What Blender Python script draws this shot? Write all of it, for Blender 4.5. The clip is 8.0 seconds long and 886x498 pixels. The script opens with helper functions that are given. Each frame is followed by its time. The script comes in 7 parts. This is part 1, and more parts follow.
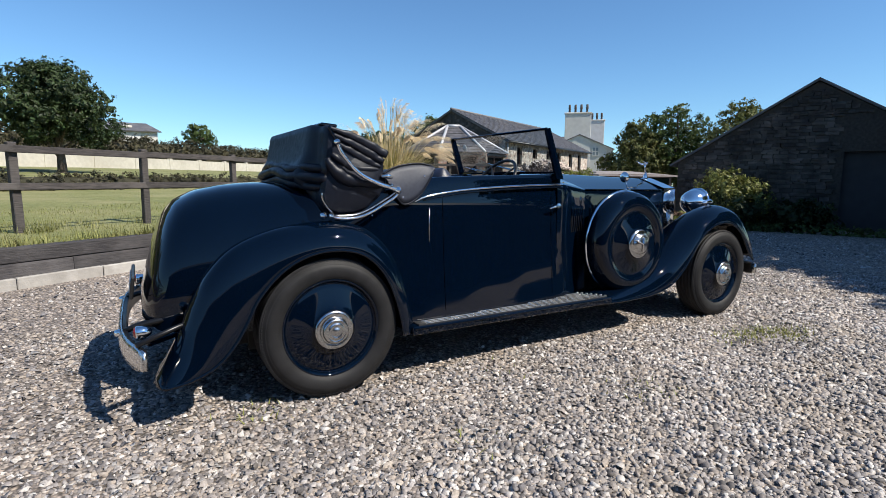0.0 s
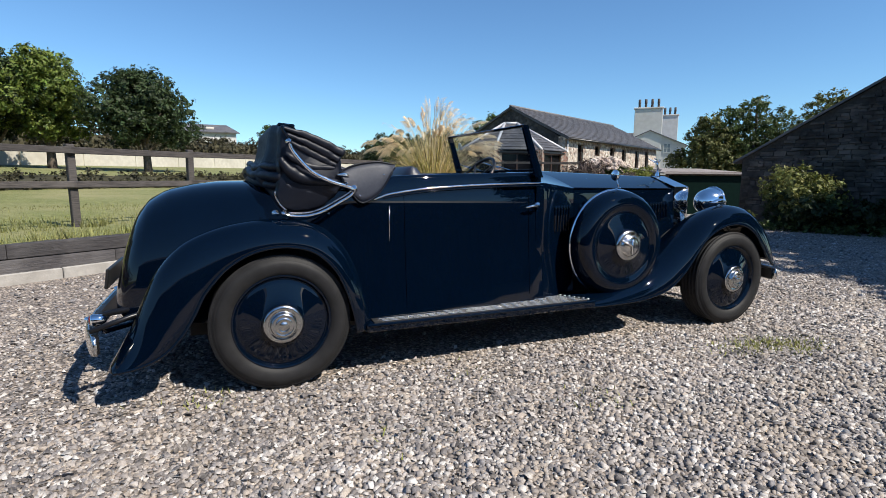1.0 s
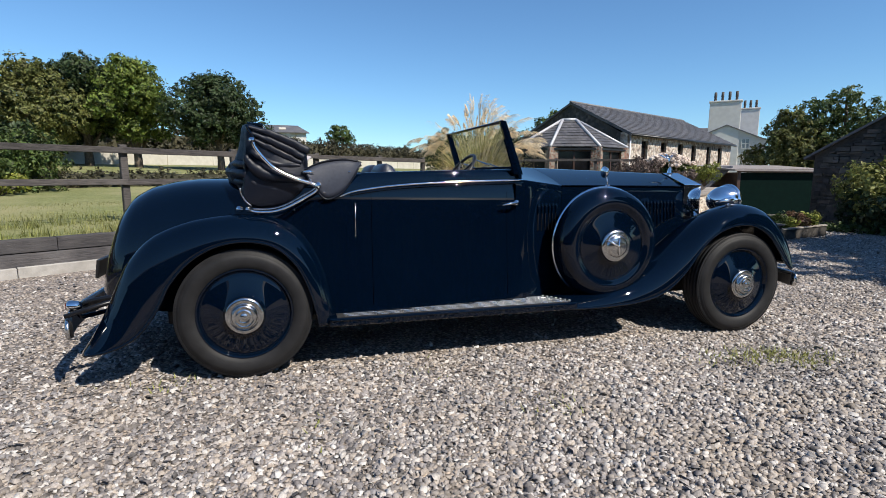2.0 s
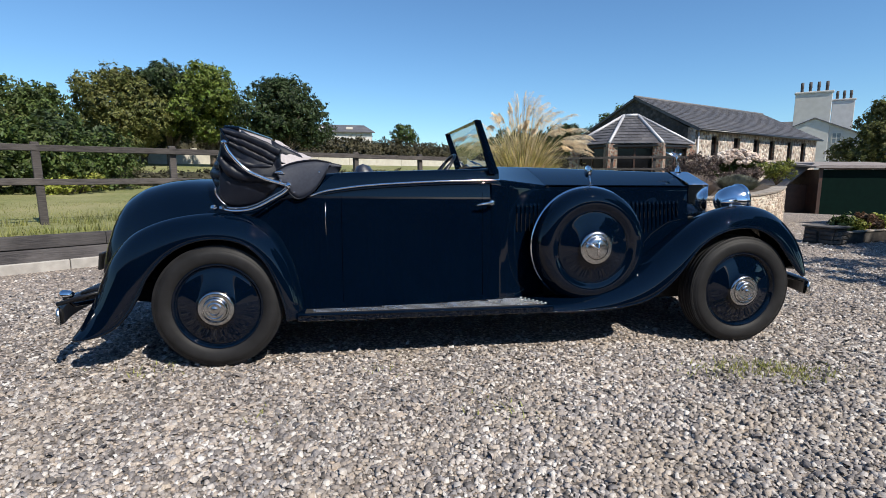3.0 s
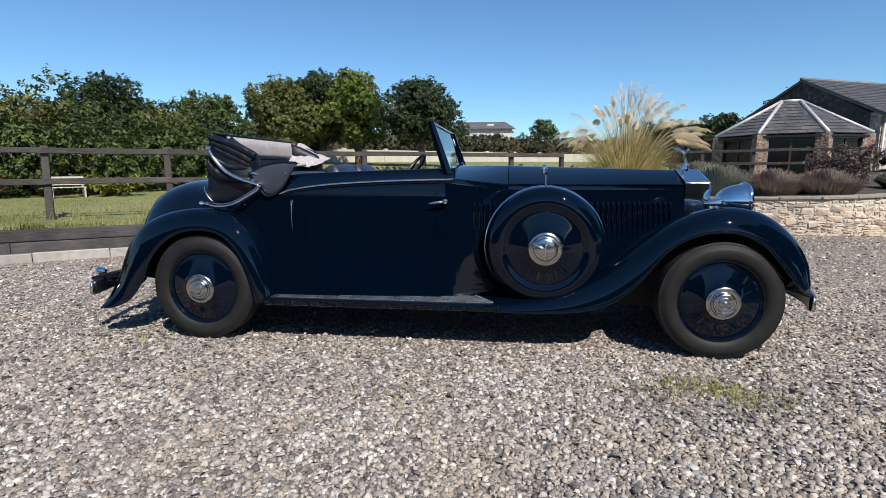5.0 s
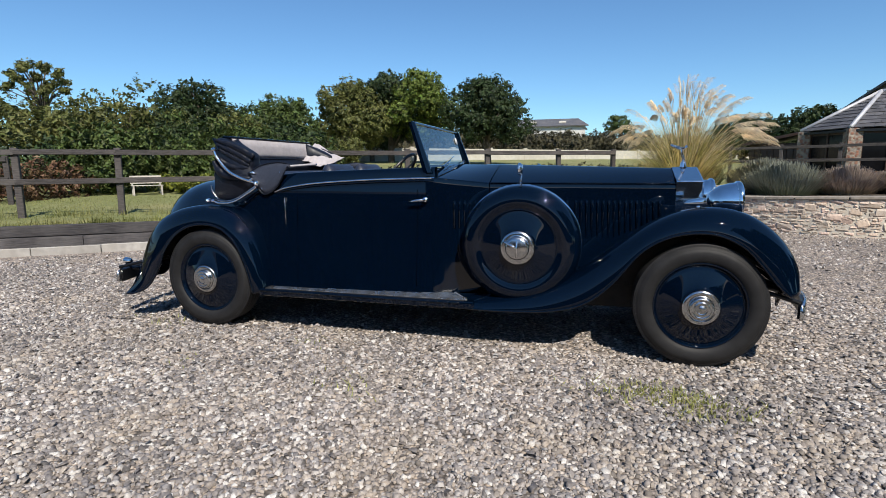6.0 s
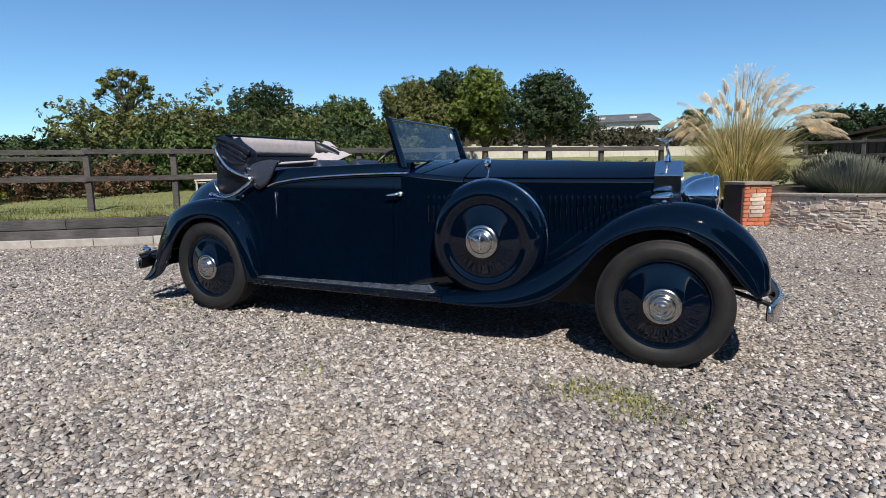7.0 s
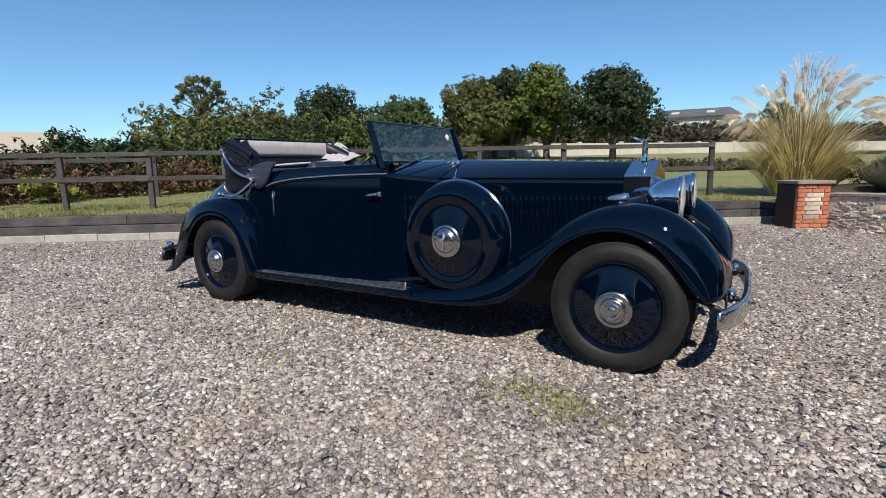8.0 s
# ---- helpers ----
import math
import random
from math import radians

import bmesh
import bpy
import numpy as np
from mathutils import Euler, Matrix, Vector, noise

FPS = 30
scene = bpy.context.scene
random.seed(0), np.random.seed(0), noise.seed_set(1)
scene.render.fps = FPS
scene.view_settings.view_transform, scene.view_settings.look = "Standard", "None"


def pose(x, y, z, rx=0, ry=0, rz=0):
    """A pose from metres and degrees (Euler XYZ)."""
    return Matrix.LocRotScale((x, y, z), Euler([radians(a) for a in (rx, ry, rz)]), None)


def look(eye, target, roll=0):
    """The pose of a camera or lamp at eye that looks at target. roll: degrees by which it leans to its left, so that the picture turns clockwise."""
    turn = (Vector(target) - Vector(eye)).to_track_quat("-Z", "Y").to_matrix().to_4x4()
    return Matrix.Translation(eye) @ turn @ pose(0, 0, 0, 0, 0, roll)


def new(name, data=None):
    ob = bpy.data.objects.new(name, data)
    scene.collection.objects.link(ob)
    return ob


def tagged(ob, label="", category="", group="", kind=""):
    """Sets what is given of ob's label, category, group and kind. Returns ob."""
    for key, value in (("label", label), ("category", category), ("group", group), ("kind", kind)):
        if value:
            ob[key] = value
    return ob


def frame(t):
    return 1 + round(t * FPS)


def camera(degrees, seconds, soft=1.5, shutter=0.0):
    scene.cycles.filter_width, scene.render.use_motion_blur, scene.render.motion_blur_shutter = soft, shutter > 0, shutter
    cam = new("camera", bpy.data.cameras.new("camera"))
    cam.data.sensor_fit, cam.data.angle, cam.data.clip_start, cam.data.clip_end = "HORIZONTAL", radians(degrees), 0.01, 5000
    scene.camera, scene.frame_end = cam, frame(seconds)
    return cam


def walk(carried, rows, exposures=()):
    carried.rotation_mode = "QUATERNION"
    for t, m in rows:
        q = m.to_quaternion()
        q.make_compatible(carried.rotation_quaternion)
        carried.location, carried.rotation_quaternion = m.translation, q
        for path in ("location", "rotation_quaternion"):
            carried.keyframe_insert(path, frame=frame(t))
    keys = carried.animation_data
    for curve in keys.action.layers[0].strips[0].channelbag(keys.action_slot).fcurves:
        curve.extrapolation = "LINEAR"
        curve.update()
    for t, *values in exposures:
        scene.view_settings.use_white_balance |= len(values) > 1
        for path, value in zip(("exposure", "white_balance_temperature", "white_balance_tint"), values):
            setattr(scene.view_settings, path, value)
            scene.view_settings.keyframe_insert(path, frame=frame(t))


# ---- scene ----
cam = camera(81.5, 8.0, soft=0.8)
METRES, EYE, TILT, LEAN, TURN = 5.347, 1.24, 0.0, 0.0, 0.0
ROWS = [
    (0.0, 0.0, 0.0, 0.0, 0.07, -7.76, -0.52),
    (0.5, 0.0596, 0.007, 0.0004, 3.68, -7.88, -0.49),
    (1.0, 0.1243, 0.011, 0.0014, 7.51, -8.03, -0.45),
    (1.5, 0.1793, 0.0193, 0.0025, 11.02, -8.16, -0.42),
    (2.0, 0.2395, 0.0364, 0.0011, 14.8, -8.3, -0.36),
    (3.5, 0.4129, 0.0923, 0.0053, 25.99, -8.67, -0.1),
    (4.0, 0.4768, 0.1175, 0.0054, 30.17, -8.79, 0.01),
    (4.5, 0.5293, 0.1444, 0.0083, 34.11, -8.89, 0.13),
    (6.0, 0.6854, 0.2476, 0.0089, 46.29, -9.11, 0.52),
    (6.5, 0.7292, 0.2909, 0.0075, 49.92, -9.18, 0.64),
    (7.0, 0.7775, 0.3377, 0.0031, 53.77, -9.24, 0.79),
    (7.5, 0.8195, 0.3813, 0.0051, 57.32, -9.29, 0.92),
    (8.0, 0.8617, 0.4369, 0.0049, 61.22, -9.33, 1.06),
]
walk(cam, [(t, pose(0, 0, EYE, TILT, LEAN, TURN) @ pose(METRES * x, METRES * y, METRES * z, 90 + pitch, roll, yaw)) for t, x, y, z, yaw, pitch, roll in ROWS],
     exposures=[(0.0, 0.60), (1.0, 0.58), (2.0, 0.52), (3.5, 0.46), (4.5, 0.42), (6.5, 0.41), (8.0, 0.34)])

# ---------------------------------------------------------------- light
SUN_DIR = Vector((0.822, -0.409, 1.0)).normalized()
world = bpy.data.worlds.new("sky")
scene.world = world
world.use_nodes = True
_wn = world.node_tree.nodes
_sky = _wn.new("ShaderNodeTexSky")
_sky.sky_type = "NISHITA"
_sky.sun_disc = False
_sky.sun_elevation = math.asin(SUN_DIR.z)
_sky.sun_rotation = math.atan2(SUN_DIR.x, SUN_DIR.y)
_sky.altitude = 400
_sky.air_density, _sky.dust_density, _sky.ozone_density = 1.0, 0.0, 3.0
_tint = _wn.new("ShaderNodeMix")
_tint.data_type, _tint.blend_type = "RGBA", "MULTIPLY"
_tint.inputs[0].default_value = 1.0
_tint.inputs[7].default_value = (0.75, 1.03, 1.21, 1)     # a clear, deep blue day
world.node_tree.links.new(_sky.outputs[0], _tint.inputs[6])
world.node_tree.links.new(_tint.outputs[2], _wn["Background"].inputs[0])
_wn["Background"].inputs[1].default_value = 0.084
sun = new("sun", bpy.data.lights.new("sun", "SUN"))
sun.data.energy, sun.data.angle, sun.data.color = 5.0, radians(0.53), (1.0, 0.935, 0.83)
sun.matrix_world = look(SUN_DIR * 60, (0, 0, 0))


# ---------------------------------------------------------------- materials
def shade(name, c1, c2, scale=8.0, rough=0.6, metal=0.0, bump=0.0, bscale=60.0, coat=0.0, c3=None,
          c3scale=1.5, c3amount=0.5, spread=0.0, island=0.0, rough2=None, spec=0.5, stretch=None, detail=6.0,
          through_light=0.0, coat_rough=0.03, bdist=0.01):
    """A two-scale noise surface: c1 to c2 by fine noise, c3 in large patches, value spread between objects or islands."""
    m = bpy.data.materials.new(name)
    m.use_nodes = True
    nt = m.node_tree
    N, L = nt.nodes, nt.links
    b = N["Principled BSDF"]
    tc = N.new("ShaderNodeTexCoord")
    vec = tc.outputs["Object"]
    if stretch:
        mp = N.new("ShaderNodeMapping")
        mp.inputs["Scale"].default_value = stretch
        L.new(vec, mp.inputs["Vector"])
        vec = mp.outputs["Vector"]
    n1 = N.new("ShaderNodeTexNoise")
    n1.inputs["Scale"].default_value, n1.inputs["Detail"].default_value = scale, detail
    L.new(vec, n1.inputs["Vector"])
    ramp = N.new("ShaderNodeMapRange")
    ramp.inputs[1].default_value, ramp.inputs[2].default_value = 0.32, 0.68
    L.new(n1.outputs["Fac"], ramp.inputs[0])
    mix = N.new("ShaderNodeMix")
    mix.data_type = "RGBA"
    mix.inputs[6].default_value, mix.inputs[7].default_value = (*c1, 1), (*c2, 1)
    L.new(ramp.outputs[0], mix.inputs[0])
    col = mix.outputs[2]
    if c3:
        n3 = N.new("ShaderNodeTexNoise")
        n3.inputs["Scale"].default_value, n3.inputs["Detail"].default_value = c3scale, 4
        L.new(tc.outputs["Object"], n3.inputs["Vector"])
        r3 = N.new("ShaderNodeMapRange")
        r3.inputs[1].default_value, r3.inputs[2].default_value = 0.45, 0.7
        r3.inputs[4].default_value = c3amount
        L.new(n3.outputs["Fac"], r3.inputs[0])
        m3 = N.new("ShaderNodeMix")
        m3.data_type = "RGBA"
        m3.inputs[7].default_value = (*c3, 1)
        L.new(r3.outputs[0], m3.inputs[0])
        L.new(col, m3.inputs[6])
        col = m3.outputs[2]
    if spread or island:
        src = N.new("ShaderNodeObjectInfo").outputs["Random"] if spread else N.new("ShaderNodeNewGeometry").outputs["Random Per Island"]
        amount = spread or island
        rr = N.new("ShaderNodeMapRange")
        rr.inputs[3].default_value, rr.inputs[4].default_value = 1 - amount, 1 + amount
        L.new(src, rr.inputs[0])
        hs = N.new("ShaderNodeHueSaturation")
        L.new(rr.outputs[0], hs.inputs["Value"])
        hr = N.new("ShaderNodeMapRange")
        hr.inputs[3].default_value, hr.inputs[4].default_value = 0.5 - 0.035 * amount, 0.5 + 0.035 * amount
        wn = N.new("ShaderNodeTexWhiteNoise")
        wn.noise_dimensions = "1D"
        L.new(src, wn.inputs["W"])
        L.new(wn.outputs["Value"], hr.inputs[0])
        L.new(hr.outputs[0], hs.inputs["Hue"])
        L.new(col, hs.inputs["Color"])
        col = hs.outputs["Color"]
    L.new(col, b.inputs["Base Color"])
    b.inputs["Roughness"].default_value, b.inputs["Metallic"].default_value = rough, metal
    b.inputs["Specular IOR Level"].default_value = spec
    if rough2 is not None:
        rq = N.new("ShaderNodeMapRange")
        rq.inputs[3].default_value, rq.inputs[4].default_value = rough, rough2
        L.new(ramp.outputs[0], rq.inputs[0])
        L.new(rq.outputs[0], b.inputs["Roughness"])
    b.inputs["Coat Weight"].default_value, b.inputs["Coat Roughness"].default_value = coat, coat_rough
    if bump:
        nb = N.new("ShaderNodeTexNoise")
        nb.inputs["Scale"].default_value, nb.inputs["Detail"].default_value = bscale, 5
        L.new(vec, nb.inputs["Vector"])
        bp = N.new("ShaderNodeBump")
        bp.inputs["Strength"].default_value, bp.inputs["Distance"].default_value = bump, bdist
        L.new(nb.outputs["Fac"], bp.inputs["Height"])
        L.new(bp.outputs[0], b.inputs["Normal"])
    if through_light:
        tr = N.new("ShaderNodeBsdfTranslucent")
        L.new(col, tr.inputs["Color"])
        ms = N.new("ShaderNodeMixShader")
        ms.inputs[0].default_value = through_light
        L.new(b.outputs[0], ms.inputs[1])
        L.new(tr.outputs[0], ms.inputs[2])
        L.new(ms.outputs[0], N["Material Output"].inputs["Surface"])
    return m


def stones_material(name, palette, cell, mortar, bump=0.6, warp=0.35):
    """Irregular cells in several colours with darker joints: gravel far off, rubble."""
    m = bpy.data.materials.new(name)
    m.use_nodes = True
    N, L = m.node_tree.nodes, m.node_tree.links
    b = N["Principled BSDF"]
    tc = N.new("ShaderNodeTexCoord")
    v = N.new("ShaderNodeTexVoronoi")
    v.inputs["Scale"].default_value = 1 / cell
    L.new(tc.outputs["Object"], v.inputs["Vector"])
    sep = N.new("ShaderNodeSeparateColor")
    L.new(v.outputs["Color"], sep.inputs[0])
    cr = N.new("ShaderNodeValToRGB")
    cr.color_ramp.interpolation = "CONSTANT"
    while len(cr.color_ramp.elements) < len(palette):
        cr.color_ramp.elements.new(0.5)
    for i, c in enumerate(palette):
        cr.color_ramp.elements[i].position = i / len(palette)
        cr.color_ramp.elements[i].color = (*c, 1)
    L.new(sep.outputs[0], cr.inputs[0])
    d = N.new("ShaderNodeMapRange")
    d.inputs[1].default_value, d.inputs[2].default_value = 0.3, 0.75
    L.new(v.outputs["Distance"], d.inputs[0])
    mx = N.new("ShaderNodeMix")
    mx.data_type = "RGBA"
    mx.inputs[7].default_value = (*mortar, 1)
    L.new(d.outputs[0], mx.inputs[0])
    L.new(cr.outputs[0], mx.inputs[6])
    big = N.new("ShaderNodeTexNoise")
    big.inputs["Scale"].default_value, big.inputs["Detail"].default_value = 0.55, 5
    L.new(tc.outputs["Object"], big.inputs["Vector"])
    br = N.new("ShaderNodeMapRange")
    br.inputs[1].default_value, br.inputs[2].default_value = 0.3, 0.7
    br.inputs[3].default_value, br.inputs[4].default_value = 0.78, 1.14
    L.new(big.outputs["Fac"], br.inputs[0])
    mid = N.new("ShaderNodeTexNoise")
    mid.inputs["Scale"].default_value, mid.inputs["Detail"].default_value = 9.0, 6
    L.new(tc.outputs["Object"], mid.inputs["Vector"])
    md = N.new("ShaderNodeMapRange")
    md.inputs[1].default_value, md.inputs[2].default_value = 0.3, 0.7
    md.inputs[3].default_value, md.inputs[4].default_value = 0.76, 1.24
    L.new(mid.outputs["Fac"], md.inputs[0])
    both = N.new("ShaderNodeMath")
    both.operation = "MULTIPLY"
    L.new(br.outputs[0], both.inputs[0])
    L.new(md.outputs[0], both.inputs[1])
    hs = N.new("ShaderNodeHueSaturation")
    L.new(mx.outputs[2], hs.inputs["Color"])
    L.new(both.outputs[0], hs.inputs["Value"])
    L.new(hs.outputs[0], b.inputs["Base Color"])
    b.inputs["Roughness"].default_value = 0.85
    bp = N.new("ShaderNodeBump")
    bp.invert = True
    bp.inputs["Strength"].default_value, bp.inputs["Distance"].default_value = bump, cell * 0.5
    L.new(v.outputs["Distance"], bp.inputs["Height"])
    L.new(bp.outputs[0], b.inputs["Normal"])
    return m


M_PAINT = shade("midnight_blue_paint", (0.0004, 0.0024, 0.0076), (0.0005, 0.0029, 0.0088), 3.0, 0.5, coat=1.0, coat_rough=0.022, spec=0.0)
M_PAINT.node_tree.nodes["Principled BSDF"].inputs["Coat IOR"].default_value = 1.43
M_CHROME = shade("chrome", (0.80, 0.80, 0.81), (0.86, 0.86, 0.86), 20, 0.05, 1.0, rough2=0.11)
M_STEEL = shade("dull_plate", (0.42, 0.42, 0.42), (0.56, 0.555, 0.54), 40, 0.14, 1.0, rough2=0.26)
M_BUMPER = shade("bumper_plate", (0.52, 0.52, 0.52), (0.68, 0.68, 0.67), 25, 0.16, 1.0, rough2=0.30)
M_STRIP = shade("tread_strip_metal", (0.70, 0.70, 0.70), (0.80, 0.80, 0.79), 6, 0.24, 1.0, rough2=0.32)
M_TYRE = shade("tyre_rubber", (0.0090, 0.0090, 0.0098), (0.0150, 0.0150, 0.0162), 14, 0.62, bump=0.10, bscale=160, c3=(0.019, 0.019, 0.0205), c3scale=5, c3amount=0.35, spec=0.25)
M_UNDER = shade("underbody_black", (0.010, 0.010, 0.010), (0.022, 0.021, 0.020), 10, 0.8)
M_GAP = shade("dark_shut_line", (0.0008, 0.0008, 0.001), (0.0012, 0.0012, 0.0014), 20, 1.0, spec=0.0)
M_IRON = shade("black_enamel", (0.004, 0.004, 0.005), (0.008, 0.008, 0.009), 12, 0.35, spec=0.4)
M_HOODCLOTH = shade("hood_leathercloth", (0.003, 0.0045, 0.010), (0.005, 0.007, 0.014), 30, 0.38, bump=0.10, bscale=240, rough2=0.52, spec=0.30)
M_LINING = shade("hood_lining", (0.33, 0.305, 0.315), (0.39, 0.36, 0.37), 26, 0.9, bump=0.2, bscale=300)
M_QUARTER = shade("quarter_cloth", (0.016, 0.020, 0.034), (0.024, 0.029, 0.045), 60, 0.55, bump=0.15, bscale=400)
M_LEATHER = shade("dark_blue_leather", (0.010, 0.014, 0.028), (0.020, 0.025, 0.044), 14, 0.42, bump=0.2, bscale=120)
M_WOODDASH = shade("walnut", (0.06, 0.028, 0.012), (0.12, 0.058, 0.024), 9, 0.25, coat=0.6, stretch=(1, 1, 8))
M_CORE = shade("radiator_core", (0.012, 0.012, 0.013), (0.04, 0.04, 0.042), 60, 0.4, 0.6)
M_RUBBER = shade("ribbed_rubber", (0.012, 0.012, 0.013), (0.028, 0.028, 0.028), 25, 0.55)
M_PLATE = shade("black_plate", (0.008, 0.008, 0.009), (0.014, 0.014, 0.014), 10, 0.35)
M_BAR = shade("pale_bar", (0.55, 0.55, 0.54), (0.66, 0.66, 0.64), 20, 0.5)
M_RED = shade("red_lens", (0.22, 0.008, 0.006), (0.30, 0.014, 0.010), 30, 0.12, coat=0.8)

GRAVEL = [(0.170, 0.154, 0.150), (0.375, 0.338, 0.318), (0.250, 0.226, 0.216), (0.400, 0.348, 0.302), (0.195, 0.180, 0.180),
          (0.500, 0.470, 0.445), (0.280, 0.245, 0.220), (0.255, 0.240, 0.243)]
M_GRAVEL = stones_material("gravel_bed", [(1.15 * r, 1.07 * g, 0.98 * b) for r, g, b in GRAVEL], 0.022, (0.072, 0.061, 0.052), 0.8)
M_LAWN = shade("mown_grass", (0.105, 0.125, 0.034), (0.210, 0.212, 0.080), 9.0, 0.9, bump=0.8, bscale=45, c3=(0.27, 0.245, 0.12), c3scale=0.5, c3amount=0.75, bdist=0.03)
M_SOIL = shade("soil", (0.035, 0.026, 0.018), (0.075, 0.055, 0.038), 7, 0.95, bump=0.6, bscale=20, bdist=0.03)
M_CONCRETE = shade("edging_concrete", (0.285, 0.270, 0.250), (0.385, 0.365, 0.340), 9, 0.9, bump=0.4, bscale=60, c3=(0.24, 0.22, 0.195), c3scale=2.5, c3amount=0.5, spread=0.08)
M_SLEEPER = shade("weathered_sleeper", (0.018, 0.017, 0.019), (0.068, 0.062, 0.064), 5, 0.85, bump=0.7, bscale=14, stretch=(1.0, 14, 14), c3=(0.15, 0.140, 0.138), c3scale=2.2, c3amount=0.35, spread=0.18)
# near-black brown that stands for the shade on the pier's left side
M_SHADEPANEL = shade("pier_shade_panel", (0.016, 0.010, 0.008), (0.034, 0.021, 0.016), 6, 0.8, bump=0.4, bscale=20, stretch=(12, 12, 1))
M_FENCE = shade("weathered_fence_timber", (0.024, 0.021, 0.021), (0.074, 0.064, 0.061), 6, 0.85, bump=0.6, bscale=20, stretch=(1.0, 12, 12), c3=(0.120, 0.106, 0.098), c3scale=2, c3amount=0.35, spread=0.22)
M_STONE = shade("rubble_stone", (0.30, 0.235, 0.190), (0.56, 0.485, 0.410), 11, 0.9, bump=0.8, bscale=26, c3=(0.40, 0.27, 0.20), c3scale=4, c3amount=0.6, spread=0.42, bdist=0.015)
M_GREYSTONE = shade("dark_slate_stone", (0.075, 0.066, 0.060), (0.170, 0.150, 0.132), 9, 0.92, bump=0.8, bscale=22, c3=(0.24, 0.21, 0.18), c3scale=3, c3amount=0.4, spread=0.35, bdist=0.015)
M_MORTAR = shade("lime_mortar", (0.46, 0.415, 0.35), (0.56, 0.51, 0.435), 18, 0.95, bump=0.5, bscale=60)
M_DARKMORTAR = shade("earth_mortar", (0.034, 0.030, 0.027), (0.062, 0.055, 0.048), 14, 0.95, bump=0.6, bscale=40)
M_BRICK = shade("red_brick", (0.30, 0.088, 0.046), (0.44, 0.150, 0.080), 14, 0.85, bump=0.4, bscale=50, spread=0.16)
M_CAPDARK = shade("dark_cap_slab", (0.085, 0.078, 0.072), (0.150, 0.138, 0.126), 10, 0.9, bump=0.5, bscale=40)
M_CAP = shade("cap_slab", (0.19, 0.165, 0.14), (0.29, 0.26, 0.225), 10, 0.9, bump=0.5, bscale=40, spread=0.12)
M_SLATE = shade("roof_slate", (0.062, 0.061, 0.066), (0.112, 0.109, 0.114), 3.5, 0.55, bump=0.3, bscale=18, c3=(0.19, 0.175, 0.165), c3scale=0.7, c3amount=0.35, spread=0.22)
M_LEAD = shade("lead_flashing", (0.36, 0.36, 0.38), (0.48, 0.48, 0.50), 6, 0.5, 0.2)
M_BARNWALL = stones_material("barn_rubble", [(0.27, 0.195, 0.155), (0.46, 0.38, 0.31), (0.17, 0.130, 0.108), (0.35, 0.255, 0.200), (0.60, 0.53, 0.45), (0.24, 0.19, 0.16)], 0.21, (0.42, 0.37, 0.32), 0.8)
M_RENDER = shade("cream_render", (0.50, 0.485, 0.46), (0.57, 0.555, 0.53), 2, 0.9, c3=(0.42, 0.40, 0.37), c3scale=0.3, c3amount=0.4)
M_WHITE = shade("whitewashed_wall", (0.42, 0.39, 0.33), (0.50, 0.47, 0.40), 3, 0.9, bump=0.3, bscale=10, c3=(0.34, 0.31, 0.25), c3scale=0.5, c3amount=0.5)
M_REDROOF = shade("grey_brown_sheet_roof", (0.170, 0.150, 0.142), (0.250, 0.222, 0.210), 3, 0.8, c3=(0.30, 0.27, 0.255), c3scale=0.8, c3amount=0.4)
M_TANROOF = shade("tan_sheet_roof", (0.36, 0.30, 0.235), (0.43, 0.365, 0.29), 2, 0.7, stretch=(1, 6, 1))
M_GREENDOOR = shade("dark_green_paint", (0.0006, 0.0060, 0.0046), (0.0012, 0.0088, 0.0066), 4, 0.6, spec=0.05)
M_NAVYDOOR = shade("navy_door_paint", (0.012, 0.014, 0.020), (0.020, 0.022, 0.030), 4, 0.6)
M_BROWNWOOD = shade("dark_brown_joinery", (0.028, 0.013, 0.009), (0.052, 0.024, 0.015), 5, 0.5)
M_WINDARK = shade("window_glass_dark", (0.006, 0.006, 0.007), (0.011, 0.011, 0.013), 2, 0.08, spec=0.18)
M_GLAZED = shade("window_glass_pale", (0.16, 0.18, 0.20), (0.24, 0.26, 0.28), 2, 0.1)
M_POT = shade("chimney_pot", (0.035, 0.030, 0.030), (0.07, 0.06, 0.055), 8, 0.8)
M_BARK = shade("bark", (0.055, 0.042, 0.032), (0.13, 0.105, 0.082), 7, 0.95, bump=0.8, bscale=14, bdist=0.03)


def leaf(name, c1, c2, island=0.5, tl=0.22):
    # brighter random patches that paint sunlit leaves into the colour
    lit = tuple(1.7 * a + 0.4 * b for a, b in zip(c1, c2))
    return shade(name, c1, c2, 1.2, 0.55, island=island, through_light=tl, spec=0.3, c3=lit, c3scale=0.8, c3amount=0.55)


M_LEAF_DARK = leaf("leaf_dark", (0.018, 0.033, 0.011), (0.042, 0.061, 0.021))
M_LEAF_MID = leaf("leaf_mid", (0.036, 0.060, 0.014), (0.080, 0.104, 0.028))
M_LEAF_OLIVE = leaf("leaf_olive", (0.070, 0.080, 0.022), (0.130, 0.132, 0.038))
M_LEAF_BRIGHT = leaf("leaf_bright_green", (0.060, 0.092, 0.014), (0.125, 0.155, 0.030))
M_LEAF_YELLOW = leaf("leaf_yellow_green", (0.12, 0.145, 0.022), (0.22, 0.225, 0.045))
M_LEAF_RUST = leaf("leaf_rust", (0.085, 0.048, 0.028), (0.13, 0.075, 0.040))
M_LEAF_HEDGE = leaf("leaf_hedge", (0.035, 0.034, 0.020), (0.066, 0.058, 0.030))
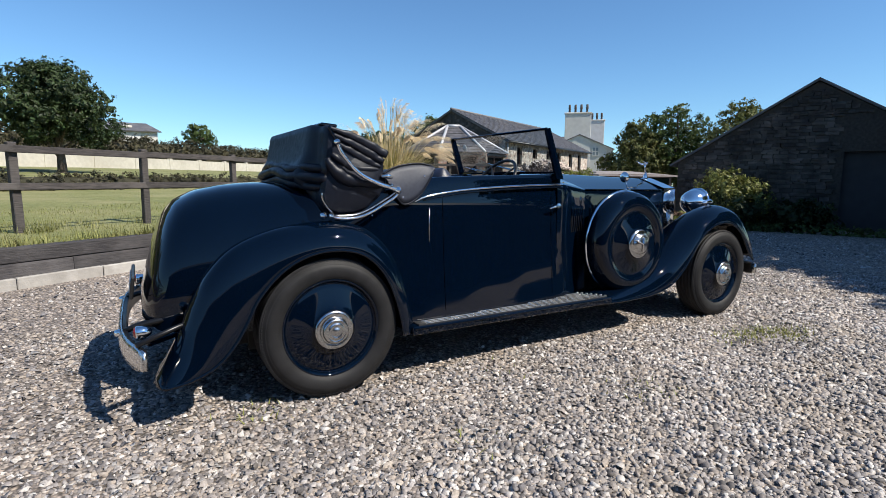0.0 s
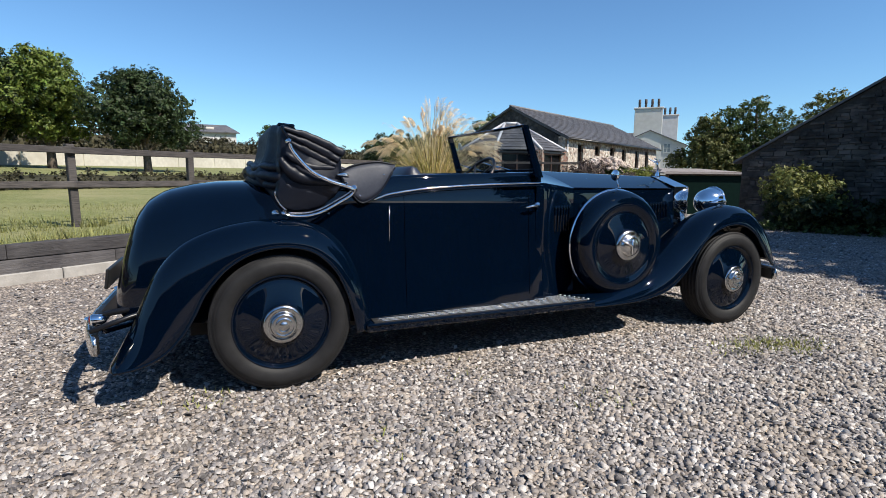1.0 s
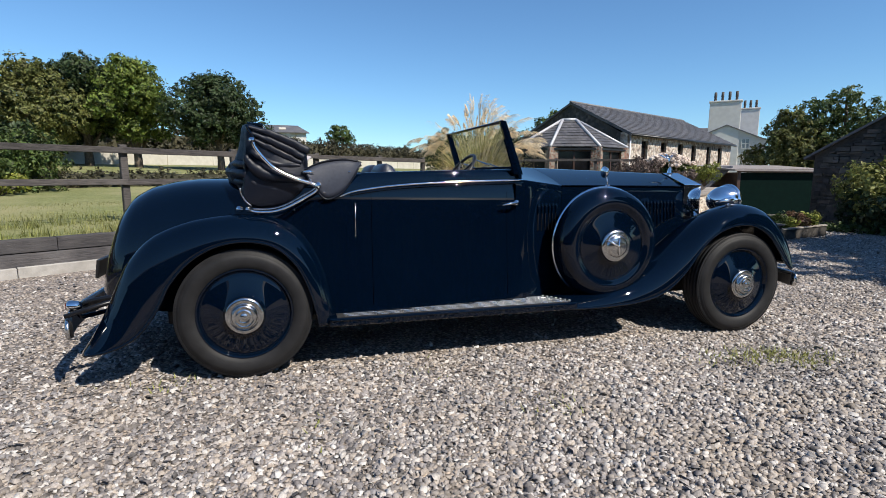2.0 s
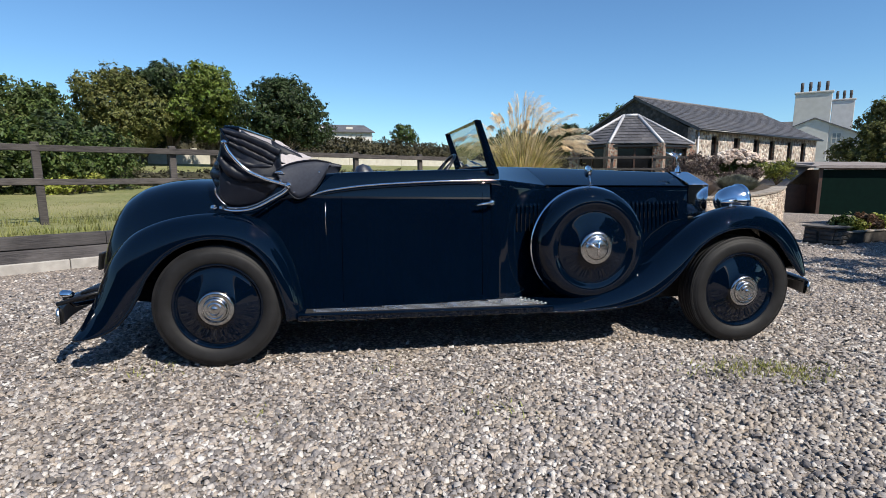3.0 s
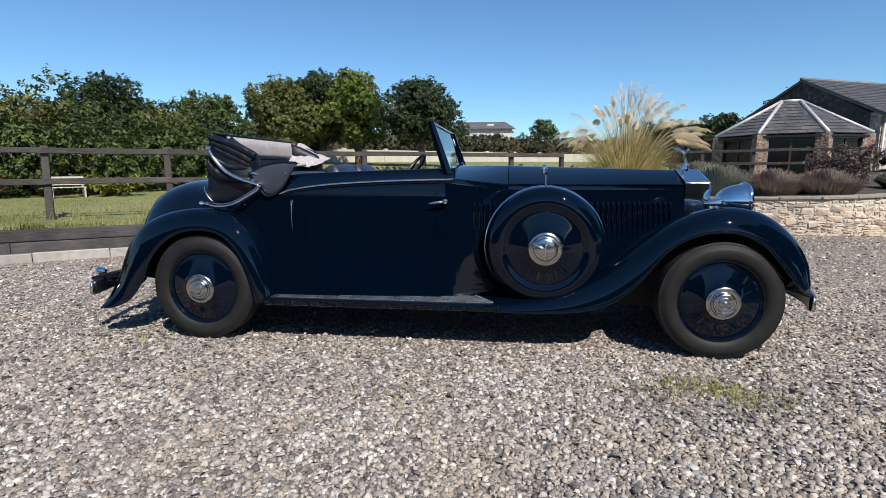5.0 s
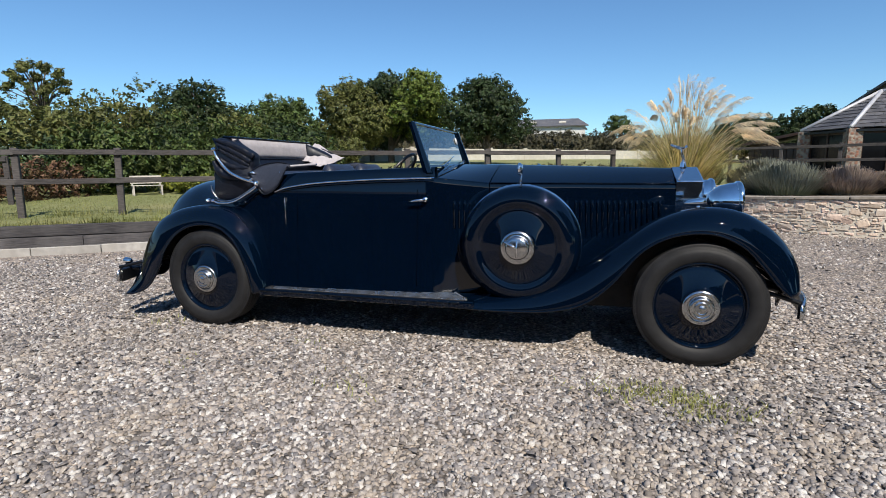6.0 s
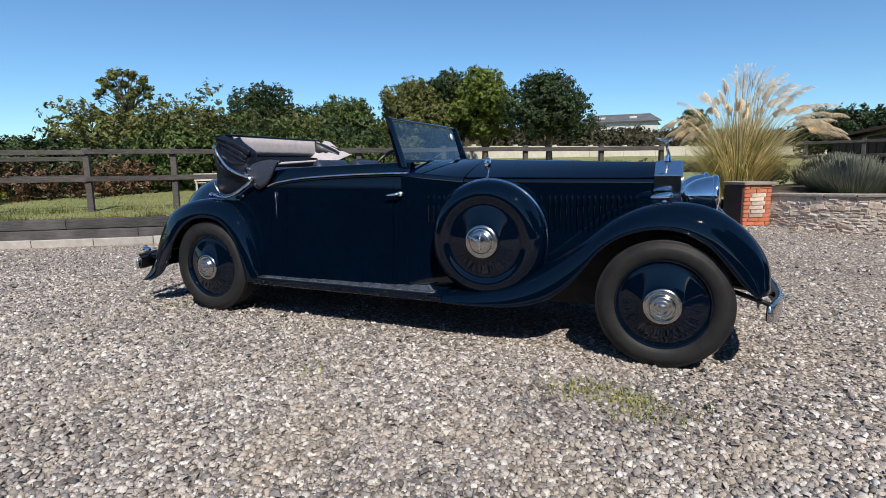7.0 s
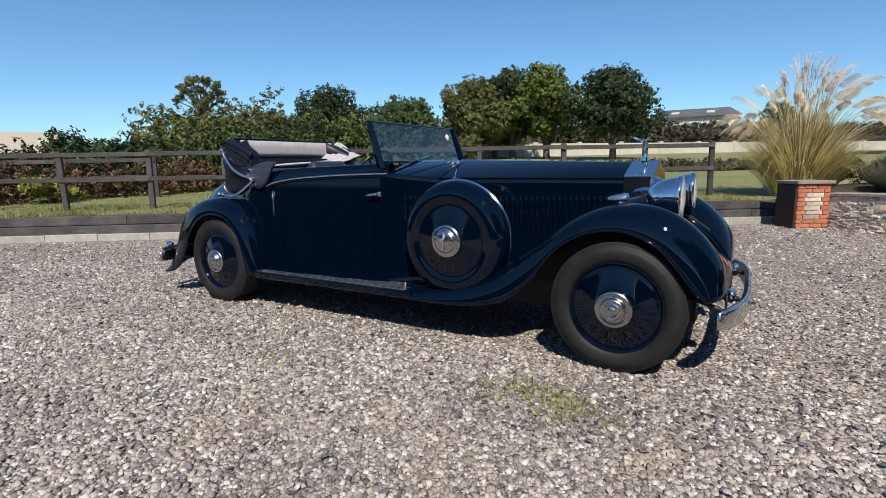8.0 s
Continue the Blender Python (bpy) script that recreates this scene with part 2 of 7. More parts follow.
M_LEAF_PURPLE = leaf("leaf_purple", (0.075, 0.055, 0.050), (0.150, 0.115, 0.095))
M_LAVENDER = leaf("lavender_grey", (0.095, 0.125, 0.080), (0.185, 0.205, 0.155), 0.3)
M_HEATHER = leaf("faded_heather", (0.155, 0.130, 0.095), (0.260, 0.220, 0.170), 0.3)
M_FLOWER = leaf("hydrangea_white", (0.42, 0.33, 0.27), (0.66, 0.60, 0.53), 0.25, 0.2)
M_BLADE = leaf("pampas_blade", (0.190, 0.190, 0.040), (0.760, 0.620, 0.290), 0.75, 0.36)
M_STALK = leaf("pampas_stalk", (0.62, 0.51, 0.30), (0.76, 0.66, 0.44), 0.2, 0.3)
M_PLUME = leaf("pampas_plume", (0.68, 0.55, 0.37), (0.92, 0.85, 0.70), 0.22, 0.45)
M_GRASS = leaf("grass_blade", (0.115, 0.130, 0.034), (0.27, 0.26, 0.10), 0.35, 0.3)
M_MOSS = leaf("weed_green", (0.13, 0.155, 0.035), (0.25, 0.25, 0.08), 0.3, 0.2)

_g = bpy.data.materials.new("windscreen_glass")
_g.use_nodes = True
_gn, _gl = _g.node_tree.nodes, _g.node_tree.links
_tr = _gn.new("ShaderNodeBsdfTransparent")
_tr.inputs[0].default_value = (0.80, 0.88, 0.92, 1)
_gs = _gn.new("ShaderNodeBsdfGlossy")
_gs.inputs["Roughness"].default_value = 0.02
_fr = _gn.new("ShaderNodeLayerWeight")
_pw = _gn.new("ShaderNodeMath")
_pw.operation = "POWER"
_pw.inputs[1].default_value = 4.0
_gl.new(_fr.outputs["Facing"], _pw.inputs[0])
_mr = _gn.new("ShaderNodeMapRange")
_mr.inputs[3].default_value, _mr.inputs[4].default_value = 0.15, 0.85
_gl.new(_pw.outputs[0], _mr.inputs[0])
_mx = _gn.new("ShaderNodeMixShader")
_gl.new(_mr.outputs[0], _mx.inputs[0])
_gl.new(_tr.outputs[0], _mx.inputs[1])
_gl.new(_gs.outputs[0], _mx.inputs[2])
_gl.new(_mx.outputs[0], _gn["Material Output"].inputs["Surface"])
M_GLASS = _g


# ---------------------------------------------------------------- building helpers
def mesh_object(name, verts, faces, material, parent=None, label="", smooth=True):
    me = bpy.data.meshes.new(name)
    me.from_pydata([tuple(v) for v in verts], [], faces)
    if smooth:
        me.polygons.foreach_set("use_smooth", [True] * len(me.polygons))
    me.materials.append(material)
    ob = new(name, me)
    if parent is not None:
        ob.parent = parent
    if label:
        ob["label"] = label
    return ob


def part(name, bm, material, parent=None, label="", smooth=False):
    bmesh.ops.recalc_face_normals(bm, faces=bm.faces)
    me = bpy.data.meshes.new(name)
    bm.to_mesh(me)
    bm.free()
    if smooth:
        me.polygons.foreach_set("use_smooth", [True] * len(me.polygons))
    me.materials.append(material)
    ob = new(name, me)
    if parent is not None:
        ob.parent = parent
    if label:
        ob["label"] = label
    return ob


def thing(name, m, label, category, group="", kind=""):
    ob = new(name)
    ob.empty_display_size = 0.2
    ob.matrix_world = m
    return tagged(ob, label, category, group, kind)


def box(bm, size, m=Matrix(), bevel=0.0, segments=1):
    r = bmesh.ops.create_cube(bm, size=1.0, matrix=m @ Matrix.Diagonal((*size, 1)))
    if bevel:
        vs = set(r["verts"])
        es = [e for e in bm.edges if e.verts[0] in vs and e.verts[1] in vs]
        bmesh.ops.bevel(bm, geom=es, offset=bevel, segments=segments, affect="EDGES", profile=0.6)
    return bm


def boxed(size, m=Matrix(), bevel=0.0, segments=1):
    return box(bmesh.new(), size, m, bevel, segments)


def curve(points, n):
    """n points evenly spread in the parameter of a Catmull-Rom curve through the given ones."""
    P = np.array(points, float)
    P = np.vstack([2 * P[0] - P[1], P, 2 * P[-1] - P[-2]])
    out = []
    for q in np.linspace(0, len(points) - 1, n):
        i = min(int(q), len(points) - 2)
        t = q - i
        a, b, c, d = P[i:i + 4]
        out.append(0.5 * (2 * b + (c - a) * t + (2 * a - 5 * b + 4 * c - d) * t * t + (3 * b - a - 3 * c + d) * t ** 3))
    return np.array(out)


def along(xs, ys, x):
    return float(np.interp(x, xs, ys))


def grid(rows, closed=False, caps=False):
    """Faces between rows of equally many points."""
    n = len(rows[0])
    verts = [p for r in rows for p in r]
    faces = []
    for i in range(len(rows) - 1):
        for j in range(n if closed else n - 1):
            k = (j + 1) % n
            faces.append((i * n + j, i * n + k, (i + 1) * n + k, (i + 1) * n + j))
    if caps:
        faces.append(tuple(range(n))[::-1])
        faces.append(tuple((len(rows) - 1) * n + j for j in range(n)))
    return verts, faces


def lathe(profile, n=48, axis="Y"):
    """Turns (radius, along-axis) round the axis."""
    rows = []
    for r, h in profile:
        row = []
        for j in range(n):
            a = 2 * math.pi * j / n
            c, s = r * math.cos(a), r * math.sin(a)
            row.append({"Y": (c, h, s), "Z": (c, s, h), "X": (h, c, s)}[axis])
        rows.append(row)
    return grid(rows, closed=True)


def tube(points, radius, n=10, cap=True):
    """A round bar through the points; radius is one number or one for each point."""
    P = [Vector(p) for p in points]
    R = [float(r) for r in radius] if hasattr(radius, "__len__") else [radius] * len(P)
    rows, side = [], None
    for i, p in enumerate(P):
        d = (P[min(i + 1, len(P) - 1)] - P[max(i - 1, 0)]).normalized()
        if side is None:
            side = d.cross(Vector((0, 0, 1)) if abs(d.z) < 0.9 else Vector((1, 0, 0))).normalized()
        side = (side - d * side.dot(d)).normalized()
        up = d.cross(side)
        rows.append([tuple(p + R[i] * (math.cos(2 * math.pi * j / n) * side + math.sin(2 * math.pi * j / n) * up)) for j in range(n)])
    return grid(rows, closed=True, caps=cap)


def merged(*pieces):
    verts, faces = [], []
    for v, f in pieces:
        k = len(verts)
        verts += list(v)
        faces += [tuple(i + k for i in q) for q in f]
    return verts, faces


def moved(piece, m):
    return [tuple(m @ Vector(p)) for p in piece[0]], piece[1]


def arrays_object(name, verts, tris, material, parent=None, smooth=False):
    """A triangle mesh from numpy arrays."""
    me = bpy.data.meshes.new(name)
    me.vertices.add(len(verts))
    me.vertices.foreach_set("co", np.asarray(verts, np.float32).ravel())
    me.loops.add(len(tris) * 3)
    me.loops.foreach_set("vertex_index", np.asarray(tris, np.int32).ravel())
    me.polygons.add(len(tris))
    me.polygons.foreach_set("loop_start", np.arange(0, len(tris) * 3, 3, dtype=np.int32))
    if smooth:
        me.polygons.foreach_set("use_smooth", np.ones(len(tris), bool))
    me.update(calc_edges=True)
    me.materials.append(material)
    ob = new(name, me)
    if parent is not None:
        ob.parent = parent
    return ob


# ---------------------------------------------------------------- ground
K0, KD, KN = Vector((-5.15, 4.16, 0)), Vector((0.421, 0.907, 0)), Vector((-0.907, 0.421, 0))   # kerb line: start, along, towards the lawn
KERB = Matrix(((KD.x, KN.x, 0, K0.x), (KD.y, KN.y, 0, K0.y), (0, 0, 1, 0), (0, 0, 0, 1)))      # kerb frame: along, beyond, up


def gz(x, y):
    s = max(0.0, 0.3 * x + 0.95 * y - 9)
    s = min(s, 60)
    return 0.015 - 0.0014 * s * s


def lawn_z(beyond):
    return 0.455 + 0.025 * min(11.0, max(0.0, beyond - 1.0)) + 0.039 * min(38.0, max(0.0, beyond - 12.0)) - 0.004 * max(0.0, beyond - 50.0)


_xs = [-600, -300, -150, -80, -50, -30] + [x * 1.0 for x in range(-20, 26)] + [30, 40, 60, 90, 150, 300, 600]
rows = [[(x, y, gz(x, y)) for x in _xs] for y in _xs]
v, f = grid(rows)
tagged(mesh_object("ground", v, f, M_GRAVEL), "grey and tan gravel yard, dipping gently away", "ground", kind="structure")

_ss = [-400, -150, -60, -30] + [x * 1.0 for x in range(-20, 40, 2)] + [45, 60, 90, 150, 300, 600]
_os = [0.22, 0.4, 0.8, 1.2, 1.6, 2.2, 3, 4, 6, 8, 11, 15, 20, 26, 34, 44, 60, 90, 150, 300, 600]
rows = []
for o in _os:
    rows.append([KERB @ Vector((s, o, lawn_z(o) + 0.03 * noise.noise(Vector((s * 0.7, o * 0.7, 3))) * min(1, o))) for s in _ss])
v, f = grid(rows)
tagged(mesh_object("lawn", v, [q[::-1] for q in f], M_LAWN), "mown lawn, sun-bleached in patches, beyond the sleeper edging", "lawn", kind="structure")


# ---------------------------------------------------------------- edging: concrete kerb and sleepers
def edging():
    t = thing("sleeper_edging", Matrix(), "low edging of dark weathered sleepers on pale concrete kerb blocks", "edging", kind="structure")
    rng = random.Random(4)
    s = -16.0
    while s < 9.65:
        ln = min(0.915, 9.7 - s)
        m = KERB @ pose(s + ln / 2, 0.075 + rng.uniform(-0.006, 0.006), 0.06 + rng.uniform(-0.006, 0.004))
        part("kerb_block", boxed((ln - 0.008, 0.15, 0.16), m, 0.008), M_CONCRETE, t)
        s += 0.915
    for course, z in enumerate((0.205, 0.375)):
        s = -16.0 - 1.1 * course
        while s < 9.65:
            ln = min(3.6, 9.7 - s)
            if ln > 0.15:
                m = KERB @ pose(s + ln / 2, 0.165 + 0.045 * course + rng.uniform(-0.008, 0.008), z, rng.uniform(-0.8, 0.8), 0, rng.uniform(-0.15, 0.15))
                sl = part("sleeper", boxed((ln - 0.005, 0.20, 0.160), Matrix(), 0.010, 2), M_SLEEPER, t)
                sl.matrix_world = m
            s += 3.6


edging()


# ---------------------------------------------------------------- post-and-rail fences
def post_mesh(height):
    bm = boxed((0.105, 0.085, height), Matrix.Translation((0, 0, height / 2)), 0.008)
    return bm


def fence(name, label, posts, rails, bottoms, height, seed=0, lean=1.2):
    """posts: ground points; rails: heights over the ground; one rail piece between each pair."""
    t = thing(name, Matrix.Translation(posts[0]), label, "fence")
    inv = Matrix.Translation(-Vector(posts[0]))
    rng = random.Random(seed)
    pts = [Vector(p) for p in posts]
    for i, p in enumerate(pts):
        d = (pts[min(i + 1, len(pts) - 1)] - pts[max(i - 1, 0)])
        yaw = math.degrees(math.atan2(d.y, d.x))
        po = part("post", post_mesh(height + bottoms), M_FENCE, t)
        po.matrix_local = inv @ pose(p.x, p.y, p.z - bottoms, rng.uniform(-lean, lean), rng.uniform(-lean, lean), yaw)
    for i in range(len(pts) - 1):
        a, b = pts[i], pts[i + 1]
        d = b - a
        n = Vector((d.y, -d.x, 0)).normalized() * 0.055
        for h in rails:
            q = (a + b) / 2 + Vector((0, 0, h + rng.uniform(-0.012, 0.012))) + n
            yaw = math.degrees(math.atan2(d.y, d.x))
            pitch = -math.degrees(math.atan2(d.z, math.hypot(d.x, d.y)))
            r = part("rail", boxed((d.length + 0.04, 0.038, 0.095 + rng.uniform(-0.006, 0.006)), Matrix(), 0.006), M_FENCE, t)
            r.matrix_local = inv @ pose(q.x, q.y, q.z, rng.uniform(-1.5, 1.5), pitch + rng.uniform(-0.2, 0.2), yaw)
    return t


def kerb_pt(s, o):
    q = KERB @ Vector((s, o, 0))
    return (q.x, q.y, lawn_z(o))


FENCE_O = 1.56
fence("paddock_fence", "weathered grey-brown two-rail timber fence on the lawn edge",
      [kerb_pt(s, FENCE_O) for s in (-15.3, -13.5, -11.7, -9.9, -8.15, -6.4, -4.62, -2.90, -1.39, 0.40, 2.20, 4.00, 5.86, 7.70, 9.20)], (0.62, 1.115), 0.3, 1.20, 1)
fence("far_fence", "weathered timber fence running off behind the paddock fence",
      [kerb_pt(-18 + 2.3 * i, 3.4 + 0.20 * i) for i in range(7)], (0.55, 0.98), 0.3, 1.06, 2)
fence("garden_fence", "weathered two-rail timber fence behind the raised garden",
      [(-4.6 + 1.62 * i, 22.4 + 0.05 * i, 0.86) for i in range(6)], (0.52, 0.98), 0.3, 1.08, 3)

# ---------------------------------------------------------------- raised garden: wall, pier, bed
WALL = curve([(-0.22, 12.80), (0.9, 12.60), (2.1, 12.68), (3.2, 13.15), (4.15, 14.3), (4.9, 16.0), (5.45, 18.0)], 70)
_wl = np.r_[0, np.cumsum(np.linalg.norm(np.diff(WALL, axis=0), axis=1))]


def wall_at(s):
    p = np.array([np.interp(s, _wl, WALL[:, 0]), np.interp(s, _wl, WALL[:, 1])])
    q = np.array([np.interp(s + 0.05, _wl, WALL[:, 0]), np.interp(s + 0.05, _wl, WALL[:, 1])])
    r = np.array([np.interp(s - 0.05, _wl, WALL[:, 0]), np.interp(s - 0.05, _wl, WALL[:, 1])])
    return p, math.degrees(math.atan2(q[1] - r[1], q[0] - r[0]))


def wall_top(s):
    return 0.62 + 0.028 * s


_bed_far = [(-0.75, 12.95), (-0.9, 14), (-0.7, 16), (0.6, 19), (2.0, 23), (3.4, 26), (4.0, 27)]
_bed = curve(_bed_far, 70)
rows = []
for k in range(9):
    u = k / 8
    rows.append([(*(WALL[i] * (1 - u) + _bed[i] * u + np.array([0, 0.25 * (1 - u)])), wall_top(_wl[i]) - 0.06 + 0.35 * u * i / 69 + 0.05 * noise.noise(Vector((i * 0.2, u * 4, 0)))) for i in range(70)])
v, f = grid(rows)
tagged(mesh_object("garden_bed", v, f, M_SOIL), "raised bed of dark soil behind the rubble wall", "garden bed", kind="structure")


def ledge(parent):
    """Wall core and its capping slabs."""
    inner, rows = [], []
    for s in np.linspace(0, _wl[-1], 60):
        p, a = wall_at(s)
        n = Vector((-math.sin(radians(a)), math.cos(radians(a))))
        zt = wall_top(s) - 0.035
        zb = gz(*p) - 0.2
        a0, a1 = Vector(p) + n * 0.0, Vector(p) + n * 0.30
        rows.append([(a0.x, a0.y, zb), (a0.x, a0.y, zt), (a1.x, a1.y, zt), (a1.x, a1.y, zb)])
    v, f = grid(rows, caps=True)
    mesh_object("core", v, f, M_MORTAR, parent, smooth=False)
    s, rng = 0.0, random.Random(8)
    while s < _wl[-1] - 0.1:
        ln = rng.uniform(0.45, 0.8)
        p, a = wall_at(min(s + ln / 2, _wl[-1] - 0.05))
        c = part("cap_stone", boxed((ln - 0.012, 0.36, 0.05), Matrix(), 0.008), M_CAP, parent)
        c.matrix_world = pose(p[0], p[1], wall_top(s + ln / 2) - 0.008, 0, 0, a) @ pose(0, 0.15, 0, rng.uniform(-1, 1), -1.6, 0)
        s += ln


def rubble_mesh(w, h, d, seed):
    """One worn stone: a box with uneven corners."""
    r = random.Random(seed)
    bm = boxed((w, d, h), Matrix(), min(w, h) * 0.22)
    for q in bm.verts:
        q.co += Vector((r.uniform(-1, 1) * w * 0.07, r.uniform(-1, 1) * d * 0.10, r.uniform(-1, 1) * h * 0.14))
    me = bpy.data.meshes.new("stone")
    bmesh.ops.recalc_face_normals(bm, faces=bm.faces)
    bm.to_mesh(me)
    bm.free()
    return me


def garden_wall():
    t = thing("garden_wall", Matrix(), "low curved wall of tan and grey rubble stone with flat caps", "wall", kind="structure")
    ledge(t)
    return t


GARDEN_WALL = garden_wall()


def wall_stones(t):
    """Rubble on the face of the garden wall: the nearer stones are objects that share a few meshes, the rest is one skin."""
    rng = random.Random(11)
    sizes = [(0.15, 0.085), (0.12, 0.06), (0.19, 0.075), (0.09, 0.055), (0.14, 0.04), (0.08, 0.07), (0.11, 0.04), (0.17, 0.06)]
    meshes = []
    for i in range(24):
        w, h = sizes[i % 8]
        me = rubble_mesh(w, h, 0.12, i)
        me.materials.append(M_STONE)
        meshes.append((w, h, me))
    spots = []
    z = 0.0
    while z < 1.0:
        hh = rng.choice((0.038, 0.050, 0.062, 0.078))
        s = rng.uniform(-0.1, 0.0)
        while s < _wl[-1]:
            w, h, me = rng.choice(meshes)
            ww = w * rng.uniform(0.65, 1.2)
            sc = s + ww / 2
            if sc > _wl[-1]:
                break
            p, a = wall_at(sc)
            wave = 0.018 * math.sin(sc * 2.3 + z * 9)
            zz = z + hh / 2 - 0.05 + wave
            if zz + hh / 2 < wall_top(sc) - gz(*p) - 0.02 and sc > 0.12:
                m = pose(p[0], p[1], gz(*p) + zz, 0, 0, a) @ pose(0, 0.053 + rng.uniform(-0.004, 0.006), 0, 0, rng.uniform(-6, 6), rng.choice((0, 180)))
                spots.append((sc, me, m @ Matrix.Diagonal((ww / w * 0.88, 1, hh / h * rng.uniform(0.72, 1.06), 1))))
            s += ww + rng.uniform(0.0, 0.012)
        z += hh
    # larger stones that break the courses
    for i in range(64):
        w, h, me = meshes[rng.choice((0, 2, 7, 8, 10, 15, 16, 18, 23))]
        sc = 0.3 + (_wl[-1] - 0.6) * (i + rng.uniform(-0.4, 0.4)) / 64
        p, a = wall_at(sc)
        zz = rng.uniform(0.08, max(0.12, wall_top(sc) - gz(*p) - 0.14))
        m = pose(p[0], p[1], gz(*p) + zz, 0, 0, a) @ pose(0, 0.049, 0, 0, rng.uniform(-12, 12), rng.choice((0, 180)))
        spots.append((sc, me, m @ Matrix.Diagonal((rng.uniform(1.1, 1.5), 1, rng.uniform(1.4, 2.2), 1))))
    spots.sort(key=lambda q: abs(q[0] - 1.2))
    verts, faces = [], []
    for i, (sc, me, m) in enumerate(spots):
        if i < 300:
            o = new("stone", me)
            o.parent = t
            o.matrix_world = m
        else:
            k = len(verts)
            verts += [tuple(m @ q.co) for q in me.vertices]
            faces += [tuple(v + k for v in q.vertices) for q in me.polygons]
    tagged(mesh_object("stonework", verts, faces, M_STONE_ISLAND, t, smooth=False), kind="stuff")


M_STONE_ISLAND = shade("rubble_stone_far", (0.30, 0.235, 0.190), (0.56, 0.485, 0.410), 11, 0.9, bump=0.8, bscale=26, c3=(0.40, 0.27, 0.20), c3scale=4, c3amount=0.6, island=0.42, bdist=0.015)


def brick_pier():
    A = 60.0
    t = thing("brick_pier", pose(-0.50, 12.66, gz(-0.5, 12.6), 0, 0, A), "square pier of red brick with inset rubble and slab cap", "pier")
    W, H = 0.56, 0.80
    part("core", boxed((W - 0.03, W - 0.03, H), Matrix.Translation((0, 0, H / 2)), 0.0), M_MORTAR, t)
    rng = random.Random(3)
    bh = 0.078
    n = int(H / bh)
    brick_sizes = {}
    for i in range(n):
        z = 0.02 + bh * (i + 0.5)
        for side in range(4):
            m = pose(0, 0, 0, 0, 0, 90 * side)
            stone_course = 2 <= i <= 7
            if stone_course:
                lens = [0.15 if i % 2 else 0.11, 0.0, 0.11 if i % 2 else 0.15]
                lens[1] = W - lens[0] - lens[2]
            else:
                lens = [0.105, 0.215, W - 0.32] if i % 2 else [W - 0.32, 0.215, 0.105]
            x = -W / 2
            for j, ln in enumerate(lens):
                stone = stone_course and j == 1
                key = (round(ln, 3), stone)
                if key not in brick_sizes:
                    bm = boxed((ln - 0.010, 0.05, bh - 0.011), Matrix(), 0.004)
                    me = bpy.data.meshes.new("stone" if stone else "brick")
                    bm.to_mesh(me)
                    bm.free()
                    me.materials.append(M_STONE if stone else M_BRICK)
                    brick_sizes[key] = me
                o = new("stone" if stone else "brick", brick_sizes[key])
                o.parent = t
                o.matrix_local = m @ pose(x + ln / 2, -W / 2 + 0.022 + rng.uniform(-0.003, 0.003), z)
                x += ln
    # dark panel added over the brick to paint this side's shade
    part("shade_panel", boxed((0.04, W - 0.02, H - 0.02), Matrix.Translation((-W / 2 - 0.024, 0, H / 2)), 0.006), M_SHADEPANEL, t, "dark panel added for the pier's shaded side")
    part("cap", boxed((W + 0.10, W + 0.10, 0.055), Matrix.Translation((0, 0, H + 0.03)), 0.012, 2), M_CAP, t, "flat grey stone cap")


brick_pier()


# ---------------------------------------------------------------- buildings
def pierced_wall(length, z0, z1, thick, holes):
    """A wall along x from 0, face at y = 0 and thickness towards +y, with rectangular openings that go through."""
    xs = sorted({0, length, *[h[0] for h in holes], *[h[1] for h in holes]})
    zs = sorted({z0, z1, *[h[2] for h in holes], *[h[3] for h in holes]})
    bm = bmesh.new()
    for i in range(len(xs) - 1):
        for j in range(len(zs) - 1):
            cx, cz = (xs[i] + xs[i + 1]) / 2, (zs[j] + zs[j + 1]) / 2
            if any(h[0] < cx < h[1] and h[2] < cz < h[3] for h in holes):
                continue
            box(bm, (xs[i + 1] - xs[i], thick, zs[j + 1] - zs[j]), Matrix.Translation((cx, thick / 2, cz)))
    bmesh.ops.remove_doubles(bm, verts=bm.verts, dist=1e-4)
    return bm


def slab(bm, corners, thick):
    """A thin plate under four corners."""
    vs = [bm.verts.new(c) for c in corners]
    n = (Vector(corners[1]) - Vector(corners[0])).cross(Vector(corners[3]) - Vector(corners[0])).normalized()
    if n.z < 0:
        n = -n
    lo = [bm.verts.new(Vector(c) - n * thick) for c in corners]
    bm.faces.new(vs)
    bm.faces.new(lo[::-1])
    for i in range(4):
        j = (i + 1) % 4
        bm.faces.new((vs[i], lo[i], lo[j], vs[j]))
    return bm


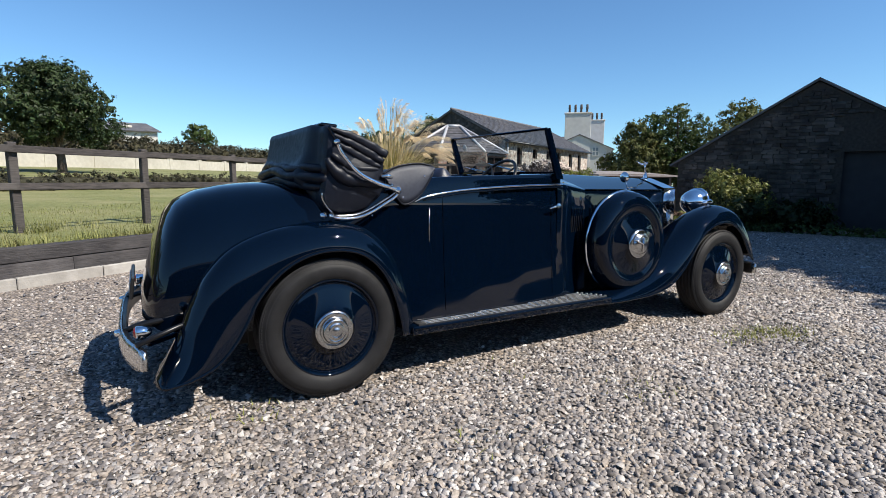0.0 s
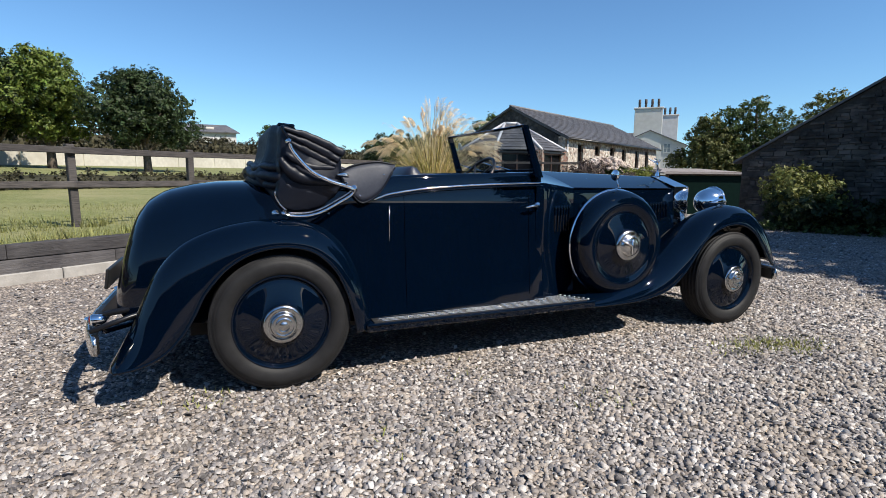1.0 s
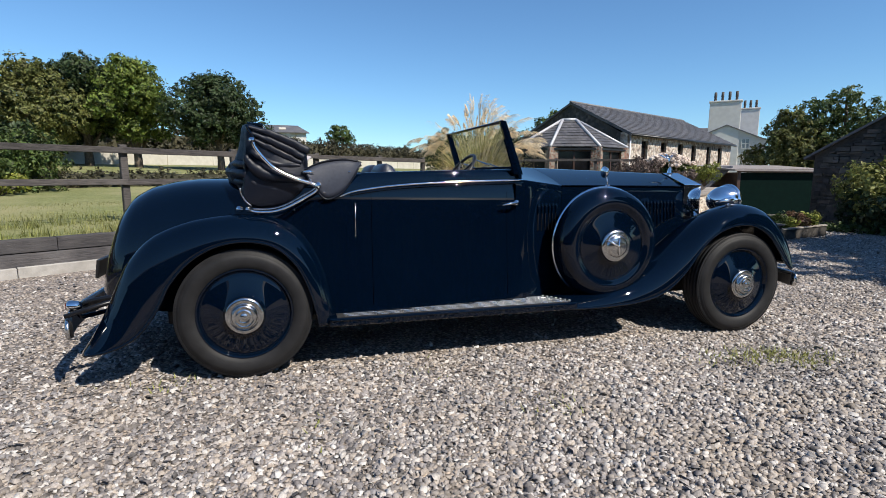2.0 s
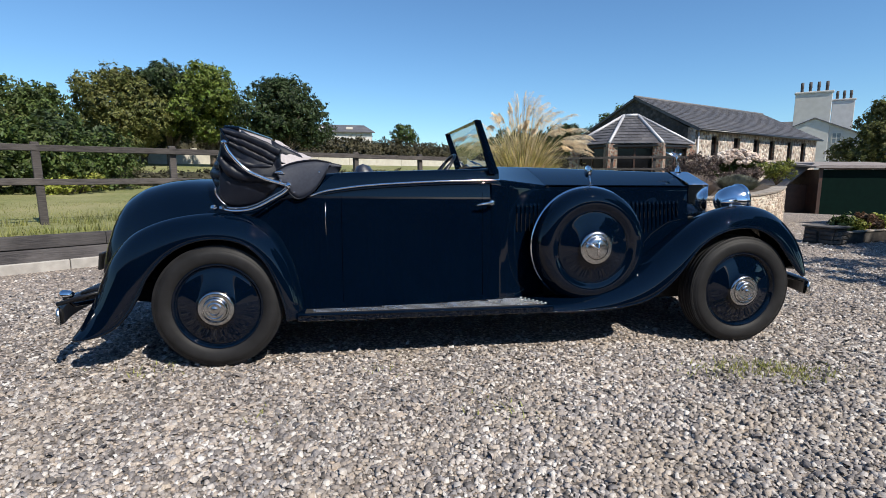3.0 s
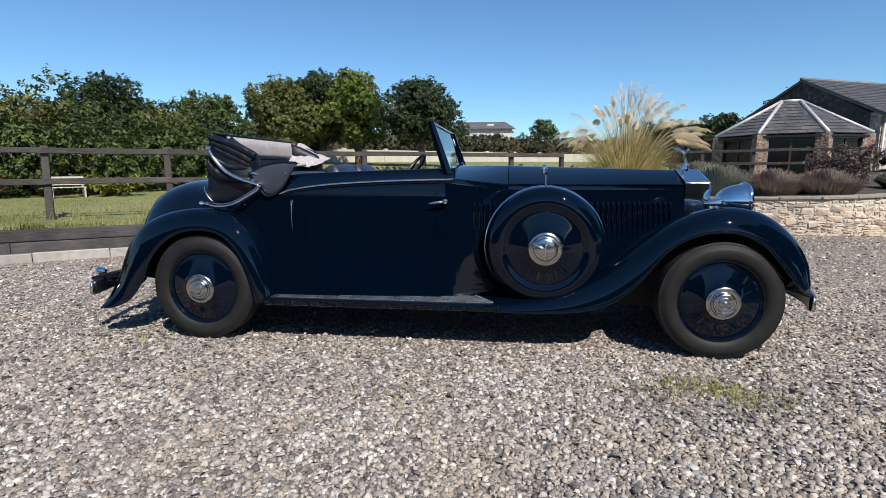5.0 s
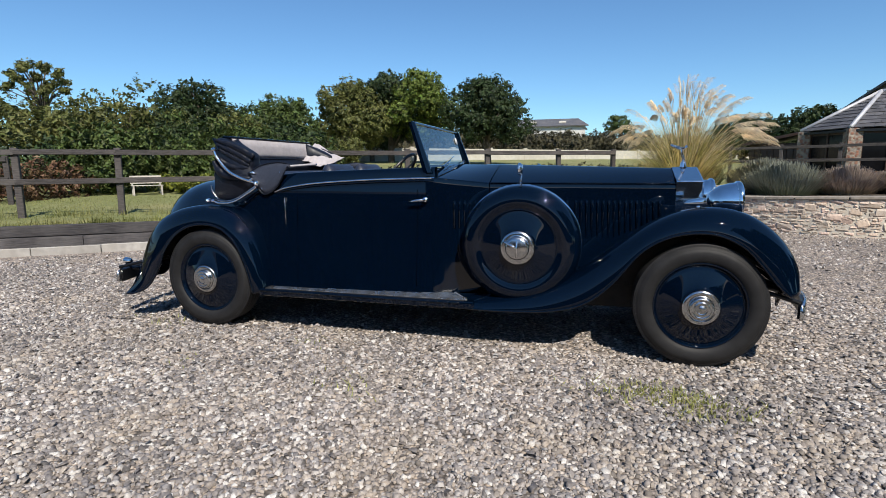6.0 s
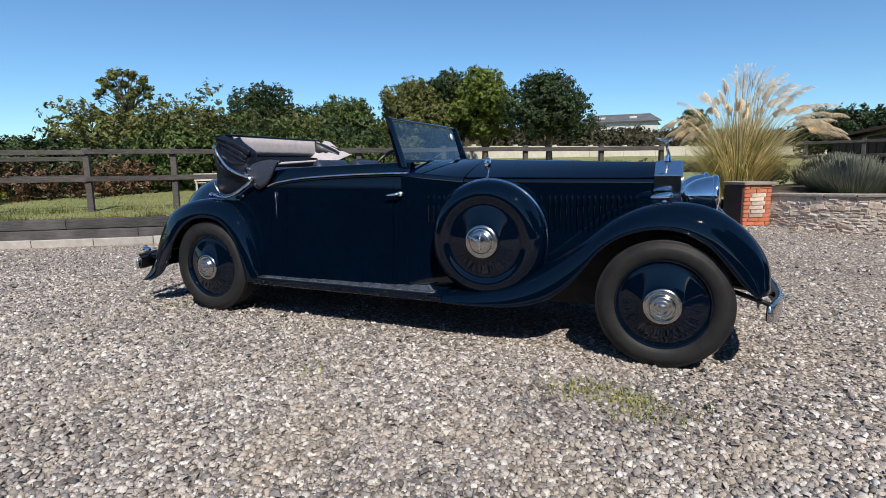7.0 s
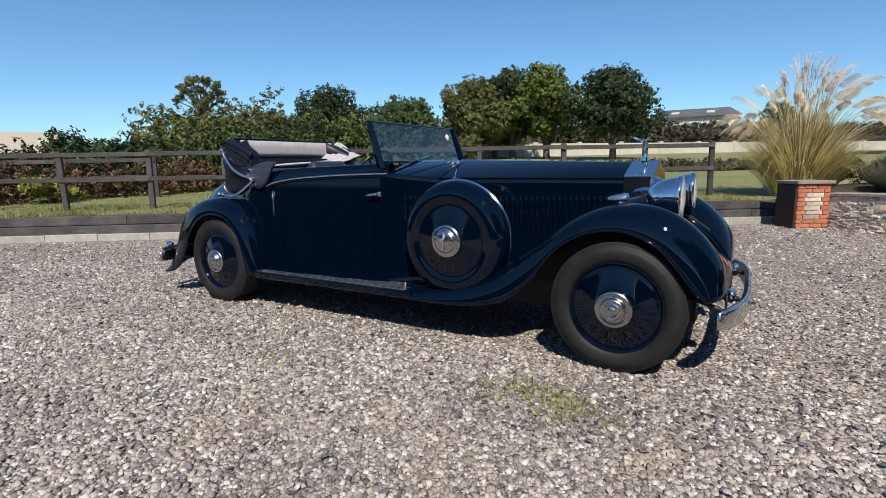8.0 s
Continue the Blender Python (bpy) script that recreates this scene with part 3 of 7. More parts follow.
def slates(parent, a, b, c, d, rows, cols, name="slate", thick=0.02, seed=1):
    """Courses of slates on the roof plane a (eave start), b (eave end), c (ridge end), d (ridge start), joined."""
    a, b, c, d = map(Vector, (a, b, c, d))
    n = (b - a).cross(d - a).normalized()
    if n.z < 0:
        n = -n
    bm = bmesh.new()
    rng = random.Random(seed)
    for i in range(rows):
        u0, u1 = i / rows, (i + 1.35) / rows
        for j in range(cols):
            off = 0.5 * (i % 2)
            v0, v1 = max(0, (j + off) / cols), min(1, (j + 1 + off) / cols)
            if v1 - v0 < 0.2 / cols:
                continue
            lift = rng.uniform(0, 0.012)

            def at(u, w):
                u = min(u, 1)
                return a.lerp(d, u).lerp(b.lerp(c, u), w)
            e = (v1 - v0) * 0.03
            q = [at(u0, v0 + e) + n * (0.035 + lift), at(u0, v1 - e) + n * (0.035 + lift), at(u1, v1 - e) + n * 0.008, at(u1, v0 + e) + n * 0.008]
            vs = [bm.verts.new(p) for p in q]
            lo = [bm.verts.new(vs[0].co - n * thick), bm.verts.new(vs[1].co - n * thick)]
            bm.faces.new(vs)
            bm.faces.new((vs[1], vs[0], lo[0], lo[1]))
    return part(name, bm, M_SLATE_COURSE, parent)


M_SLATE_COURSE = shade("slate_courses", (0.056, 0.055, 0.060), (0.095, 0.092, 0.098), 3.5, 0.55, island=0.28, c3=(0.130, 0.120, 0.114), c3scale=0.6, c3amount=0.4)


def window_in(parent, x0, x1, z0, z1, depth, frame_mat, panes=1, name="window"):
    """A recessed window in a wall whose face is y = 0."""
    w = part(name, boxed((x1 - x0, 0.03, z1 - z0), Matrix.Translation(((x0 + x1) / 2, depth, (z0 + z1) / 2))), M_WINDARK, parent)
    bm = bmesh.new()
    for x in (x0 + 0.03, x1 - 0.03):
        box(bm, (0.06, 0.07, z1 - z0), Matrix.Translation((x, depth - 0.03, (z0 + z1) / 2)))
    for z in (z0 + 0.03, z1 - 0.03):
        box(bm, (x1 - x0 - 0.12, 0.07, 0.06), Matrix.Translation(((x0 + x1) / 2, depth - 0.03, z)))
    for i in range(1, panes):
        box(bm, (x1 - x0 - 0.12, 0.05, 0.04), Matrix.Translation(((x0 + x1) / 2, depth - 0.025, z0 + (z1 - z0) * i / panes)))
    part("frame", bm, frame_mat, w)
    return w


# rubble darkened to put the barn gable's shade into its colour
M_SHADERUBBLE = stones_material("shade_dark_rubble", [(0.050, 0.045, 0.042), (0.075, 0.066, 0.060), (0.038, 0.034, 0.032), (0.095, 0.083, 0.072)], 0.24, (0.055, 0.050, 0.046), 0.6)


def barn():
    ang = math.degrees(math.atan2(0.835, 0.55))
    t = thing("stone_barn", pose(3.98, 33.78, 0, 0, 0, ang), "long two-storey rubble-stone barn with a dark slate roof", "barn")
    L, Wd, EAVE, RIDGE, BASE = 16.6, 8.2, 3.85, 5.95, -3.2
    slits = [(1.75, 2.15, 3.42), (4.35, 2.75, 3.42), (6.9, 2.2, 3.42), (9.1, 2.1, 3.42), (11.8, 2.0, 3.42), (14.0, 2.0, 3.42)]
    holes = [(x, x + 0.78, a, b) for x, a, b in slits] + [(10.6, 11.3, -0.1, 1.05), (12.7, 13.6, -1.9, 1.2)]
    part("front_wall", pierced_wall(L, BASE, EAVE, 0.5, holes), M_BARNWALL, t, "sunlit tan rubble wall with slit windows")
    for x0, x1, a, b in holes[:-1]:
        window_in(t, x0, x1, a, b, 0.2, M_BROWNWOOD)
    d = part("door", boxed((0.9, 0.06, 3.1), Matrix.Translation((13.15, 0.2, -0.35))), M_BROWNWOOD, t, "dark plank door")
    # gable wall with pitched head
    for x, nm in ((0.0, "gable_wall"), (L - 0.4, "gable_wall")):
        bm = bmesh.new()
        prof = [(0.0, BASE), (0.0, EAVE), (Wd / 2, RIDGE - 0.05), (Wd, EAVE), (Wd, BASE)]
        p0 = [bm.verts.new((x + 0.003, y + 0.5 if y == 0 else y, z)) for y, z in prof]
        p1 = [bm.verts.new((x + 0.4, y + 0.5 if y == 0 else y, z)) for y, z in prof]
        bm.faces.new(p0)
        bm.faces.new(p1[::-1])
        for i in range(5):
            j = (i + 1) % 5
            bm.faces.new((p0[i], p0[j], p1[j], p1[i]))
        part(nm, bm, M_SHADERUBBLE, t, "rubble gable coloured dark for its shaded side")
    part("back_wall", boxed((L, 0.4, EAVE - BASE), Matrix.Translation((L / 2, Wd - 0.21, (EAVE + BASE) / 2))), M_GREYSTONE, t)
    roof = part("roof", slab(bmesh.new(), [(-0.15, -0.3, EAVE - 0.14), (L + 0.15, -0.3, EAVE - 0.14), (L + 0.15, Wd / 2, RIDGE), (-0.15, Wd / 2, RIDGE)], 0.12), M_SLATE, t)
    slates(roof, (-0.15, -0.3, EAVE - 0.13), (L + 0.15, -0.3, EAVE - 0.13), (L + 0.15, Wd / 2, RIDGE + 0.01), (-0.15, Wd / 2, RIDGE + 0.01), 18, 60)
    part("roof", slab(bmesh.new(), [(-0.15, Wd + 0.3, EAVE - 0.14), (L + 0.15, Wd + 0.3, EAVE - 0.14), (L + 0.15, Wd / 2 + 0.01, RIDGE), (-0.15, Wd / 2 + 0.01, RIDGE)], 0.12), M_SLATE, t)
    v, f = tube([(-0.18, Wd / 2, RIDGE + 0.02), (L + 0.18, Wd / 2, RIDGE + 0.02)], 0.09, 8)
    mesh_object("ridge", v, f, M_SLATE, t)
    v, f = tube([(-0.1, -0.36, EAVE - 0.2), (L + 0.1, -0.36, EAVE - 0.2)], 0.06, 8)
    mesh_object("gutter", v, f, M_PLATE, t)
    v, f = tube([(0.12, -0.10, EAVE - 0.25), (0.12, -0.10, BASE)], 0.05, 8)
    mesh_object("downpipe", v, f, M_LEAD, t, "pale grey downpipe")
    verge = slab(bmesh.new(), [(-0.20, -0.34, EAVE - 0.10), (-0.12, -0.34, EAVE - 0.10), (-0.12, Wd / 2, RIDGE + 0.045), (-0.20, Wd / 2, RIDGE + 0.045)], 0.05)
    part("verge", verge, M_SLATE, t)


barn()


def summerhouse():
    t = thing("garden_room", pose(0.55, 30.6, 0.4, 0, 0, 8), "octagonal brick garden room with a slate roof and lead hips", "garden room")
    R, EZ, AZ, hb = 3.2, 2.25, 3.85, 0.36
    ring = []
    for i in range(8):
        a = radians(22.5 + 45 * i)
        ring.append(Vector((R * math.cos(a), R * math.sin(a), EZ)))
    roof = part("roof", bmesh_cone(ring, [Vector((-hb, 0, AZ)), Vector((hb, 0, AZ))]), M_SLATE, t)
    for i in range(8):
        a, b = ring[i], ring[(i + 1) % 8]
        m = (a + b) / 2
        ta = Vector((hb if a.x > 0 else -hb, 0, AZ))
        tb = Vector((hb if b.x > 0 else -hb, 0, AZ))
        slates(roof, a, b, tb if (tb - ta).length > 0.1 else ta + Vector((0, 0, 0.001)), ta, 10, 7, seed=i)
        v, f = tube([a * 1.01 + Vector((0, 0, 0.02)), ta + Vector((0, 0, 0.05))], 0.085, 6)
        mesh_object("hip", v, f, M_LEAD, roof, "pale lead hip")
    v, f = tube([(-hb, 0, AZ + 0.05), (hb, 0, AZ + 0.05)], 0.09, 6)
    mesh_object("ridge", v, f, M_LEAD, roof)
    for i in range(8):
        a, b = ring[i] * 0.93, ring[(i + 1) % 8] * 0.93
        d = (b - a)
        yaw = math.degrees(math.atan2(d.y, d.x))
        part("pier", boxed((0.50, 0.50, EZ + 1.0), pose(a.x, a.y, (EZ - 1.0) / 2, 0, 0, yaw + 22.5), 0.01), M_BRICKWALL, t, "red-brick corner pier")
        m = (a + b) / 2
        part("wall", boxed((d.length - 0.5, 0.2, 1.55), pose(m.x, m.y, -0.23, 0, 0, yaw)), M_BRICKWALL, t)
        w = part("window", boxed((d.length - 0.5, 0.05, EZ - 0.62), pose(m.x, m.y, EZ / 2 + 0.24, 0, 0, yaw)), M_WINDARK, t)
        bm = bmesh.new()
        for k in (-1, 0, 1):
            box(bm, (0.09, 0.12, EZ - 0.62), pose(m.x, m.y, EZ / 2 + 0.24, 0, 0, yaw) @ pose(k * (d.length - 0.6) / 2, 0, 0))
        box(bm, (d.length - 0.52, 0.11, 0.2), pose(m.x, m.y, EZ - 0.12, 0, 0, yaw))
        part("frame", bm, M_BROWNWOOD, w, "dark brown timber frame")
    v, f = lathe([(R * 0.99, EZ - 0.05), (R * 1.01, EZ - 0.05), (R * 1.01, EZ - 0.14), (R * 0.97, EZ - 0.14)], 8, "Z")
    g = mesh_object("gutter", v, f, M_PLATE, t, smooth=False)
    g.matrix_local = pose(0, 0, 0, 0, 0, 22.5)


def bmesh_cone(ring, tops):
    bm = bmesh.new()
    lo = [bm.verts.new(p) for p in ring]
    hi = [bm.verts.new(p) for p in tops]
    for i in range(len(ring)):
        a, b = ring[i], ring[(i + 1) % len(ring)]
        ta, tb = (1 if a.x > 0 else 0), (1 if b.x > 0 else 0)
        if ta == tb:
            bm.faces.new((lo[i], lo[(i + 1) % len(ring)], hi[ta]))
        else:
            bm.faces.new((lo[i], lo[(i + 1) % len(ring)], hi[tb], hi[ta]))
    bm.faces.new(lo[::-1])
    return bm


def shelter():
    t = thing("timber_shelter", pose(-3.25, 30.6, 0.4, 0, 0, -8), "low dark timber shelter beside the garden room", "shelter")
    part("wall", boxed((2.5, 1.8, 2.05), Matrix.Translation((0, 0.3, 0.80)), 0.01), M_BROWNWOOD, t)
    for i in range(9):
        part("board", boxed((0.24, 0.03, 2.0), Matrix.Translation((-1.12 + 0.28 * i, -0.62, 0.80)), 0.004), M_BROWNWOOD, t)
    part("roof", slab(bmesh.new(), [(-1.5, -1.0, 1.86), (1.35, -1.0, 2.36), (1.35, 1.5, 2.36), (-1.5, 1.5, 1.86)], 0.07), M_SLATE, t)
    part("fascia", slab(bmesh.new(), [(-1.5, -1.04, 1.85), (1.35, -1.04, 2.35), (1.35, -1.01, 2.35), (-1.5, -1.01, 1.85)], 0.12), M_BROWNWOOD, t)


shelter()
M_BRICKWALL = stones_material("brick_and_stone", [(0.17, 0.075, 0.050), (0.24, 0.105, 0.066), (0.28, 0.235, 0.185), (0.15, 0.075, 0.052)], 0.11, (0.22, 0.19, 0.16), 0.4)
summerhouse()


def white_house():
    t = thing("white_house", pose(17.25, 66.7, -3.65, 0, 0, -14.3), "cream rendered two-storey house with broad chimney stacks", "house")
    W, D, EV, RG = 8.0, 13.0, 8.9, 10.6
    bm = bmesh.new()
    prof = [(-W / 2, 0), (-W / 2, EV), (0, RG), (W / 2, EV), (W / 2, 0)]
    p0 = [bm.verts.new((x, 0, z)) for x, z in prof]
    p1 = [bm.verts.new((x, D, z)) for x, z in prof]
    bm.faces.new(p0)
    bm.faces.new(p1[::-1])
    for i in range(5):
        j = (i + 1) % 5
        bm.faces.new((p0[i], p0[j], p1[j], p1[i]))
    part("wall", bm, M_RENDER, t)
    for s in (-1, 1):
        roof = part("roof", slab(bmesh.new(), [(s * (W / 2 + 0.3), -0.25, EV - 0.1), (s * (W / 2 + 0.3), D + 0.2, EV - 0.1), (s * 0.003, D + 0.2, RG + 0.08), (s * 0.003, -0.25, RG + 0.08)], 0.1), M_SLATE, t)
    for x, y, w, top, pots in ((-0.3, 0.35, 3.2, 13.2, 4), (2.4, D - 0.5, 2.2, 13.6, 3)):
        st = part("chimney", boxed((w, 0.9, top - 6), Matrix.Translation((x, y - 0.01, (top + 6) / 2)), 0.03), M_RENDER, t)
        part("coping", boxed((w + 0.2, 1.1, 0.18), Matrix.Translation((x, y, top + 0.09)), 0.03), M_RENDER, st)
        for i in range(pots):
            v, f = lathe([(0.15, 0), (0.13, 0.4), (0.16, 0.45), (0.14, 1.0), (0.10, 1.0)], 10, "Z")
            q = mesh_object("chimney_pot", v, f, M_POT, st, "tall dark chimney pot")
            q.matrix_local = pose(x + (i - (pots - 1) / 2) * w / pots * 0.9, y, top + 0.18)
    wing = part("wing", boxed((3.4, 5.0, 9.0), Matrix.Translation((-W / 2 - 1.2, 4.0, 4.5))), M_RENDER, t, "lower rendered wing")
    part("roof", slab(bmesh.new(), [(-W / 2 - 3.1, 1.3, 8.9), (-1.6, 1.3, 8.9), (-1.6, 4.0, 10.7), (-W / 2 - 3.1, 4.0, 10.7)], 0.1), M_SLATE, wing)
    part("roof", slab(bmesh.new(), [(-W / 2 - 3.1, 6.7, 8.9), (-1.6, 6.7, 8.9), (-1.6, 4.01, 10.7), (-W / 2 - 3.1, 4.01, 10.7)], 0.1), M_SLATE, wing)
    w = part("window", boxed((0.8, 0.08, 1.1), Matrix.Translation((2.0, -0.02, 8.5))), M_GLAZED, t)
    bm = bmesh.new()
    for x in (1.62, 2.0, 2.38):
        box(bm, (0.08, 0.1, 1.1), Matrix.Translation((x, -0.05, 8.5)))
    for z in (7.97, 8.5, 9.03):
        box(bm, (0.86, 0.09, 0.08), Matrix.Translation((2.0, -0.05, z)))
    part("frame", bm, M_RENDER, w, "white sash frame")


white_house()


def green_shed():
    g = -0.82
    d = Vector((13.9 - 9.5, 32.5 - 31.3, 0))
    yaw = math.degrees(math.atan2(d.y, d.x))
    t = thing("green_shed", pose(9.5, 31.3, g, 0, 0, yaw), "low shed with a wide dark green door and brown roof", "shed")
    W, D, H = d.length + 0.4, 4.5, 2.25
    part("door", boxed((W - 0.3, 0.10, H - 0.02), Matrix.Translation((W / 2, 0.05, H / 2))), M_GREENDOOR, t, "wide dark green painted door")
    bm = bmesh.new()
    box(bm, (0.16, D, H), Matrix.Translation((0.07, D / 2, H / 2)))
    box(bm, (0.16, D, H), Matrix.Translation((W - 0.07, D / 2, H / 2)))
    box(bm, (W, 0.16, H), Matrix.Translation((W / 2, D + 0.08, H / 2)))
    part("wall", bm, M_BROWNWOOD, t)
    part("lintel", boxed((W + 0.1, 0.14, 0.20), Matrix.Translation((W / 2, -0.02, H + 0.10)), 0.01), M_BROWNWOOD, t)
    part("roof", slab(bmesh.new(), [(-0.35, -0.3, H + 0.16), (W + 0.3, -0.3, H + 0.16), (W + 0.3, D + 0.3, H + 0.48), (-0.35, D + 0.3, H + 0.48)], 0.09), M_REDROOF, t)
    # lean-to beside it
    u = thing("lean_to", pose(8.1, 31.8, g, 0, 0, yaw), "narrow timber lean-to against the green shed", "lean-to")
    part("wall", boxed((1.15, 2.6, 1.5), Matrix.Translation((0.72, 1.4, 0.75)), 0.01), M_BROWNWOOD, u)
    part("roof", slab(bmesh.new(), [(0.05, 0.0, 1.42), (0.05, 3.0, 1.42), (1.36, 3.0, 2.6), (1.36, 0.0, 2.6)], 0.07), M_SLATE, u)


green_shed()


def stone_outhouse():
    A = math.degrees(math.atan2(-0.6, 0.8))
    t = thing("stone_outhouse", pose(7.45, 16.55, -0.6, 0, 0, A), "old slate-stone outhouse with a dark shaded gable", "outhouse")
    W, EV, RG, D = 6.9, 2.45, 4.56, 9.0
    bm = bmesh.new()
    holes = (4.15, 6.3, 3.55)
    # gable face in pieces round the big door
    def quadwall(pts):
        a = [bm.verts.new((x, 0, z)) for x, z in pts]
        b = [bm.verts.new((x, 0.45, z)) for x, z in pts]
        bm.faces.new(a)
        bm.faces.new(b[::-1])
        for i in range(len(pts)):
            j = (i + 1) % len(pts)
            bm.faces.new((a[i], a[j], b[j], b[i]))

    def head(x):
        return EV + (RG - EV) * (1 - abs(x - W / 2) / (W / 2))
    x0, x1, zt = holes
    quadwall([(0, 0), (0, EV), (W / 2, RG), (x0, head(x0)), (x0, 0)])
    zt = min(zt, head(x1) - 0.15)
    quadwall([(x0, zt), (x0, head(x0)), (x1, head(x1)), (x1, zt)])
    quadwall([(x1, 0), (x1, head(x1)), (W, EV), (W, 0)])
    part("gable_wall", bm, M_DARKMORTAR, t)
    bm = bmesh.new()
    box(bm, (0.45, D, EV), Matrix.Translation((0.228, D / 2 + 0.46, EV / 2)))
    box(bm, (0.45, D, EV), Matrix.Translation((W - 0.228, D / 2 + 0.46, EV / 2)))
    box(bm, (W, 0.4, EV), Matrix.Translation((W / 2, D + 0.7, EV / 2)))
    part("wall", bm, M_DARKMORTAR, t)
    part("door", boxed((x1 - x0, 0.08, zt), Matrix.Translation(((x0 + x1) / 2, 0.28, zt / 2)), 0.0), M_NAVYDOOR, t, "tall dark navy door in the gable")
    for s in (-1, 1):
        e = -0.25 if s < 0 else W + 0.25
        zz = EV - 0.10
        part("roof", slab(bmesh.new(), [(e, -0.10, zz), (e, D + 0.9, zz), (W / 2 + s * 0.003, D + 0.9, RG + 0.10), (W / 2 + s * 0.003, -0.10, RG + 0.10)], 0.06), M_SLATE, t)
    return t, W, EV, RG, holes


OUTHOUSE = stone_outhouse()


def far_house(name, label, x, y, z, yaw, w, d, h, rise, roof_mat, lights):
    t = thing(name, pose(x, y, z, 0, 0, yaw), label, "house")
    part("wall", boxed((w, d, h), Matrix.Translation((0, d / 2, h / 2))), M_RENDER, t)
    ov = 0.5
    r = part("roof", slab(bmesh.new(), [(-w / 2 - ov, -ov, h), (w / 2 + ov, -ov, h), (w / 2 - 1.2, d / 2, h + rise), (-w / 2 + 1.2, d / 2, h + rise)], 0.15), roof_mat, t)
    part("roof", slab(bmesh.new(), [(-w / 2 - ov, d + ov, h), (w / 2 + ov, d + ov, h), (w / 2 - 1.2, d / 2 + 0.01, h + rise), (-w / 2 + 1.2, d / 2 + 0.01, h + rise)], 0.15), roof_mat, t)
    for u in lights:
        k = 0.45
        pit = math.degrees(math.atan2(rise, d / 2 + ov))
        part("skylight", boxed((1.1, 1.2, 0.12), pose(u, -ov + k * (d / 2 + ov), h + k * rise + 0.05, pit, 0, 0)), M_WHITE, r, "bright skylight")
    return t


far_house("bungalow", "distant pale house with grey hipped roof and skylights", -47.4, 74.3, 2.5, 32, 12.0, 9, 5.25, 1.5, M_SLATE, (-2.6, 2.3))
far_house("farm_building", "distant farm building with a long tan sheet roof", -57, -15.2, 0.0, 101, 22, 12, 3.1, 2.3, M_TANROOF, (8.5,))

def bench():
    t = thing("garden_bench", pose(-11.85, 5.18, 0.60, 0, 0, 84) @ Matrix.Scale(0.60, 4), "weathered pale timber bench on the lawn", "bench")
    for i in range(3):
        part("seat_slat", boxed((1.25, 0.10, 0.03), Matrix.Translation((0, -0.14 + 0.13 * i, 0.43)), 0.004), M_PALEWOOD, t)
    for i in range(3):
        part("back_slat", boxed((1.25, 0.03, 0.09), pose(0, 0.24 + 0.02 * i, 0.56 + 0.13 * i, -8, 0, 0), 0.004), M_PALEWOOD, t)
    for x in (-0.55, 0.55):
        for y in (-0.16, 0.22):
            part("leg", boxed((0.06, 0.06, 0.43 if y < 0 else 0.86), Matrix.Translation((x, y, 0.215 if y < 0 else 0.43)), 0.005), M_PALEWOOD, t)


M_PALEWOOD = shade("pale_weathered_timber", (0.36, 0.33, 0.29), (0.50, 0.46, 0.40), 6, 0.85, stretch=(1, 10, 10))
bench()


def unseen_range():
    """A plain stone range added behind the camera; seen only as dark reflections."""
    t = thing("unseen_range", pose(-8.0, -6.9, 0, 0, 0, 14.8), "long low stone range, unseen, added for dark reflections in the car", "outbuilding", kind="structure")
    # wall stone darkened too, so no bright patch shows in the doors
    part("wall", boxed((46, 0.5, 2.4), Matrix.Translation((23, -0.25, 1.2))), M_SHADERUBBLE, t)
    part("roof", slab(bmesh.new(), [(-0.3, 0.35, 2.3), (46.3, 0.35, 2.3), (46.3, -2.6, 3.2), (-0.3, -2.6, 3.2)], 0.14), M_SLATE, t)
    part("back_wall", boxed((46, 0.4, 2.4), Matrix.Translation((23, -5.4, 1.2))), M_GREYSTONE, t)
    part("roof", slab(bmesh.new(), [(-0.3, -5.8, 2.3), (46.3, -5.8, 2.3), (46.3, -2.62, 3.2), (-0.3, -2.62, 3.2)], 0.14), M_SLATE, t)


unseen_range()

# boundary wall, whitewashed
_bw = thing("boundary_wall", Matrix(), "long low whitewashed field wall with pillars", "wall", kind="structure")
_a, _b = Vector((-39.5, 21.0, 0)), Vector((-22.5, 97.0, 0))
_n = 16
for i in range(_n):
    p, q = _a.lerp(_b, i / _n), _a.lerp(_b, (i + 1) / _n)
    yaw = math.degrees(math.atan2(q.y - p.y, q.x - p.x))
    m = (p + q) / 2
    part("panel", boxed(((q - p).length - 0.3, 0.22, 2.2), pose(m.x, m.y, 2.03, 0, 0, yaw)), M_WHITE, _bw)
    part("pillar", boxed((0.45, 0.36, 2.3), pose(p.x, p.y, 2.12, 0, 0, yaw), 0.02), M_WHITE, _bw)


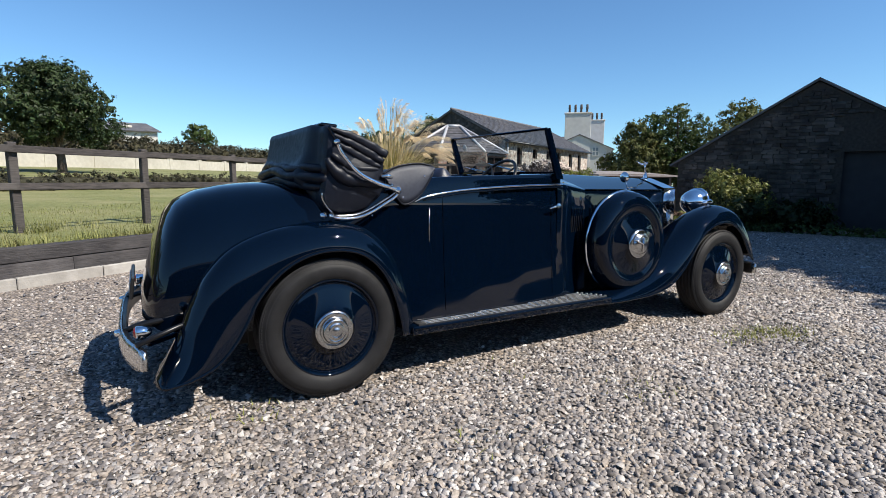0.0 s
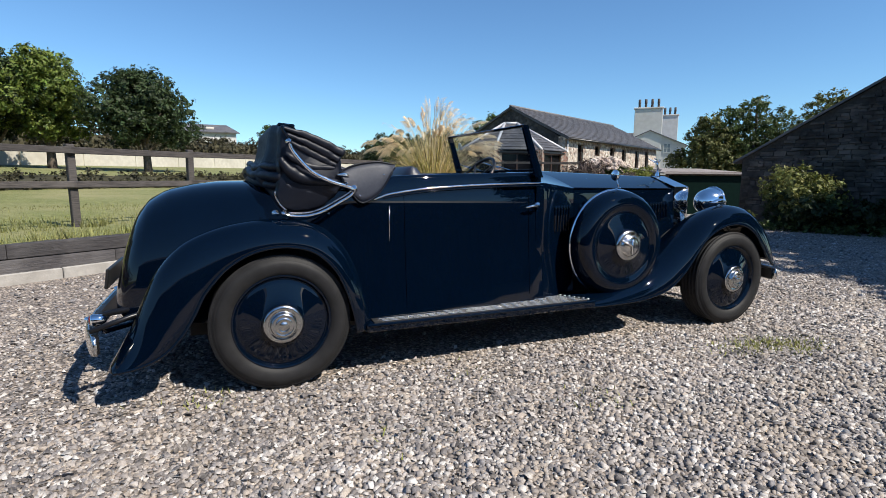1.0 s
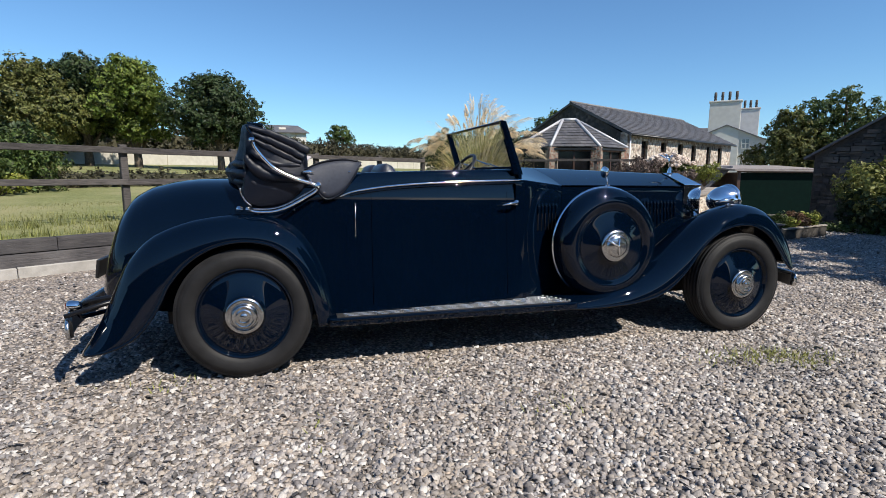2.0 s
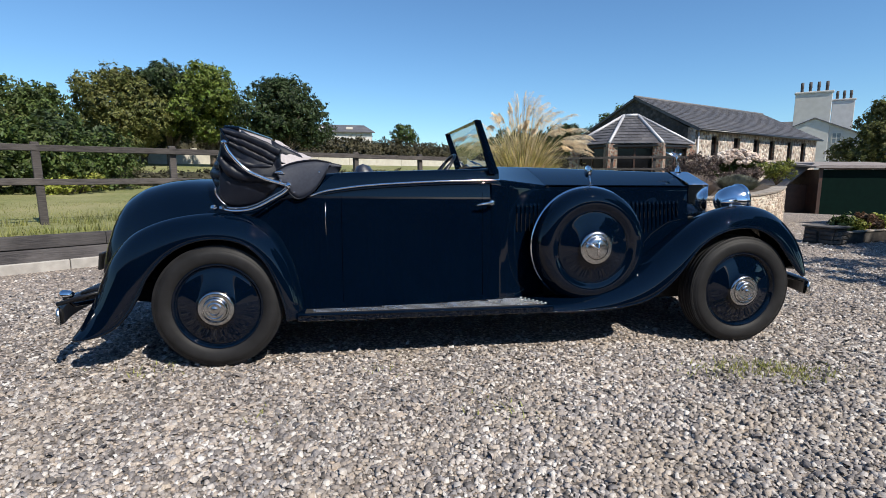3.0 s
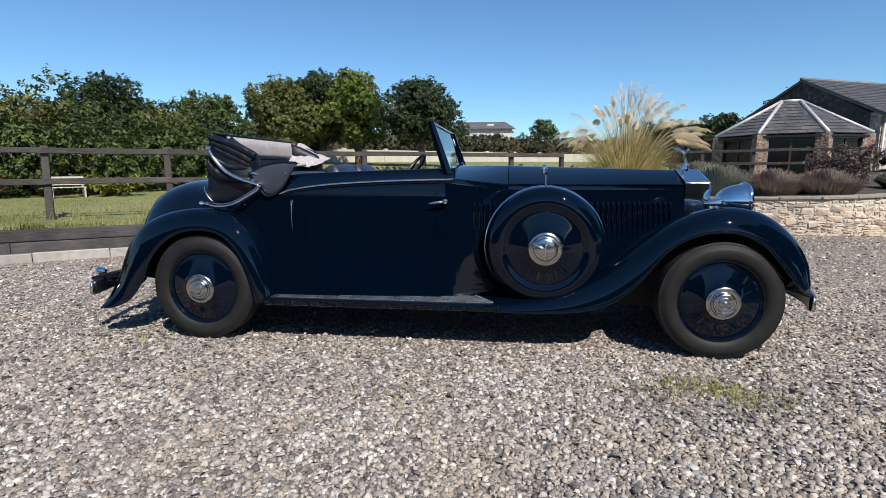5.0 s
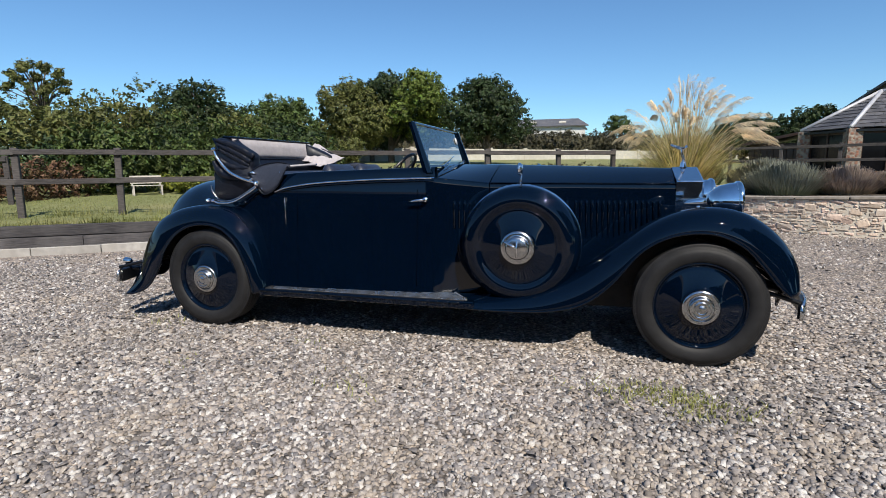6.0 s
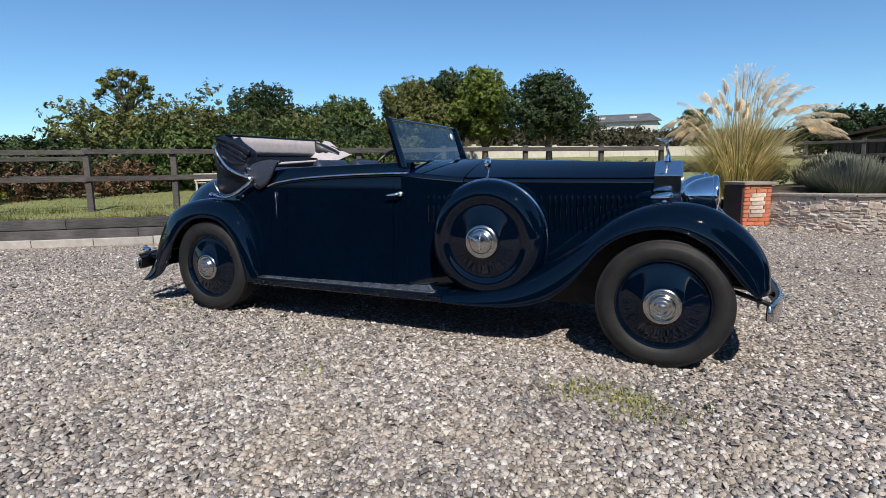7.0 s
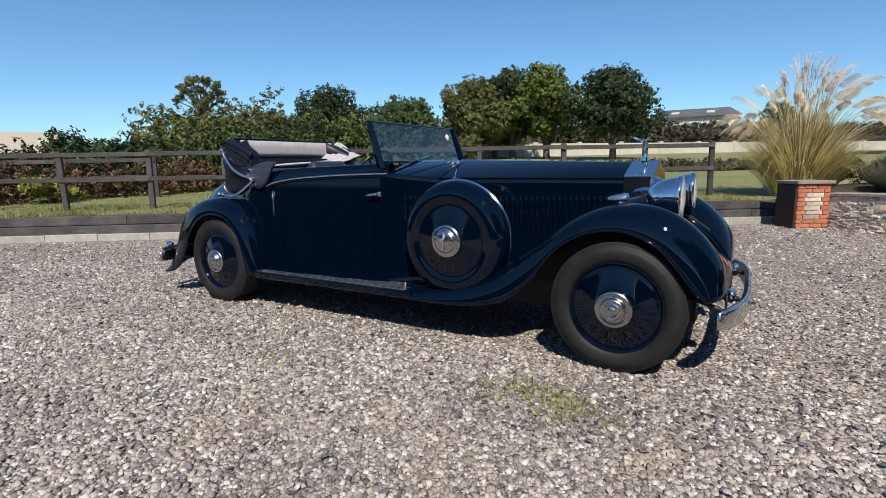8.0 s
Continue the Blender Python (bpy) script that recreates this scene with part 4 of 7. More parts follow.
def gable_stones():
    """Rough stone courses over the outhouse gable, joined into one skin of stones round the door."""
    t, W, EV, RG, (x0, x1, zt) = OUTHOUSE
    rng = random.Random(21)
    bm = bmesh.new()
    z = 0.0
    while z < RG - 0.1:
        h = rng.choice((0.06, 0.08, 0.10, 0.13))
        x = rng.uniform(-0.2, 0)
        while x < W:
            w = rng.uniform(0.12, 0.36)
            top = EV + (RG - EV) * (1 - abs(x + w / 2 - W / 2) / (W / 2)) - 0.12
            inside = x0 - 0.05 < x + w and x < x1 + 0.05 and z < 3.6
            if 0.0 < x and x + w < W and z + h < top and not inside:
                m = pose(x + w / 2, rng.uniform(-0.020, 0.012), z + h / 2, 0, rng.uniform(-2, 2), rng.uniform(-3, 3))
                r = bmesh.ops.create_cube(bm, size=1.0, matrix=m @ Matrix.Diagonal((w * 0.93, 0.08, h * 0.88, 1)))
                for q in r["verts"]:
                    q.co += Vector((rng.uniform(-0.02, 0.02), rng.uniform(-0.012, 0.012), rng.uniform(-0.015, 0.015)))
            x += w
        z += h
    tagged(part("stone_facing", bm, M_GABLESTONE, t, "rough slate stones coloured dark for the gable's shade"), kind="stuff")


# slate set darker than M_GREYSTONE, so its colour holds the gable's shade
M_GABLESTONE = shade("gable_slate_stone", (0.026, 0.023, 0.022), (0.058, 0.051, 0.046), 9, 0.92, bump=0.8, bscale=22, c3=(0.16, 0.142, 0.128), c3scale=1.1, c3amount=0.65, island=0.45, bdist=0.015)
gable_stones()


# ---------------------------------------------------------------- trees, shrubs, hedges
def leaf_cloud(rng, centres, radii, count, size, squash=0.8, shell=0.35):
    """Small bent leaves gathered in clumps over ellipsoids. Returns vertices and triangles."""
    centres, radii = np.asarray(centres, float), np.asarray(radii, float)
    w = radii ** 2
    which = rng.choice(len(centres), count, p=w / w.sum())
    d = rng.normal(size=(count, 3))
    d /= np.linalg.norm(d, axis=1)[:, None]
    # uneven outline: clumps of leaves stand out, gaps lie between
    k = 3.1
    bumpy = 0.5 + 0.5 * np.sin(d[:, 0] * k * 2.1 + which * 1.7) * np.sin(d[:, 1] * k * 2.7 + which * 2.3) * np.cos(d[:, 2] * k * 1.9 + which)
    r = radii[which] * (1 - shell * rng.random(count) ** 1.5) * (0.74 + 0.30 * bumpy)
    p = centres[which] + d * r[:, None] * np.array([1, 1, squash])
    # leaves sit along sprigs that grow out of the clumps
    per = 14
    m = count // per + 1
    src = np.repeat(np.arange(m) * per % count, per)[:count]
    grow = d[src] + rng.normal(size=(m, 3))[np.repeat(np.arange(m), per)[:count]] * 0.45 + np.array([0, 0, 0.35])
    grow /= np.linalg.norm(grow, axis=1)[:, None]
    ln = (radii[which][src] * rng.uniform(0.05, 0.24, m)[np.repeat(np.arange(m), per)[:count]]) * rng.random(count)
    p = p[src] + grow * ln[:, None] + rng.normal(size=(count, 3)) * (size * 0.75)
    d = d[src]
    nrm = d + rng.normal(size=(count, 3)) * 0.55 + np.array([0, 0, 0.25])
    nrm /= np.linalg.norm(nrm, axis=1)[:, None]
    a = np.cross(nrm, rng.normal(size=(count, 3)))
    a /= np.linalg.norm(a, axis=1)[:, None]
    b = np.cross(nrm, a)
    s = (size * rng.uniform(0.6, 1.3, count))[:, None]
    tip, tail = p + a * s, p - a * s
    l, rr = p + b * s * 0.5 + nrm * s * 0.15, p - b * s * 0.5 + nrm * s * 0.15
    V = np.stack([tip, l, tail, rr], 1).reshape(-1, 3)
    base = np.arange(count)[:, None] * 4
    T = np.concatenate([base + [0, 1, 2], base + [0, 2, 3]], 1).reshape(-1, 3)
    return V, T


def tree(name, label, x, y, z, top, spread, material, seed, count=7000, size=0.26, trunk=True, clear=0.25, squash=0.85, blobs=12, category="tree", group=""):
    rng = np.random.default_rng(seed)
    h = top - z
    t = thing(name, pose(x, y, z, 0, 0, 0), label, category, group or ("garden trees" if name == "broadleaf_tree" else ""))
    cs, rs = [], []
    lo = clear * h
    lop = rng.normal(size=2) * 0.16 * spread
    for i in range(blobs + 5):
        u = (i + 0.5) / (blobs + 5)
        hz = lo + (h - lo) * (0.12 + 0.76 * u + rng.uniform(-0.05, 0.05))
        env = spread * math.sin(math.pi * (0.24 + 0.66 * u)) ** 0.8 * rng.uniform(0.78, 1.12)
        a = i * 2.4 + seed
        rr = env * rng.uniform(0.20, 0.42) + 0.10 * spread
        d = max(0.0, env - rr * 0.75) * rng.uniform(0.75, 1.08)
        cs.append((d * math.cos(a) + lop[0] * u, d * math.sin(a) + lop[1] * u, hz))
        rs.append(rr)
    cs.append((lop[0], lop[1], h - spread * 0.30))
    rs.append(spread * 0.30)
    cs.append((0, 0, lo + (h - lo) * 0.5))
    rs.append(spread * 0.55)
    V, T = leaf_cloud(rng, cs, rs, int(count * 3.0), size * 0.43, squash)
    if trunk:
        pieces = []
        r0 = 0.028 * h + 0.06
        bend = rng.normal(size=2) * 0.12
        spine = [(bend[0] * u * u * 2, bend[1] * u * u * 2, -0.3 + (h * 0.72 + 0.3) * u) for u in np.linspace(0, 1, 7)]
        pieces.append(tube(spine, [r0 * (1.15 - 0.95 * u) for u in np.linspace(0, 1, 7)], 8))
        for c, r in list(zip(cs, rs))[::2]:
            s = max(0.12, min(0.6, c[2] / h - 0.28))
            st = (bend[0] * s * s * 2, bend[1] * s * s * 2, s * h)
            mid = ((st[0] + c[0]) / 2, (st[1] + c[1]) / 2, st[2] * 0.35 + c[2] * 0.65)
            pieces.append(tube([st, mid, c], [r0 * 0.45, r0 * 0.28, r0 * 0.08], 6))
        v, f = merged(*pieces)
        mesh_object("trunk", v, f, M_BARK, t)
    arrays_object("crown", V, T, material, t)
    return t


def open_pine(name, label, x, y, z, top, spread, material, seed):
    """Several bare limbs that fan out to a thin, gappy dome of needle clumps."""
    rng = np.random.default_rng(seed)
    h = top - z
    t = thing(name, pose(x, y, z), label, "tree")
    cs, rs, pieces = [], [], []
    fork = 0.55 * h
    pieces.append(tube([(0, 0, -0.3), (0.05, 0.02, fork * 0.5), (0, 0, fork)], [0.16, 0.13, 0.10], 8))
    for i in range(26):
        a, e = i * 2.4, math.asin(0.05 + 0.93 * (i + 0.5) / 26)
        R = spread * rng.uniform(0.80, 1.05)
        c = np.array([R * math.cos(e) * math.cos(a), R * math.cos(e) * math.sin(a), fork + 0.12 * h + (h * 0.33 - 0.2) * math.sin(e) * rng.uniform(0.85, 1.05)])
        cs.append(c)
        rs.append(rng.uniform(0.16, 0.30))
        mid = c * np.array([0.45, 0.45, 0]) + np.array([0, 0, fork + (c[2] - fork) * 0.62])
        pieces.append(tube([(0, 0, fork * rng.uniform(0.75, 1.0)), mid, c], [0.05, 0.03, 0.012], 5))
    v, f = merged(*pieces)
    mesh_object("trunk", v, f, M_BARK, t)
    V, T = leaf_cloud(rng, cs, rs, 5600, 0.065, 0.7, 0.8)
    arrays_object("crown", V, T, material, t)
    return t


def shrub(name, label, x, y, z, w, h, material, seed, count=2500, size=0.10, blobs=7, category="shrub", d=None, group=""):
    rng = np.random.default_rng(seed)
    t = thing(name, pose(x, y, z), label, category, group or {"gorse_bush": "wild shrubs behind the fence", "garden_shrub": "shrubs on the raised bed"}.get(name, ""))
    d = d or w
    cs, rs = [(0, 0, h * 0.42)], [min(w, h) * 0.45]
    for i in range(blobs):
        a = i * 2.4 + seed
        r = rng.uniform(0.26, 0.40) * h
        cs.append((math.cos(a) * (w / 2 - r * 0.7) * rng.uniform(0.5, 1), math.sin(a) * (d / 2 - r * 0.7) * rng.uniform(0.5, 1), rng.uniform(0.3, 0.72) * h))
        rs.append(r)
    V, T = leaf_cloud(rng, cs, rs, count, size, 0.9, 0.6)
    V[:, 2] = np.maximum(V[:, 2], 0.01)
    pieces = [tube([(0, 0, -0.1), (c[0] * 0.6, c[1] * 0.6, c[2] * 0.7), c], [0.03, 0.02, 0.006], 5) for c in cs]
    v, f = merged(*pieces)
    mesh_object("stem", v, f, M_BARK, t)
    arrays_object("foliage", V, T, material, t)
    return t


def hedge(name, label, a, b, z, h, w, material, seed, count, size, solid=False):
    """A long clipped or wild hedge between two points, rough on all sides."""
    rng = np.random.default_rng(seed)
    a, b = np.array(a, float), np.array(b, float)
    L = np.linalg.norm(b - a)
    n = max(3, int(L / (w * 0.55)))
    cs, rs = [], []
    dirn = (b - a) / L
    side = np.array([-dirn[1], dirn[0]])
    for i in range(n):
        for lev in range(2):
            u = (i + rng.uniform(0.2, 0.8)) / n
            q = a + (b - a) * u + side * rng.uniform(-0.15, 0.15) * w
            r = w * rng.uniform(0.45, 0.62)
            cs.append((q[0], q[1], z + (0.35 * h if lev == 0 else h - r * rng.uniform(0.75, 1.0))))
            rs.append(r)
    V, T = leaf_cloud(rng, cs, rs, count, size, 0.95, 0.5)
    V[:, 2] = np.maximum(V[:, 2], z - 0.2)
    if solid:
        # twiggy mass inside, so that little light comes through
        k, rows = max(8, int(L / (w * 0.25))), []
        for i in range(k + 1):
            q = a + (b - a) * i / k
            row = []
            for e, hz in ((-0.26, -0.1), (-0.26, 0.5), (-0.18, 0.74), (0.0, 0.82), (0.18, 0.74), (0.26, 0.5), (0.26, -0.1)):
                j = 0.16 * noise.noise(Vector((i * 0.9, e * 5, hz * 4 + seed)))
                row.append((q[0] + side[0] * (e + j) * w, q[1] + side[1] * (e + j) * w, z + h * (hz + 0.7 * j)))
            rows.append(row)
        v, f = grid(rows)
        tris = [t3 for q4 in f for t3 in ((q4[0], q4[1], q4[2]), (q4[0], q4[2], q4[3]))]
        T = np.vstack([T, np.array(tris) + len(V)])
        V = np.vstack([V, np.array(v)])
    ob = arrays_object(name, V, T, material)
    return tagged(ob, label, "hedge", kind="stuff")


# stand of trees beyond the lawn, in front of the white wall
LZ = 1.3
tree("broadleaf_tree", "olive-green broadleaf tree with a loose crown", -33.3, 25.9, LZ, 8.5, 3.4, M_LEAF_OLIVE, 1, 9000)
tree("broadleaf_tree", "tall dark green broadleaf tree in full leaf", -32.8, 29.9, LZ, 9.6, 3.6, M_LEAF_DARK, 2, 9000)
tree("broadleaf_tree", "broadleaf tree, dark green with sunlit yellow-green patches put into the leaf colour", -29.8, 31.2, LZ, 9.0, 3.4, M_LEAF_BRIGHT, 3, 9000)
tree("broadleaf_tree", "dense rounded dark green tree with a low crown", -24.2, 33.0, LZ, 8.3, 3.6, M_LEAF_DARK, 4, 10000, squash=0.95)
tree("broadleaf_tree", "dark green broadleaf tree above the scrub", -32.7, 14.3, 1.2, 7.1, 3.3, M_LEAF_DARK, 5, 7000, clear=0.1)
tree("broadleaf_tree", "rounded mid-green tree above the scrub", -29.2, 17.3, 1.2, 6.0, 3.0, M_LEAF_MID, 6, 7000, clear=0.1)
tree("broadleaf_tree", "dark green broadleaf tree at the end of the stand", -36.5, 30.5, LZ, 8.2, 3.2, M_LEAF_DARK, 21, 6000)
open_pine("pine_tree", "wind-shaped olive pine with an open crown over the scrub", -25.3, 4.7, 1.1, 6.15, 1.20, M_LEAF_OLIVE, 7)
tree("pine_tree", "small dark pine far beyond the hedge", -33.1, 72.2, 3.0, 8.4, 2.6, M_LEAF_MID, 8, 1800, 0.3, clear=0.4, squash=0.6, blobs=7)
# trees behind the yard buildings
tree("broadleaf_tree", "green tree behind the green shed", 15.6, 41.2, -1.5, 6.1, 3.0, M_LEAF_OLIVE, 9, 7000, clear=0.15)
tree("broadleaf_tree", "tall green tree behind the outhouse", 18.6, 41.3, -1.5, 7.2, 3.8, M_LEAF_MID, 10, 7000, clear=0.15)
tree("broadleaf_tree", "tall olive-green tree behind the outhouse roof", 21.5, 37.5, -1.5, 7.3, 3.4, M_LEAF_OLIVE, 11, 7000, clear=0.15)
tree("broadleaf_tree", "dark tree behind the garden room", -7.1, 54.9, 1.0, 6.0, 3.6, M_LEAF_DARK, 12, 4500, 0.35, clear=0.1)
tree("broadleaf_tree", "green tree rising behind the barn gable", -2.3, 55.5, 1.0, 7.6, 3.0, M_LEAF_MID, 13, 4500, 0.32, clear=0.1)
tree("broadleaf_tree", "dark tree between the hedge and the garden room", -12.5, 56, 1.2, 5.6, 3.4, M_LEAF_DARK, 14, 4500, 0.35, clear=0.1)
# trees added out of view, unseen, whose shade lies over the yard
tree("shade_tree", "unseen broad leafy tree added to shade the gravel yard", 12.35, 5.35, 0, 7.3, 3.3, M_LEAF_MID, 15, 6000, 0.34, clear=0.25, blobs=26)
tree("shade_tree", "unseen broad leafy tree added beside the stone outhouse for shade", 13.2, 7.3, 0, 8.2, 3.7, M_LEAF_MID, 16, 6000, 0.36, clear=0.2, blobs=26)
tree("shade_tree", "unseen leafy tree added at the edge of the gravel yard for shade", 11.9, 2.9, 0, 7.8, 3.0, M_LEAF_MID, 18, 7000, 0.36, clear=0.25, blobs=26)
tree("shade_tree", "unseen tall dense tree added behind the others to block sky light", 15.8, 6.2, 0, 10.8, 4.8, M_LEAF_DARK, 19, 9000, 0.42, clear=0.15, blobs=28)
tree("shade_tree", "unseen leafy tree added before the outhouse door for shade", 13.4, 9.9, -0.1, 7.4, 3.3, M_LEAF_MID, 17, 5000, 0.36, clear=0.2, blobs=24)

# scrub behind the fence
for i, (x, y, top, w, m) in enumerate([
        (-20.5, -3.0, 1.8, 4.5, M_LEAF_DARK), (-20.0, 0.6, 2.8, 4.6, M_LEAF_DARK), (-20.0, 3.4, 4.2, 4.8, M_LEAF_OLIVE), (-18.4, 5.9, 4.3, 4.6, M_LEAF_OLIVE),
        (-19.0, 8.4, 3.5, 4.4, M_LEAF_MID), (-19.9, 11.6, 3.8, 4.6, M_LEAF_OLIVE), (-17.0, 7.6, 3.2, 3.6, M_LEAF_DARK), (-14.4, 8.6, 2.9, 3.4, M_LEAF_MID),
        (-15.2, 11.2, 3.1, 3.6, M_LEAF_DARK), (-14.0, 4.9, 2.7, 3.2, M_LEAF_MID), (-16.0, 1.6, 2.2, 3.4, M_LEAF_MID), (-17.0, -2.4, 1.9, 3.6, M_LEAF_DARK),
        (-22.5, 14.5, 3.6, 4.6, M_LEAF_DARK), (-25.0, 9.5, 4.3, 4.6, M_LEAF_OLIVE), (-24.0, 5.0, 4.4, 4.0, M_LEAF_OLIVE), (-27, 20.5, 3.4, 4.5, M_LEAF_OLIVE)]):
    z = 0.75 + 0.3 * (i > 11)
    shrub("gorse_bush", ("dense dark green wild shrub" if m is M_LEAF_DARK else "dense olive-green wild shrub" if m is M_LEAF_OLIVE else "dense mid-green wild shrub") + " behind the fence",
          x, y, z, w, top - z, m, 30 + i, 11500, 0.078, 15)
hedge("brambles", "rust-brown bramble thicket behind the fence", (-10.6, -3.0), (-12.9, 4.0), 0.6, 0.95, 1.1, M_LEAF_RUST, 61, 11000, 0.05)
hedge("wild_hedge", "dense mid-green wild hedge along the lawn edge", (-12.9, 4.2), (-13.6, 12.2), 0.6, 1.9, 1.7, M_LEAF_MID, 62, 22000, 0.06)
hedge("wild_hedge", "dense dark green wild hedge behind the brambles", (-13.4, -4.5), (-14.4, 4.5), 0.6, 1.5, 1.8, M_LEAF_DARK, 63, 14000, 0.07)
for i, (x, y, w, h, m, lab) in enumerate([
        (-10.9, 0.1, 1.3, 0.55, M_LEAF_YELLOW, "yellow-flowered weed clump behind the fence"), (-12.0, 6.2, 1.6, 0.6, M_LEAF_YELLOW, "low yellow-green shrub by the lawn"),
        (-12.6, 9.6, 1.8, 0.7, M_LEAF_YELLOW, "low yellow-green shrub by the lawn")]):
    shrub("bramble", lab, x, y, 0.58, w, h, m, 60 + i, 3500, 0.045, 7)

# hedges
hedge("low_hedge", "low ragged strip of shrubs across the lawn", (-15.0, 12.0), (-7.5, 31.0), 0.70, 0.60, 0.9, M_LEAF_HEDGE, 80, 38000, 0.05, True)
hedge("field_hedge", "tall dark brown-green hedge behind the white wall", (-42.6, 25), (-24.1, 102), 2.2, 3.4, 2.8, M_LEAF_HEDGE, 81, 84000, 0.17, True)
hedge("field_hedge", "dark hedge closing the far field", (-22.0, 102), (8, 90), 1.0, 3.9, 3.4, M_LEAF_HEDGE, 82, 20000, 0.24, True)
hedge("far_woods", "distant line of dark woodland", (-95, -30), (-75, 60), 0.0, 5.0, 6.0, M_LEAF_DARK, 83, 9000, 0.4)
hedge("far_woods", "distant line of dark woodland", (-75, 60), (-20, 150), 2.0, 5.0, 6.0, M_LEAF_DARK, 84, 9000, 0.4)
hedge("far_woods", "distant line of dark woodland", (10, 120), (70, 60), -6.0, 9.0, 7.0, M_LEAF_DARK, 85, 9000, 0.4)


def pampas():
    rng = np.random.default_rng(5)
    px, py, pz = -1.5, 14.4, 0.45
    t = thing("pampas_grass", pose(px, py, pz), "large pampas grass clump with tall feathery buff plumes", "ornamental grass")
    # arching blades: upright in the middle, falling over outside
    V, T = [], []
    for i in range(2100):
        a, out = rng.uniform(0, 2 * math.pi), rng.random() ** 0.75
        ln = rng.uniform(1.5, 2.3) * (1 - 0.12 * out)
        dirn = np.array([math.cos(a), math.sin(a), 0])
        root = dirn * (0.12 + 0.42 * out) * rng.uniform(0.3, 1.0)
        fall = 0.15 + 1.75 * out * rng.uniform(0.35, 1.0)
        side = np.array([-math.sin(a), math.cos(a), 0]) * rng.uniform(0.006, 0.013)
        k, q, tilt = len(V), root.copy(), 0.06 + 0.62 * out
        n = 9
        for j in range(n):
            u = j / (n - 1)
            wd = side * (1 - 0.9 * u)
            V += [q - wd, q + wd]
            ang = tilt + fall * (0.25 * u + 1.25 * u ** 2.6)
            q = q + (dirn * math.sin(ang) + np.array([0, 0, math.cos(ang)])) * ln / (n - 1)
        for j in range(n - 1):
            b = k + 2 * j
            T += [(b, b + 1, b + 3), (b, b + 3, b + 2)]
    V = np.array(V)
    V[:, 2] = np.maximum(V[:, 2], -0.1)
    arrays_object("blades", V, np.array(T), M_BLADE, t)
    # straw of other years among the green
    V, T = [], []
    rs = np.random.default_rng(8)
    for i in range(420):
        a, out = rs.uniform(0, 2 * math.pi), rs.random()
        d = np.array([math.cos(a), math.sin(a), 0])
        side = np.array([-math.sin(a), math.cos(a), 0]) * rs.uniform(0.004, 0.008)
        ln, k = rs.uniform(1.5, 2.35), len(V)
        for j in range(5):
            u = j / 4
            q = d * (0.15 + 0.42 * out + ln * out * (0.40 * u + 0.34 * u ** 3)) + np.array([0, 0, ln * (u - 0.34 * out * u ** 3)])
            V += [q - side * (1 - 0.7 * u), q + side * (1 - 0.7 * u)]
        for j in range(4):
            b = k + 2 * j
            T += [(b, b + 1, b + 3), (b, b + 3, b + 2)]
    arrays_object("straw", np.array(V), np.array(T), M_STALK, t)
    # stalks, each with a feathery plume: tall in the middle, the outer ones leaning far out and nodding
    for i in range(96):
        a = rng.uniform(0, 2 * math.pi)
        lean = 0.82 * rng.random() ** 1.25 * (1.0 - 0.35 * max(0.0, -math.sin(a)))
        ln = rng.uniform(2.35, 2.85) - 0.45 * lean
        d = np.array([math.cos(a), math.sin(a), 0])
        spine = [d * (0.18 + ln * lean * (0.55 * u + 0.30 * u ** 3)) + np.array([0, 0, ln * (u - 0.36 * lean * u ** 3)]) for u in np.linspace(0, 1, 8)]
        v, f = tube(spine, [0.008 - 0.004 * u for u in np.linspace(0, 1, 8)], 4)
        st = mesh_object("stalk", v, f, M_STALK, t)
        P = np.array(spine)
        tip = (P[-1] - P[-2]) / np.linalg.norm(P[-1] - P[-2])
        nod = d * rng.uniform(0.2, 0.9) + np.array([0.30, 0.10, 0]) * rng.uniform(0.2, 1.0) + np.array([0, 0, -rng.uniform(0.2, 0.7) * (0.4 + 2.2 * lean)])
        pl, fat = rng.uniform(0.28, 0.46), rng.uniform(0.040, 0.062)
        m = 300
        u = rng.random(m)
        c = P[-1] - tip * 0.16 + tip * (pl * u)[:, None] + nod * (0.55 * pl * u ** 2.0)[:, None]
        o = rng.normal(size=(m, 3))
        o -= (o @ tip)[:, None] * tip
        o /= np.linalg.norm(o, axis=1)[:, None]
        w = fat * (0.25 + np.sin(np.pi * (0.08 + 0.86 * u ** 0.8))) * rng.uniform(0.15, 1.25, m)
        e = c + o * w[:, None] + tip * 0.070 + nod * 0.09 + np.array([0, 0, -0.06])
        sd = np.cross(o, tip) * 0.0042
        V = np.stack([c - sd * 0.6, c + sd * 0.6, e + sd * 0.5, e - sd * 0.5], 1).reshape(-1, 3)
        k = np.arange(m)[:, None] * 4
        T = np.concatenate([k + [0, 1, 2], k + [0, 2, 3]], 1).reshape(-1, 3)
        arrays_object("plume", V, T, M_PLUME, st)
    return t


pampas()

